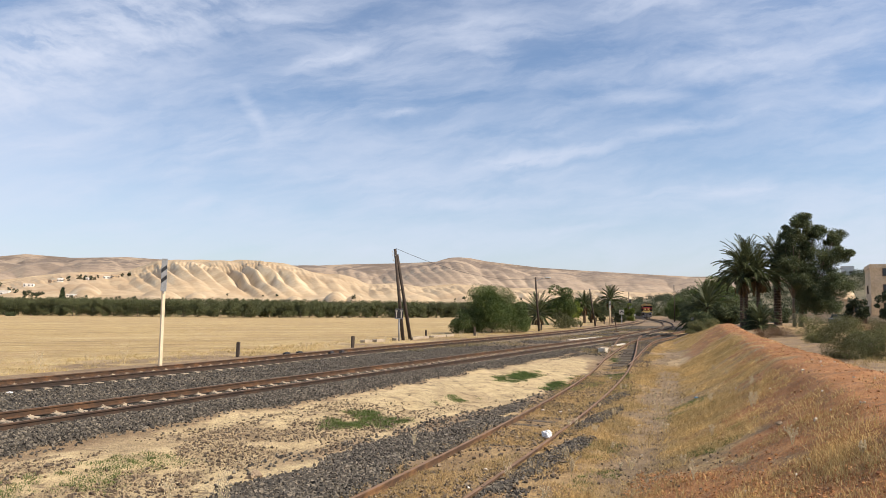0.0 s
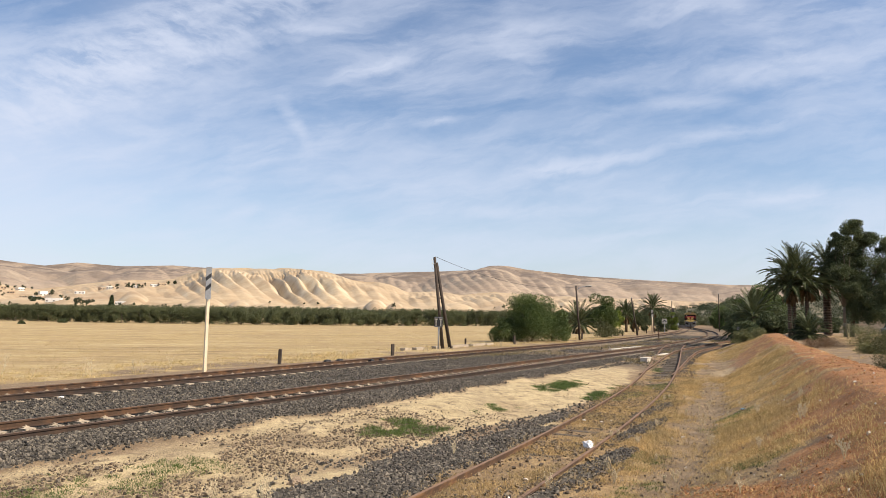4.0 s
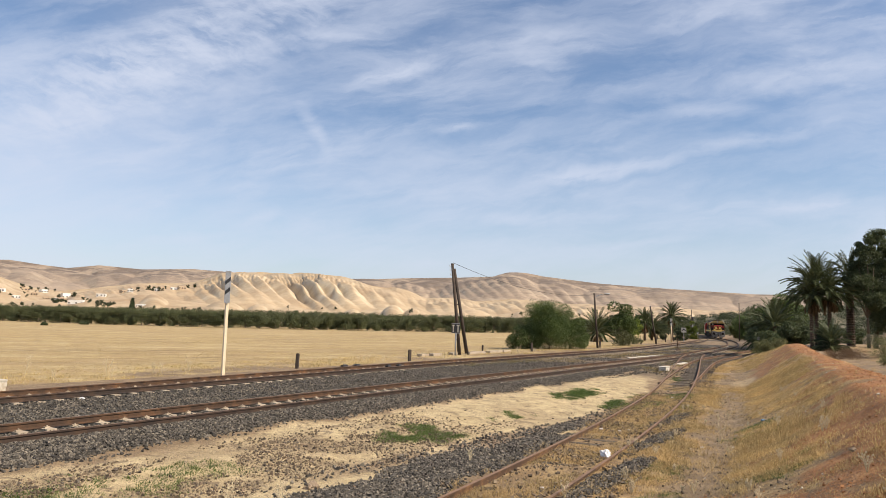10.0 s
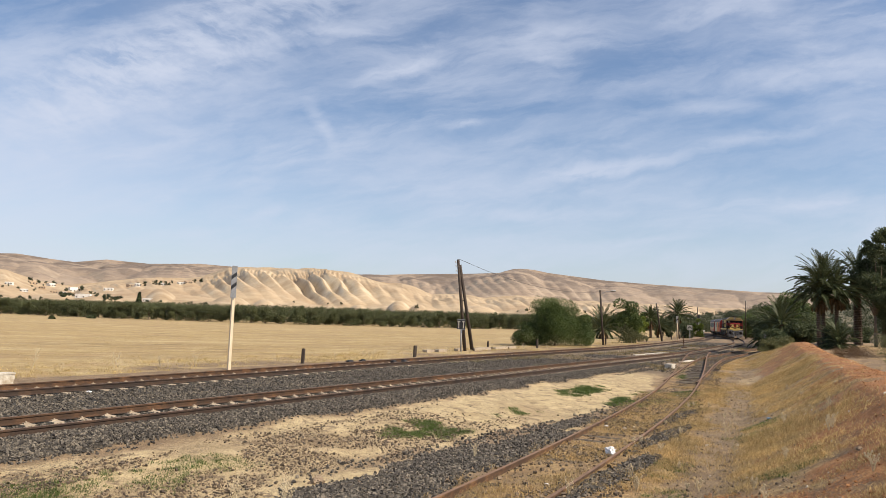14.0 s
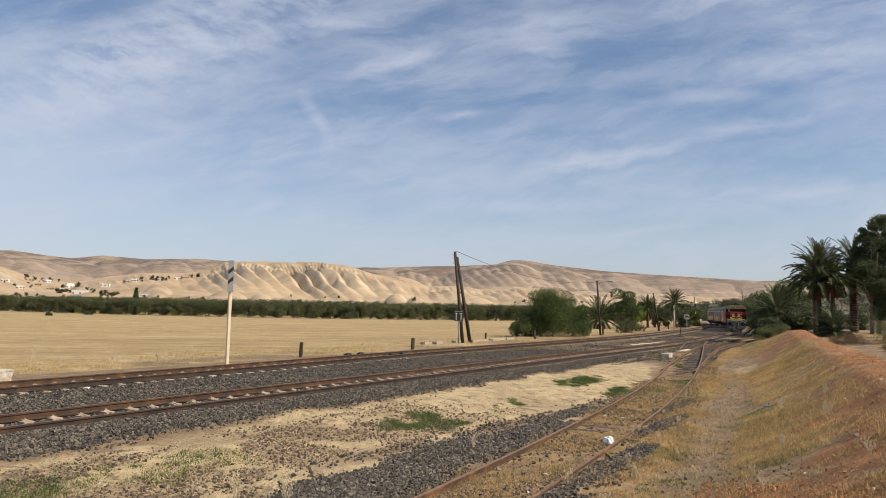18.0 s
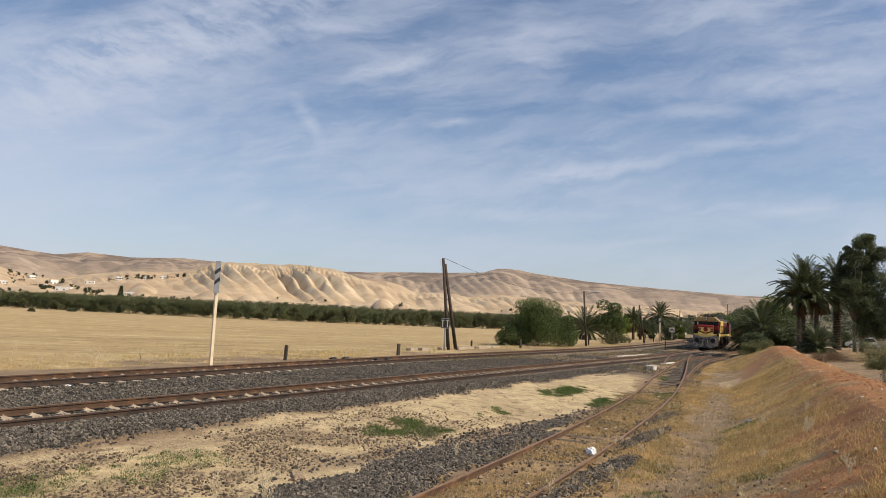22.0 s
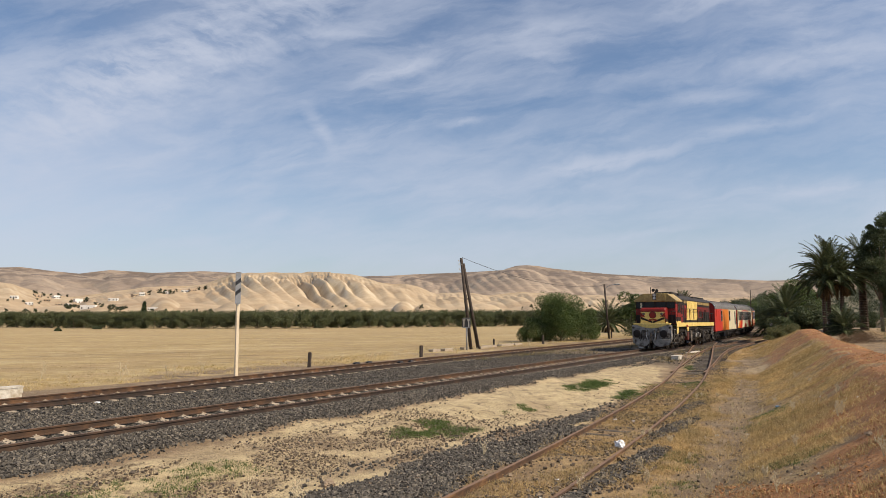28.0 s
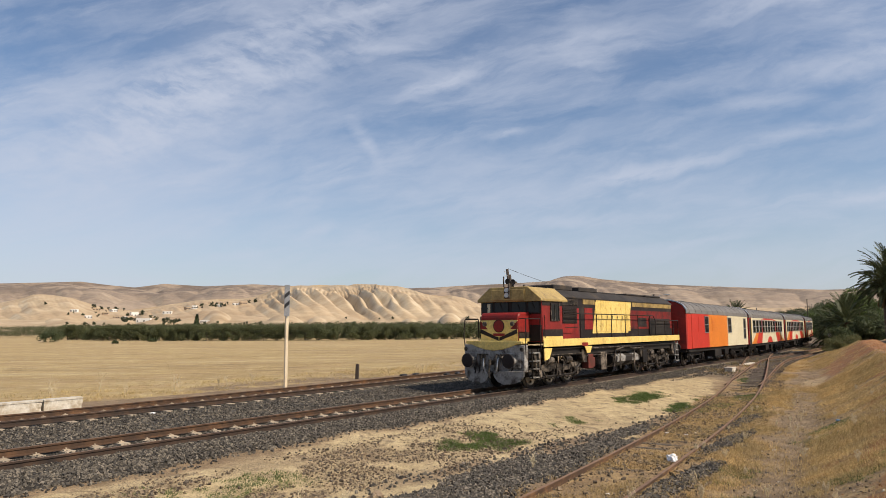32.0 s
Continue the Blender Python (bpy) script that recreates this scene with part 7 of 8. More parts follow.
    hd = part("hood", Mesher().prism([(-W, 1.75), (W, 1.75), (W, 3.52), (0.72, 3.80), (-0.72, 3.80), (-W, 3.52)], 1, -H1_, -H0_), P["black"], lo, "long engine hood in red, black and yellow", bevel=0.02)
    part("hood_roof", Mesher().prism([(-W - 0.03, 3.50), (-0.72, 3.80), (0.72, 3.80), (W + 0.03, 3.50), (W + 0.03, 3.55), (0.72, 3.86), (-0.72, 3.86), (-W - 0.03, 3.55)], 1, -H1_ - 0.03, -H0_ - 0.02), P["roof"], hd)
    for d, ln, w, h in ((4.6, 1.7, 1.3, 0.22), (7.0, 1.9, 1.35, 0.20), (9.3, 2.2, 1.1, 0.08), (12.4, 2.2, 1.5, 0.10), (15.0, 2.2, 1.5, 0.10)):
        part("roof_hatch", Mesher().box((0, -d, 3.86 + h / 2), (w, ln, h)), P["roof"], hd, bevel=0.03)
    part("exhaust_stack", Mesher().box((0, -8.2, 4.0), (0.5, 0.9, 0.26)), P["roof"], hd, bevel=0.03)
    for sx in (-1, 1):
        x = sx * W
        part("vent_panel", side_box(Mesher(), x, 3.15, 5.0, 1.78, 3.10), P["red"], hd)
        lv = part("louvre", side_box(Mesher(), x, 3.45, 4.75, 2.45, 3.1, 0.03), P["black"], hd)
        for i in range(9):
            part("slat", Mesher().box((x + sx * 0.03, -4.1, 2.50 + i * 0.07), (0.03, 1.26, 0.022), m=Matrix.Rotation(0.4 * sx, 3, "Y")), P["under"], lv)
        lv = part("upper_grille", side_box(Mesher(), x, 3.2, 4.9, 3.2, 3.46, 0.02), P["dust"], hd)
        for i in range(5):
            part("slat", Mesher().box((x + sx * 0.02, -4.05, 3.22 + i * 0.052), (0.02, 1.68, 0.02)), P["under"], lv)
        part("red_panel", side_box(Mesher(), x, 5.55, 6.35, 2.2, 3.12), P["red"], hd)
        b = Mesher()
        b.prism([(-6.30, 2.02), (-10.35, 2.02), (-10.85, 3.50), (-6.75, 3.50)], 0, x - 0.012, x + 0.012)
        yp = part("yellow_panel", b, P["yellow"], hd, "yellow slanted panel of engine room doors")
        for i in range(7):
            y0 = 6.62 + i * 0.58
            part("door", Mesher().box((x + sx * 0.016, -(y0 + 0.27), 2.75), (0.02, 0.50, 1.30)), P["yellow"], yp, bevel=0.008)
            part("door_latch", Mesher().box((x + sx * 0.035, -(y0 + 0.08), 2.75), (0.03, 0.03, 0.14)), P["under"], yp)
            part("door_hinge", Mesher().box((x + sx * 0.03, -(y0 + 0.5), 2.35), (0.025, 0.03, 0.1)).box((x + sx * 0.03, -(y0 + 0.5), 3.15), (0.025, 0.03, 0.1)), P["yellow"], yp)
        b = Mesher()
        b.prism([(-10.42, 2.2), (-16.6, 2.2), (-16.6, 3.10), (-10.72, 3.10)], 0, x - 0.010, x + 0.010)
        part("red_panel", b, P["sooty_red"], hd)
        part("eave_band", side_box(Mesher(), x, 10.95, 16.6, 3.28, 3.50), P["sooty_yellow"], hd)
        part("eave_band", side_box(Mesher(), x, 5.4, 6.6, 3.28, 3.50), P["sooty_yellow"], hd)
        rd = part("radiator_grille", side_box(Mesher(), x, 13.1, 16.2, 1.9, 2.72, 0.05), P["under"], hd)
        for i in range(10):
            part("slat", Mesher().box((x + sx * 0.05, -14.65, 1.96 + i * 0.078), (0.02, 3.0, 0.02)), P["roof"], rd)
        part("rear_vent", side_box(Mesher(), x, 11.6, 12.8, 2.3, 2.75, 0.02), P["black"], hd)
        # handrail along the walkway
        rl = part("handrail", Mesher().path([(sx * 1.4, -3.15, 2.86), (sx * 1.4, -13.1, 2.86), (sx * 1.4, -13.35, 2.62), (sx * 1.4, -16.9, 2.62)], 0.022, 6), P["black"], lo)
        part("mid_rail", Mesher().path([(sx * 1.4, -3.2, 2.28), (sx * 1.4, -4.3, 2.28)], 0.016, 5), P["black"], rl)
        for d in (4.6, 6.2, 7.8, 9.4, 11.0, 12.6, 13.4, 14.8, 16.1, 16.9):
            part("handrail_post", Mesher().tube((sx * 1.4, -d, 1.6), (sx * 1.4, -d, 2.86 if d < 13.2 else 2.62), 0.022, n=6), P["black"], rl)
        # front corner rails and steps
        part("corner_rail", Mesher().path([(sx * 1.33, -0.1, 1.3), (sx * 1.38, -0.05, 2.0), (sx * 1.36, -0.1, 2.62), (sx * 1.1, -0.1, 2.64), (sx * 0.98, -0.42, 2.64)], 0.02, 6).path([(sx * 1.36, -0.1, 2.62), (sx * 1.4, -1.1, 2.62), (sx * 1.4, -1.15, 1.5)], 0.02, 6), P["black"], lo)
        st = part("step_ladder", Mesher().box((sx * 1.38, -0.5, 0.95), (0.04, 0.04, 1.1)).box((sx * 1.38, -0.95, 0.95), (0.04, 0.04, 1.1)), P["under"], lo)
        for z in (0.45, 0.75, 1.05, 1.35):
            part("step", Mesher().box((sx * 1.34, -0.72, z), (0.2, 0.46, 0.035)), P["grey"], st)
        st = part("step_ladder", Mesher().box((sx * 1.38, -16.3, 0.95), (0.04, 0.04, 1.1)).box((sx * 1.38, -16.75, 0.95), (0.04, 0.04, 1.1)), P["grey"], lo)
        for z in (0.45, 0.75, 1.05, 1.35):
            part("step", Mesher().box((sx * 1.34, -16.5, z), (0.2, 0.46, 0.035)), P["grey"], st)
        # tank, boxes and pipes under the frame
        part("cabinet", Mesher().box((sx * 1.22, -6.95, 0.82), (0.3, 0.65, 0.78)), P["dust"], lo, bevel=0.02)
        part("red_box", Mesher().box((sx * 1.2, -5.6, 0.85), (0.34, 0.5, 0.6)).box((sx * 1.2, -5.95, 0.8), (0.3, 0.2, 0.4)), P["box_red"], lo, bevel=0.02)
        part("air_pipe", Mesher().path([(sx * 1.36, -5.0, 1.4), (sx * 1.36, -9.9, 1.4), (sx * 1.36, -10.2, 1.28), (sx * 1.36, -11.8, 1.28)], 0.035, 7), P["dust"], lo)
        part("filler_pipe", Mesher().path([(sx * 1.37, -8.0, 0.5), (sx * 1.39, -8.15, 1.25), (sx * 1.39, -9.1, 1.36)], 0.04, 7), P["dust"], lo)
        for d in (8.9, 10.6):
            part("tank_strap", Mesher().box((sx * 1.31, -d, 0.8), (0.03, 0.1, 0.8)), P["dust"], lo)
        for d in (0.98, 5.05, 11.55, 16.15):
            part("sand_box", Mesher().prism([(-d - 0.24, 1.36), (-d + 0.24, 1.36), (-d + 0.24, 1.0), (-d + 0.06, 0.82), (-d - 0.24, 0.82)], 0, sx * 1.20 - 0.14, sx * 1.20 + 0.14), P["dust"], lo, bevel=0.02)
        part("conduit", Mesher().path([(sx * 1.33, -1.4, 1.46), (sx * 1.33, -7.6, 1.46), (sx * 1.34, -7.8, 1.38), (sx * 1.34, -16.6, 1.38)], 0.03, 6), P["under"], lo)
        part("conduit", Mesher().path([(sx * 1.29, -1.9, 1.22), (sx * 1.30, -4.9, 1.22), (sx * 1.34, -5.2, 1.10), (sx * 1.34, -7.9, 1.10)], 0.024, 6), P["dust"], lo)
        for d in (1.9, 3.4, 3.9, 12.8, 14.3, 14.9):
            part("hanger", Mesher().box((sx * 1.17, -d, 1.06), (0.07, 0.10, 0.5)).tube((sx * 1.22, -d - 0.12, 0.92), (sx * 1.22, -d + 0.18, 1.16), 0.035, n=6), P["dust"], lo)
        for d in (2.15, 3.65, 13.05, 14.55):
            part("brake_shoe", Mesher().box((sx * 0.86, -d, 0.5), (0.12, 0.14, 0.44)).box((sx * 1.14, -d, 0.34), (0.06, 0.5, 0.06)), P["under"], lo, bevel=0.01)
        part("equaliser", Mesher().path([(sx * 1.20, -0.95, 0.78), (sx * 1.20, -1.6, 0.40), (sx * 1.20, -2.6, 0.40), (sx * 1.20, -3.2, 0.40), (sx * 1.20, -4.2, 0.40), (sx * 1.20, -4.85, 0.78)], 0.05, 6), P["under"], lo)
        part("equaliser", Mesher().path([(sx * 1.20, -11.85, 0.78), (sx * 1.20, -12.5, 0.40), (sx * 1.20, -15.1, 0.40), (sx * 1.20, -15.75, 0.78)], 0.05, 6), P["under"], lo)
        part("battery_box", Mesher().box((sx * 1.18, -11.9, 0.85), (0.4, 0.6, 0.6)), P["under"], lo, bevel=0.02)
    prof = [(1.3 * math.cos(a) if abs(math.cos(a)) < 0.9 else math.copysign(1.28, math.cos(a)), 0.82 + 0.45 * math.sin(a)) for a in [i * math.pi / 12 for i in range(24)]]
    part("fuel_tank", Mesher().prism(prof, 1, -11.4, -8.1), P["under"], lo, "oily rounded fuel tank", bevel=0.02)
    # pale highlights of the rounded tank, put on as grey bands
    part("tank_stain", Mesher().prism([(p[0] * 1.008, 0.82 + (p[1] - 0.82) * 1.008) for p in prof], 1, -9.6, -8.6).prism([(p[0] * 1.008, 0.82 + (p[1] - 0.82) * 1.008) for p in prof], 1, -11.2, -10.4), P["grey"], lo)
    part("rear_beam", Mesher().box((0, -16.95, 1.05), (2.6, 0.2, 0.7)), P["grey"], lo, bevel=0.02)
    buffers(lo, -17.05, -1)
    for d, ax in ((2.9, (1.35, 2.9, 4.45)), (13.8, (12.25, 13.8, 15.35))):
        bogie(lo, d, ax, 0.5, 2.25, True)
    sets = [wheelset(lo, d, 0.5) for d in (1.35, 2.9, 4.45, 12.25, 13.8, 15.35)]
    return lo, sets


ROOF = [(-1.40, 3.02), (-1.36, 3.25), (-1.18, 3.50), (-0.85, 3.68), (-0.45, 3.78), (0, 3.81), (0.45, 3.78), (0.85, 3.68), (1.18, 3.50), (1.36, 3.25), (1.40, 3.02)]


def coach(length, label, scheme):
    """A coach whose front end is at local y = 0. scheme: van or saloon."""
    c = thing("railway_coach", Matrix(), label, "railway coach", "coaches")
    body = part("body", Mesher().prism([(-1.40, 1.0), (1.40, 1.0)] + ROOF[::-1], 1, -length + 0.25, -0.25), P["c_end"], c, bevel=0.02)
    rf = part("roof", Mesher().prism(ROOF + [(x * 1.015, z + 0.03) for x, z in ROOF[::-1]], 1, -length + 0.22, -0.22), P["c_roof"], c, "grey ribbed coach roof", smooth=False)
    for i in range(int(length / 1.3)):
        part("roof_seam", Mesher().prism([(x * 1.012, z + 0.02) for x, z in ROOF] + [(x * 1.022, z + 0.045) for x, z in ROOF[::-1]], 1, -0.9 - i * 1.3 - 0.04, -0.9 - i * 1.3), P["c_roof"], rf)
    part("roof_rim", Mesher().prism([(x * 1.02, z + 0.01) for x, z in ROOF] + [(x * 1.04, z + 0.06) for x, z in ROOF[::-1]], 1, -0.42, -0.16), P["silver"], rf)
    for d in ((2.0, 0.9), (4.4, 2.2)):
        part("roof_vent", Mesher().lathe([(0.28, 3.78), (0.26, 3.9), (0.1, 3.94)], (0.1, -d[0], 0), 12), P["c_roof"], rf)
    part("solebar", Mesher().box((0, -length / 2, 0.92), (2.6, length - 0.7, 0.2)), P["under"], c)
    for sx in (-1, 1):
        x = sx * 1.40
        z0, z1 = 1.02, 3.06

        def panel(nm, d0, d1, mat_, zz0=z0, zz1=z1, t=0.014, lab=""):
            return part(nm, side_box(Mesher(), x, d0, d1, zz0, zz1, t), mat_, c, lab)

        def window(d0, d1, zz0=1.95, zz1=2.88):
            w = panel("window", d0, d1, P["glass"], zz0, zz1, 0.03)
            part("window_frame", side_box(side_box(side_box(side_box(side_box(Mesher(), x, d0 - 0.05, d0, zz0 - 0.05, zz1 + 0.05, 0.045), x, d1, d1 + 0.05, zz0 - 0.05, zz1 + 0.05, 0.045), x, d0, d1, zz1, zz1 + 0.05, 0.045), x, d0, d1, zz0 - 0.05, zz0, 0.045), x, d0, d1, (zz0 + zz1) / 2 - 0.02, (zz0 + zz1) / 2 + 0.02, 0.045), P["silver"], w)

        if scheme == "van":
            panel("end_door", 0.45, 1.2, P["c_red"], 1.0, 3.0, 0.006)
            a, b_ = length * 0.31, length * 0.60
            panel("red_panel", 1.3, a, P["c_red"], lab="bright red coach side panel")
            panel("orange_panel", a, b_, P["c_orange"], lab="bright orange coach side panel")
            panel("cream_panel", b_, length - 0.4, P["c_cream"], lab="cream coach side panel")
            window(a - 0.95, a - 0.15)
            window(b_ + 0.12, b_ + 1.0)
            window(length - 1.75, length - 1.1, 1.5, 2.88)
            for d in (2.6, a + 0.7):
                g = panel("side_grille", d, d + 0.9, P["c_red"] if d < a else P["c_orange"], 1.98, 2.9, 0.02)
                for i in range(8):
                    part("slat", side_box(Mesher(), x, d + 0.05, d + 0.85, 2.03 + i * 0.108, 2.09 + i * 0.108, 0.034), P["c_red"] if d < a else P["c_orange"], g)
        else:
            panel("end_door", 0.35, 1.1, P["under"], 1.0, 2.95, 0.006)
            panel("yellow_post", 1.1, 1.22, P["yellow"], 1.0, 3.05, 0.03)
            panel("cream_panel", 1.2, length - 0.5, P["c_cream"], lab="cream coach side with red and orange shapes")
            pitch = (length - 3.4) / 11
            # slanted blocks and an arch
            for nm, mt, pts in (("orange_shape", P["c_orange"], [(0.06, 1.03), (0.16, 1.03), (0.24, 2.0), (0.19, 2.0)]), ("red_shape", P["c_red"], [(0.16, 1.03), (0.30, 1.03), (0.36, 2.95), (0.30, 2.95), (0.24, 2.0)]),
                                ("red_shape", P["c_red"], [(0.74, 1.03), (0.86, 1.03), (0.70, 2.95), (0.64, 2.95)]), ("orange_shape", P["c_orange"], [(0.86, 1.03), (0.96, 1.03), (0.80, 2.0), (0.76, 2.0)])):
                part(nm, Mesher().prism([(-k * length, z) for k, z in pts], 0, x - 0.02, x + 0.02), mt, c)
            arc = [(-(0.52 + 0.065 * math.cos(i * math.pi / 12)) * length, 1.03 + 0.5 * math.sin(i * math.pi / 12)) for i in range(13)]
            part("red_arch", Mesher().prism(arc, 0, x - 0.02, x + 0.02), P["c_red"], c)
            part("red_band", side_box(Mesher(), x, 0.36 * length, 0.64 * length, 2.93, 3.04, 0.022), P["c_red"], c)
            for i in range(11):
                d = 1.75 + i * pitch
                window(d + 0.1, d + pitch - 0.32, 1.92, 2.84)
        part("foot_step", Mesher().box((sx * 1.3, -0.8, 0.62), (0.3, 0.6, 0.04)).box((sx * 1.3, -0.8, 0.9), (0.22, 0.6, 0.04)).box((sx * 1.3, -length + 0.8, 0.62), (0.3, 0.6, 0.04)), P["under"], c)
        part("equipment_box", Mesher().box((sx * 1.05, -length * 0.45, 0.62), (0.6, 1.6, 0.45)), P["under"], c, bevel=0.02)
        part("equipment_box", Mesher().box((sx * 1.05, -length * 0.6, 0.66), (0.5, 0.9, 0.36)), P["under"], c, bevel=0.02)
    part("gangway", Mesher().box((0, -0.12, 2.1), (1.1, 0.26, 2.1)).box((0, -length + 0.12, 2.1), (1.1, 0.26, 2.1)), P["under"], c)
    buffers(c, -0.25, 1)
    buffers(c, -length + 0.25, -1)
    d1, d2 = 2.9, length - 2.9
    for d in (d1, d2):
        bogie(c, d, (d - 1.2, d + 1.2), 0.46, 1.75, False)
    sets = [wheelset(c, d + k, 0.46) for d in (d1, d2) for k in (-1.2, 1.2)]
    return c, sets, d1, d2


loco, loco_sets = locomotive()
VEHICLES = [(loco, loco_sets, 0.5, 2.9, 13.8, 0.0)]
start = 17.9
for length, scheme, lab in ((16.2, "van", "luggage coach in red, orange and cream"), (19.6, "saloon", "cream passenger coach with red and orange shapes"), (19.6, "saloon", "cream passenger coach with red and orange shapes"), (19.6, "saloon", "cream passenger coach with red and orange shapes")):
    c_, sets_, a_, b_ = coach(length, lab, scheme)
    VEHICLES.append((c_, sets_, 0.46, a_, b_, start))
    start += length + 0.15

# place of the front beam along the line, second by second
RUN_T = [0, 1, 2, 3, 4, 5, 6, 8, 10, 12, 13.5, 16, 18, 20, 21, 22, 23, 24, 27, 28, 29, 30, 31, 32]
RUN_S = [198.0, 197.7, 197.1, 196.2, 194.6, 192.2, 189.2, 179.6, 167.6, 154.8, 145.1, 128.6, 115.6, 102.6, 96.0, 89.2, 82.0, 75.0, 55.9, 49.4, 42.9, 36.4, 29.7, 22.95]


def run_s(t):
    """Smooth place on the line at t seconds."""
    m = np.gradient(np.array(RUN_S), np.array(RUN_T))
    i = int(np.clip(np.searchsorted(RUN_T, t, side="right") - 1, 0, len(RUN_T) - 2))
    h = RUN_T[i + 1] - RUN_T[i]
    k = (t - RUN_T[i]) / h
    return ((1 + 2 * k) * (1 - k) ** 2 * RUN_S[i] + k * (1 - k) ** 2 * h * m[i] + k * k * (3 - 2 * k) * RUN_S[i + 1] + k * k * (k - 1) * h * m[i + 1])


def vehicle_pose(s, d1, d2):
    """Pose of a vehicle whose front is at s and whose bogies sit d1 and d2 behind it."""
    (x1, y1, _), (x2, y2, _) = line_at(s + d1), line_at(s + d2)
    z1, z2 = float(dip(s + d1)), float(dip(s + d2))
    f = Vector((x1 - x2, y1 - y2, z1 - z2)).normalized()
    p = Vector((x1, y1, z1)) + f * d1
    return pose(p.x, p.y, p.z, math.degrees(math.asin(f.z)), 0, math.degrees(math.atan2(-f.x, f.y)))


def motions():
    times = [i * 0.5 for i in range(65)]
    turn_times = [i / 10 for i in range(321)]
    for ob, sets, r, d1, d2, back_ in VEHICLES:
        walk(ob, [(t, vehicle_pose(run_s(t) + back_, d1, d2)) for t in times])
        for ws in sets:
            loc = ws.matrix_basis.translation.copy()
            walk(ws, [(t, pose(*loc, -math.degrees((RUN_S[0] - run_s(t)) / r), 0, 0)) for t in turn_times])
    walk(white_car, [(t, road_pose(a)) for t, a in ((0, 44), (24, 39), (27, 35.2), (29, 31.7), (30.4, 29.2), (31.2, 27.8), (32, 26.5))])
    walk(pale_car, [(t, road_pose(a)) for t, a in ((0, 46), (14, 40), (20, 33), (24, 28.95), (24.5, 28.6), (27, 26.8), (32, 24.5))])

# ---------------------------------------------------------------- loose stones, clods and grass
def scatter_boxes(name, u, v, size, material, label, category, rng, lift=0.0, flat=0.75, sink=0.3):
    """Many small angular lumps lying on the ground, one joined mesh."""
    n = len(u)
    x, y = to_xy(u, v)
    z = ground_z(u, v)
    corners = np.array([[a, b, c] for a in (-1, 1) for b in (-1, 1) for c in (-1, 1)], dtype=float)
    V = corners[None] * (1 + rng.uniform(-0.42, 0.25, (n, 8, 3)))
    V *= (size[:, None] * rng.uniform(0.6, 1.25, (n, 3)) * np.array([1, 1, flat]))[:, None, :]
    q = rng.normal(size=(n, 4)) * np.array([1.0, 0.35, 0.35, 1.0])
    q /= np.linalg.norm(q, axis=1)[:, None]
    w, i, j, k = q.T
    R = np.stack([np.stack([1 - 2 * (j * j + k * k), 2 * (i * j - k * w), 2 * (i * k + j * w)], -1), np.stack([2 * (i * j + k * w), 1 - 2 * (i * i + k * k), 2 * (j * k - i * w)], -1),
                  np.stack([2 * (i * k - j * w), 2 * (j * k + i * w), 1 - 2 * (i * i + j * j)], -1)], 1)
    V = np.einsum("nab,nkb->nka", R, V) + np.stack([x, y, z + lift + size * (flat - sink)], -1)[:, None, :]
    F = np.array([(0, 1, 3, 2), (4, 6, 7, 5), (0, 4, 5, 1), (2, 3, 7, 6), (0, 2, 6, 4), (1, 5, 7, 3)])
    F = (F[None] + 8 * np.arange(n)[:, None, None]).reshape(-1, 4)
    me = array_mesh(name, V.reshape(-1, 3), F)
    me.materials.append(material)
    return tagged(new(name, me), label, category, kind="stuff")


def island_stone(name, cols, rough=0.9):
    m, nt, bs = nodes_of(name)
    geo = nt.nodes.new("ShaderNodeNewGeometry")
    col = ramp(nt, geo.outputs["Random Per Island"], [(i / (len(cols) - 1), c) for i, c in enumerate(cols)])
    fine = noise_node(nt, geo.outputs["Position"], 40.0, 3)
    col = mixc(nt, 1.0, col, ramp(nt, fine, [(0.3, (0.75, 0.75, 0.75)), (0.7, (1.2, 1.2, 1.2))]), "MULTIPLY")
    nt.links.new(col, bs.inputs["Base Color"])
    bs.inputs["Roughness"].default_value = rough
    bump(nt, bs, fine, 0.3, 0.01)
    return m


M["ballast"] = island_stone("loose_ballast", [(0.026, 0.022, 0.018), (0.060, 0.052, 0.042), (0.105, 0.091, 0.072), (0.20, 0.17, 0.13)])
M["clod"] = island_stone("dry_clods", [(0.055, 0.040, 0.028), (0.13, 0.094, 0.06), (0.24, 0.175, 0.11), (0.09, 0.078, 0.062)])
M["red_clod"] = island_stone("red_earth_clods", [(0.20, 0.08, 0.03), (0.32, 0.14, 0.05), (0.44, 0.21, 0.085), (0.40, 0.22, 0.11)])
M["pale_stone"] = island_stone("pale_stones", [(0.40, 0.34, 0.26), (0.55, 0.49, 0.41), (0.62, 0.58, 0.50)])
rs = np.random.default_rng(99)


def pick(n, box, weight, power=1.0):
    """n places in a box of the plan, denser near the camera, kept by a weight."""
    (u0, u1), (v0, v1) = box
    out_u, out_v = np.empty(0), np.empty(0)
    while len(out_u) < n:
        u = u0 + (u1 - u0) * rs.random(n * 2) ** power
        v = rs.uniform(v0, v1, n * 2)
        keep = rs.random(n * 2) < np.clip(weight(u, v), 0, 1)
        out_u, out_v = np.concatenate([out_u, u[keep]]), np.concatenate([out_v, v[keep]])
    return out_u[:n], out_v[:n]


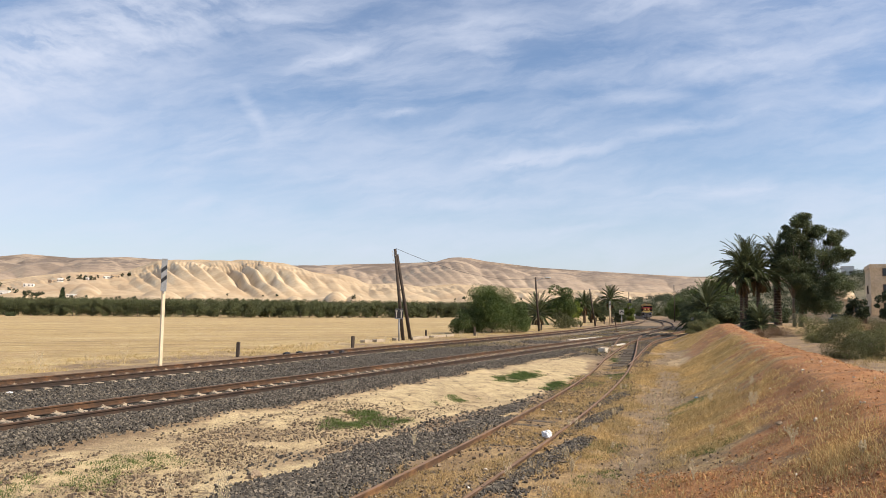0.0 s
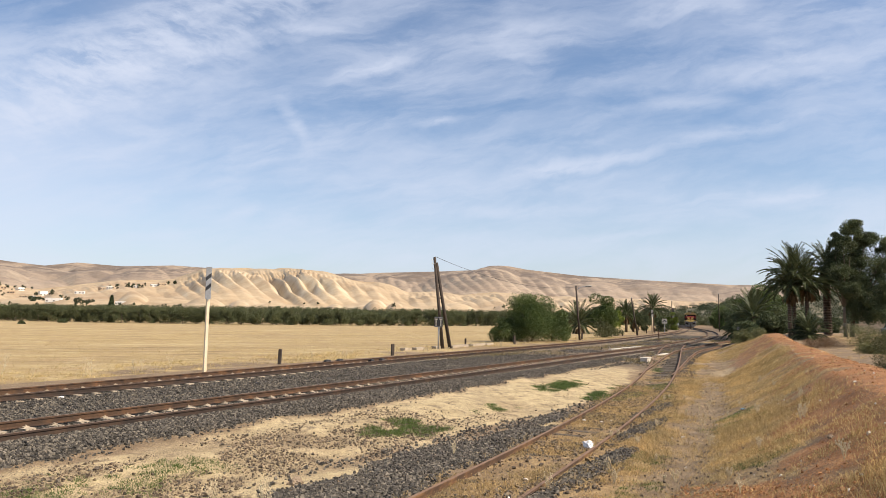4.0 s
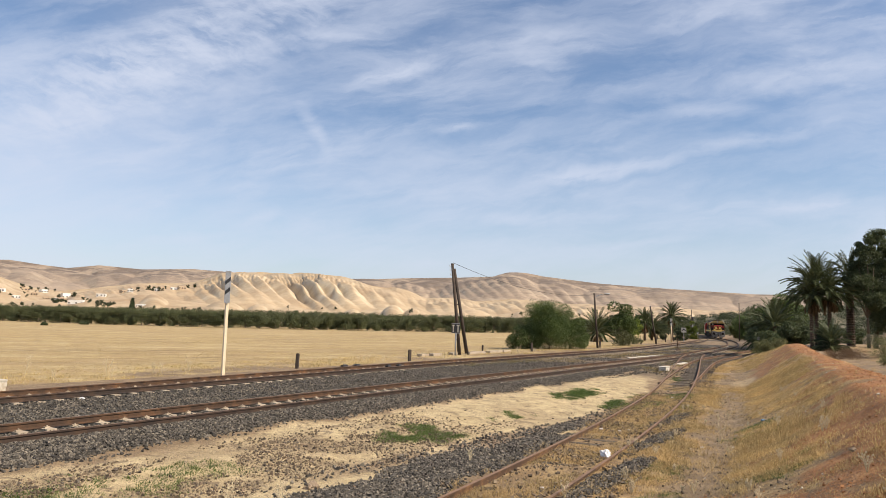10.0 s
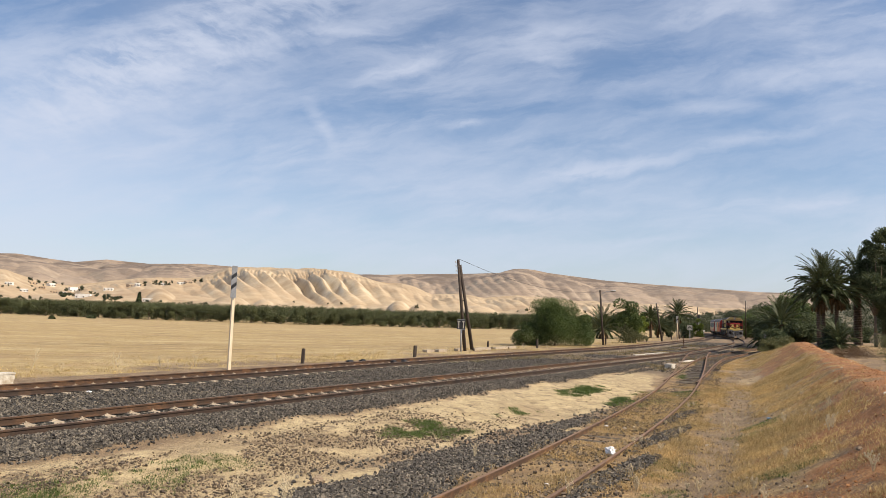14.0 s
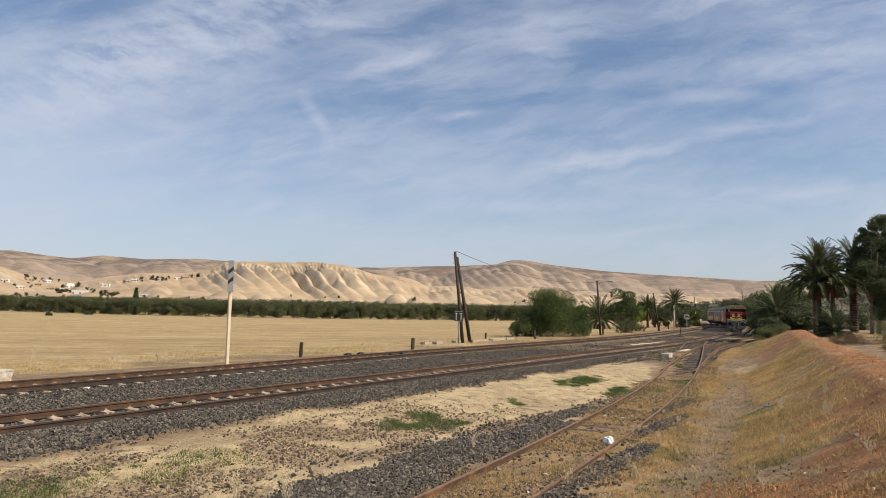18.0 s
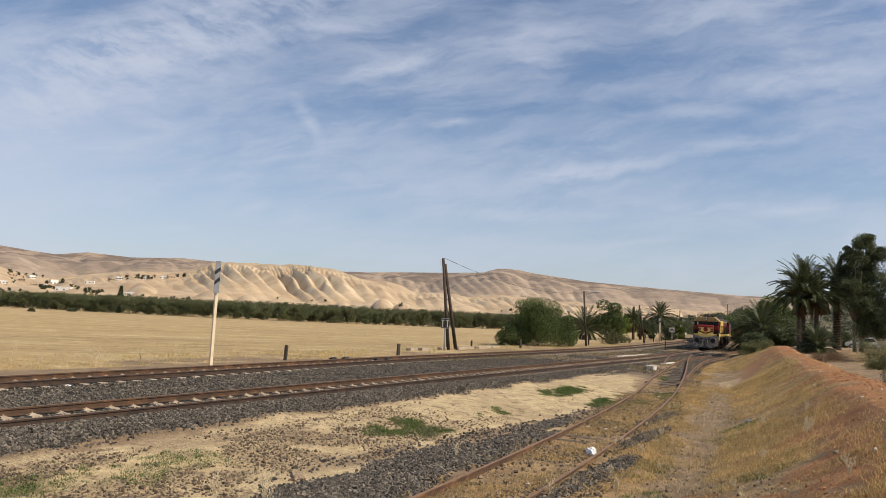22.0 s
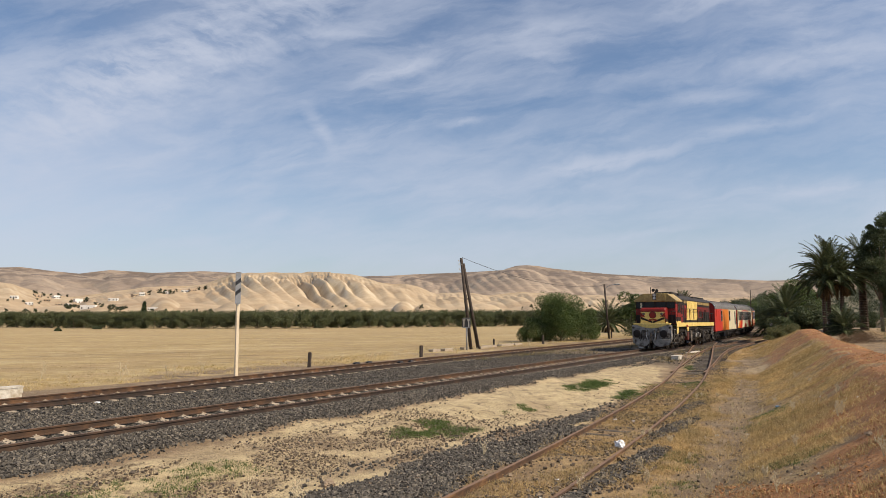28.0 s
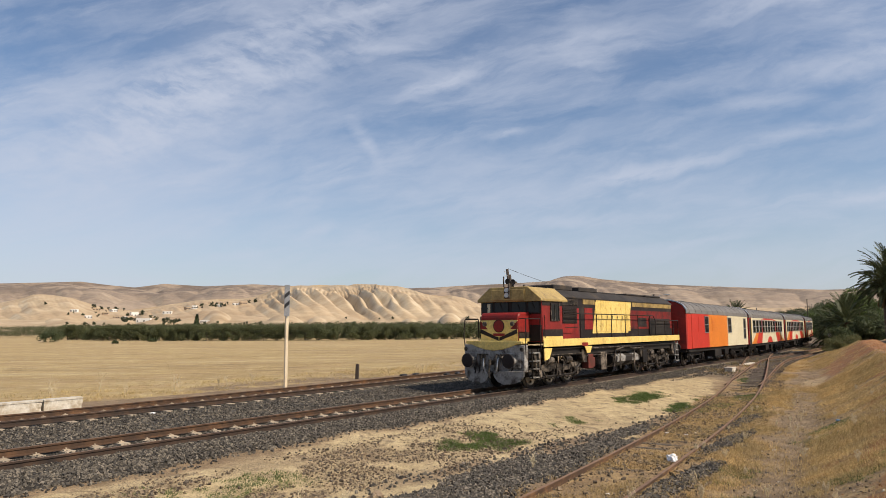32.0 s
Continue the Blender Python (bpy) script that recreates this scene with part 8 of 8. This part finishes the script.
def off_rails(u, v):
    """0 on the rails, 1 beside them."""
    w = v - np.interp(u, _nu, _nv)
    d = np.minimum(np.abs(w + 0.755), np.abs(w - 0.755))
    far = v - np.interp(u, _lu, _lv) - np.interp(u, *A_OFF)
    d = np.minimum(d, np.minimum(np.abs(far + 0.755), np.abs(far - 0.755)))
    return (d > 0.12).astype(float)


u, v = pick(46000, ((3, 46), (-14.8, -11.7)), lambda a, b: zones(a, b)[0] * off_rails(a, b), 1.6)
scatter_boxes("track_ballast", u, v, rs.uniform(0.011, 0.030, len(u)), M["ballast"], "angular grey ballast stones on the track shoulder", "ballast", rs)
u, v = pick(5000, ((40, 105), (-36, -10)), lambda a, b: zones(a, b)[0] * off_rails(a, b), 1.3)
scatter_boxes("track_ballast", u, v, rs.uniform(0.02, 0.045, len(u)), M["ballast"], "angular grey ballast stones near the turnout", "ballast", rs)
u, v = pick(36000, ((3, 44), (-23.4, -14.8)), lambda a, b: zones(a, b)[0] * off_rails(a, b), 1.5)
scatter_boxes("track_ballast", u, v, rs.uniform(0.012, 0.031, len(u)), M["ballast"], "angular grey ballast stones between the tracks", "ballast", rs)
u, v = pick(18500, ((3, 28), (-9.4, -3.4)), lambda a, b: np.maximum(blob(a, b, PATCH), 0.10 * blob(a, b, BROWN)), 1.3)
scatter_boxes("spilled_ballast", u, v, rs.uniform(0.014, 0.036, len(u)), M["ballast"], "heaps of spilled grey ballast beside the siding", "ballast", rs)
u, v = pick(22000, ((3, 34), (-12.0, -7.0)), lambda a, b: 0.008 + 0.99 * litter(a, b), 1.5)
scatter_boxes("dry_clods", u, v, 0.003 + 0.022 * rs.random(len(u)) ** 4.5, M["clod"], "dark dry clods and stones strewn over sand", "clods", rs)
u, v = pick(4500, ((3, 20), (-12.0, -7.8)), lambda a, b: 0.03 + 0.97 * litter(a, b), 1.2)
scatter_boxes("dry_clods", u, v, 0.004 + 0.026 * rs.random(len(u)) ** 5, M["clod"], "brown clods and leaf litter strewn over sand", "clods", rs)
u, v = pick(3000, ((3, 40), (-5.0, 2.0)), lambda a, b: (0.5 + 0.5 * wave(a, b, 43, 1.5)) * (b < crest_v(a) - 2.5), 1.4)
scatter_boxes("dry_clods", u, v, 0.004 + 0.02 * rs.random(len(u)) ** 3, M["clod"], "small stones and clods on the footpath", "clods", rs)
u, v = pick(15000, ((3, 62), (-6.0, 7.0)), lambda a, b: zones(a, b)[3] * (0.35 + 0.65 * sstep(0.0, 0.5, wave(a, b, 44, 1.4))), 1.7)
scatter_boxes("red_clods", u, v, 0.003 + 0.016 * rs.random(len(u)) ** 3, M["red_clod"], "crumbling red earth clods on the berm", "clods", rs)
u, v = pick(9000, ((5, 13.5), (-2.8, 2.0)), lambda a, b: (a - 12.2 + 1.38 * (b + 2.2) < 0.3) * (0.3 + 0.7 * sstep(-0.2, 0.4, wave(a, b, 47, 2.5))))
scatter_boxes("red_clods", u, v, rs.uniform(0.006, 0.022, len(u)) * rs.uniform(0.3, 1.0, len(u)), M["red_clod"], "loose orange-red clods of dug earth", "clods", rs)
u, v = pick(260, ((4, 40), (-8.0, 1.5)), lambda a, b: np.ones_like(a), 1.4)
scatter_boxes("pale_stones", u, v, rs.uniform(0.008, 0.024, len(u)), M["pale_stone"], "scattered pale stones on dry ground", "stones", rs)


def blades(name, u, v, h, width, material, label, category, lean=0.45):
    """Grass blades: each a narrow bent strip of two faces."""
    n = len(u)
    x, y = to_xy(u, v)
    z = ground_z(u, v) - 0.01
    a = rs.uniform(0, 2 * math.pi, n)
    dx, dy = np.cos(a), np.sin(a)
    b = rs.uniform(0, 2 * math.pi, n)
    wx, wy = np.cos(b) * width / 2, np.sin(b) * width / 2
    k = lean * rs.random(n) * h
    base = np.stack([x, y, z], -1)
    mid = base + np.stack([dx * k * 0.35, dy * k * 0.35, h * 0.6], -1)
    tip = base + np.stack([dx * k, dy * k, h * (1 - 0.25 * lean * rs.random(n))], -1)
    side = np.stack([wx, wy, 0 * wx], -1)
    V = np.stack([base - side, base + side, mid + side * 0.7, mid - side * 0.7, tip], 1).reshape(-1, 3)
    o = 5 * np.arange(n)[:, None]
    T = np.concatenate([np.stack([o[:, 0], o[:, 0] + 1, o[:, 0] + 2], -1), np.stack([o[:, 0], o[:, 0] + 2, o[:, 0] + 3], -1), np.stack([o[:, 0] + 3, o[:, 0] + 2, o[:, 0] + 4], -1)])
    me = array_mesh(name, V, T)
    me.materials.append(material)
    return tagged(new(name, me), label, category, kind="stuff")


def tufts(n, per, box, weight, spread_, power=1.3):
    cu, cv = pick(n, box, weight, power)
    return np.repeat(cu, per) + rs.normal(0, spread_, n * per), np.repeat(cv, per) + rs.normal(0, spread_, n * per)


def near_siding(a, b):
    return sstep(0.0, 0.5, wave(a, b, 51, 1.8) + 0.45) * (0.35 + 0.65 * zones(a, b)[4]) * (1 - 0.85 * sstep(33, 37, a))


u, v = tufts(8000, 10, ((4, 52), (-9.5, -3.0)), lambda a, b: near_siding(a, b) * (np.abs(b - siding_v(np.clip(a, -30, 70)) - 0.25) < 1.5), 0.09)
blades("dry_grass", u, v, rs.uniform(0.02, 0.11, len(u)), 0.007, LEAF["dry_grass"], "short dry grass growing between the siding rails", "dry grass", 2.0)
u, v = pick(11000, ((4, 60), (-9.0, 0.0)), lambda a, b: (0.2 + 0.8 * sstep(-0.1, 0.5, wave(a, b, 45, 1.2))) * (np.abs(b - siding_v(np.clip(a, -30, 70)) - 0.3) < 1.4), 1.4)
scatter_boxes("dry_clods", u, v, 0.006 + 0.03 * rs.random(len(u)) ** 3, M["clod"], "dark clods and stones in the overgrown siding", "clods", rs)
u, v = tufts(4200, 10, ((26, 78), (-10.5, 1.0)), lambda a, b: sstep(-0.2, 0.5, wave(a, b, 59, 0.9)) * (b < crest_v(a) - 0.8) * (b > siding_v(np.clip(a, -30, 70)) + 1.1) * (1 - 0.9 * zones(a, b)[6]) * (1 - 0.93 * blob(a, b, BARE)), 0.14, 1.2)
blades("dry_grass", u, v, rs.uniform(0.03, 0.14, len(u)), 0.012, LEAF["dry_grass"], "dry grass beside the branch siding", "dry grass", 1.8)


u, v = pick(900, ((8, 46), (-8.5, -1.0)), lambda a, b: zones(a, b)[6], 1.3)
scatter_boxes("path_stones", u, v, 0.004 + 0.02 * rs.random(len(u)) ** 3, M["clod"], "small stones and crumbs of soil on the footpath", "stones", rs)


def slope_grass(a, b):
    k = 0.5 + 0.35 * wave(a, b, 52, 0.5) + 0.4 * wave(a, b, 58, 2.1)
    return (1 - 0.6 * sstep(-2.9, -2.3, b) * (1 - sstep(-0.6, 0.6, a - 12.0 + 1.38 * (b + 2.2)))) * sstep(0.15, 0.75, k) * (1 - 0.92 * zones(a, b)[6]) * (1 - 0.93 * blob(a, b, BARE)) * (1 - blob(a, b, HEAP)) * sstep(crest_v(a) - 5.6, crest_v(a) - 4.6, b) * (1 - 0.97 * sstep(crest_v(a) - 1.5, crest_v(a) - 0.8, b)) * (1 - 0.35 * zones(a, b)[3])


u, v = tufts(11500, 20, ((5, 62), (-7.0, 3.0)), slope_grass, 0.11, 1.7)
blades("dry_grass", u, v, rs.uniform(0.02, 0.10, len(u)) * rs.uniform(0.4, 1.3, len(u)), 0.007, LEAF["dry_grass"], "straw-coloured dry grass on the berm slope", "dry grass", 2.2)
u, v = tufts(700, 14, ((6, 46), (-6.5, 2.0)), lambda a, b: slope_grass(a, b) * sstep(0.1, 0.5, wave(a, b, 63, 1.6)), 0.05, 1.4)
blades("tall_dry_grass", u, v, rs.uniform(0.10, 0.30, len(u)), 0.006, LEAF["dry_grass"], "tufts of tall bleached grass on the berm slope", "dry grass", 1.1)
u, v = tufts(620, 10, ((3.5, 11), (-3.0, 1.5)), lambda a, b: sstep(0.1, 0.5, wave(a, b, 56, 1.5) + 0.2), 0.12)
blades("dry_grass", u, v, rs.uniform(0.03, 0.12, len(u)), 0.007, LEAF["dry_grass"], "thin dry grass on red earth", "dry grass", 0.9)
u, v = tufts(4500, 12, ((14, 80), (1.0, 22)), lambda a, b: sstep(0.0, 0.5, wave(a, b, 53, 0.8) + 0.25) * sstep(crest_v(a) + 2.5, crest_v(a) + 4.5, b), 0.2)
blades("dry_grass", u, v, rs.uniform(0.06, 0.3, len(u)), 0.016, LEAF["verge"], "dusty dry grass behind the berm", "dry grass", 1.0)
u, v = tufts(800, 12, ((34, 100), (-23.5, -10.5)), lambda a, b: sstep(0.1, 0.6, wave(a, b, 61, 0.8)) * (np.abs(b - np.interp(a, _nu, _nv)) > 1.4), 0.18)
blades("verge_weeds", u, v, rs.uniform(0.05, 0.22, len(u)), 0.022, LEAF["verge"], "dusty weeds growing in the ballast", "weeds", 0.7)
u, v = tufts(2600, 14, ((-8, 95), (-33, -25.6)), lambda a, b: sstep(-0.1, 0.6, wave(a, b, 54, 0.7)) * sstep(-33, -29, b + 0 * a) + 0.25, 0.16)
blades("stubble_grass", u, v, rs.uniform(0.04, 0.24, len(u)) * rs.uniform(0.3, 1.0, len(u)), 0.013, LEAF["stubble"], "dry grass along the field edge", "dry grass", 1.2)
u, v = pick(60000, ((-40, 130), (-90, -28)), lambda a, b: 0.4 + 0.4 * wave(a, b, 55, 0.4), 1.0)
blades("stubble", u, v, rs.uniform(0.02, 0.06, len(u)), 0.04, LEAF["stubble"], "cut straw stubble on the field", "stubble", 4.0)
u, v = tufts(5200, 16, ((3, 44), (-12, -0.8)), lambda a, b: blob(a, b, GREEN) ** 1.5 * sstep(-0.3, 0.4, wave(a, b, 22, 4.0) + 0.3), 0.06, 1.2)
blades("green_grass", u, v, rs.uniform(0.015, 0.07, len(u)), 0.009, LEAF["grass"], "low green grass patches on sand", "grass", 1.8)


def dry_weed(x, y, h, seed):
    r = random.Random(seed)
    th = thing("dry_weed", pose(x, y, gz(x, y) - 0.02), "pale dead branching weed", "weed", "dead weeds")
    b = Mesher()
    for _ in range(4):
        a, ln = r.uniform(0, 6.28), h * r.uniform(0.7, 1.0)
        p, q = Vector((0, 0, 0)), Vector((0.25 * ln * math.cos(a), 0.25 * ln * math.sin(a), ln))
        b.tube(p, q, 0.006, 0.003, 5)
        for k in (0.35, 0.5, 0.62, 0.75, 0.88):
            a2, l2 = r.uniform(0, 6.28), ln * 0.3 * r.uniform(0.5, 1.1)
            s_ = p.lerp(q, k)
            e_ = s_ + Vector((l2 * 0.7 * math.cos(a2), l2 * 0.7 * math.sin(a2), l2 * 0.75))
            b.tube(s_, e_, 0.004, 0.002, 4)
            b.lathe([(0.002, -0.01), (0.012, 0.0), (0.010, 0.015), (0.002, 0.02)], tuple(e_), 5)
    part("stalk", b, M["straw_stalk"], th)


u, v = pick(5000, ((-14, 4), (-9, 7)), lambda a, b: np.ones_like(a))
scatter_boxes("red_clods", u, v, rs.uniform(0.004, 0.018, len(u)), M["red_clod"], "crumbs of red earth on trodden ground", "clods", rs)
u, v = tufts(900, 9, ((-14, 4), (-9, 7)), lambda a, b: sstep(0.0, 0.5, wave(a, b, 62, 1.2)), 0.12)
blades("dry_grass", u, v, rs.uniform(0.03, 0.12, len(u)), 0.008, LEAF["dry_grass"], "thin dry grass on trodden earth", "dry grass", 0.9)
M["straw_stalk"] = surface("bleached_stalk", (0.50, 0.41, 0.26), (0.62, 0.52, 0.35), 6.0, 0.8, relief=0)
WEEDS = [(7.6, -8.35, 0.55), (8.2, -8.0, 0.5), (8.0, -7.7, 0.4), (13.4, -7.6, 0.4), (10.2, -3.6, 0.35), (6.6, -2.6, 0.4), (18, -27.5, 0.8), (13.5, -28.6, 1.0), (16.0, -30.0, 0.9), (22.5, -28.0, 0.7), (20.5, -3.9, 0.45)]
WEEDS += [(u_, -26.6 - 3.2 * rnd.random() ** 2, rnd.uniform(0.25, 0.7)) for u_ in (rnd.uniform(8, 62) for _ in range(26))]
WEEDS += [(u_, float(crest_v(u_)) - rnd.uniform(1.2, 6.2), rnd.uniform(0.12, 0.32)) for u_ in (rnd.uniform(7, 30) for _ in range(34))]
for i, (a, b, h) in enumerate(WEEDS):
    x, y = to_xy(a, b)
    dry_weed(x, y, h, i)


# ---------------------------------------------------------------- litter and track odds and ends
def crumple(seed, s, flat=0.5):
    r = np.random.default_rng(seed)
    bm = bmesh.new()
    bmesh.ops.create_icosphere(bm, subdivisions=3, radius=s)
    for vtx in bm.verts:
        d = 1 + 0.45 * noise.noise(vtx.co * (5 / s * 0.3) + Vector((seed, 0, 0))) + 0.12 * r.normal()
        vtx.co = Vector((vtx.co.x * d, vtx.co.y * d, max(vtx.co.z * d * flat, -s * 0.25)))
    me = bpy.data.meshes.new("bag")
    bm.to_mesh(me)
    bm.free()
    return me


M["bag"] = surface("white_plastic_film", (0.72, 0.72, 0.72), (0.8, 0.8, 0.8), 3.0, 0.35, relief=0.2)
M["pink"] = surface("pink_plastic", (0.62, 0.16, 0.25), (0.7, 0.22, 0.3), 3.0, 0.4, relief=0)
M["blue"] = surface("blue_plastic", (0.05, 0.13, 0.28), (0.08, 0.2, 0.36), 3.0, 0.3, relief=0)
x, y = 3.53, 16.09
whole("plastic_bag", crumple(3, 0.12, 0.9), M["bag"], pose(x, y, gz(x, y) + 0.05), "crumpled white plastic bag beside a siding rail", "litter")
for i, (x, y, s) in enumerate([(4.4, 20.6, 0.05), (4.85, 20.3, 0.045), (-10.5, 20.8, 0.08), (1.75, 13.1, 0.035), (9.3, 29.9, 0.05)]):
    whole("paper_scrap", crumple(20 + i, s, 0.35), M["bag"], pose(x, y, gz(x, y) + 0.03, 0, 0, i * 50), "small crumpled scrap of white paper", "litter", "paper scraps")
x, y = -8.01, 13.65
whole("plastic_wrapper", crumple(40, 0.07, 0.5), M["pink"], pose(x, y, gz(x, y) + 0.04), "pink plastic wrapper on ballast", "litter")
x, y = 9.02, 20.73
th = thing("plastic_bottle", pose(x, y, gz(x, y) + 0.03, 0, 90, 20) @ Matrix.Scale(0.7, 4), "small blue plastic bottle lying in grass", "litter")
part("bottle", Mesher().lathe([(0.03, -0.1), (0.034, -0.08), (0.034, 0.06), (0.015, 0.1), (0.014, 0.12)], n=12), M["blue"], th, smooth=True)
part("cap", Mesher().lathe([(0.016, 0.12), (0.016, 0.14)], n=10), M["bag"], th)
for i, (x, y) in enumerate([(-5.3, 37.2), (-4.75, 38.0), (-3.1, 37.9), (-2.6, 38.7)]):
    th = thing("point_machine", pose(x, y, -0.2, 0, 0, -31.5 + 6 * i) @ Matrix.Scale(0.62, 4), "low black track fitting beside the far rails", "track fitting", "track fittings")
    part("case", Mesher().box((0, 0, 0.11), (0.32, 0.62, 0.2)), M["black_paint"], th, bevel=0.02)
    part("cover", Mesher().box((0.02, 0.05, 0.22), (0.24, 0.36, 0.06)), M["black_paint"], th, bevel=0.015)
    part("rod", Mesher().tube((-0.4, -0.1, 0.08), (0.4, -0.1, 0.08), 0.02, n=6), M["rail"], th)
M["rock"] = surface("brown_grey_rock", (0.20, 0.14, 0.09), (0.32, 0.245, 0.165), 5.0, 0.9, relief=0.5, depth=0.02)
for i, (x, y, s) in enumerate([(-2.28, 12.6, 0.12), (5.3, 11.6, 0.05), (6.3, 11.3, 0.055), (4.7, 11.9, 0.045)]):
    whole("rock", crumple(60 + i, s, 0.75), M["rock"], pose(x, y, gz(x, y) + s * 0.08, 0, 0, i * 70), "rough brown-grey rock half sunk in the ground", "rock", "loose rocks")


motions()
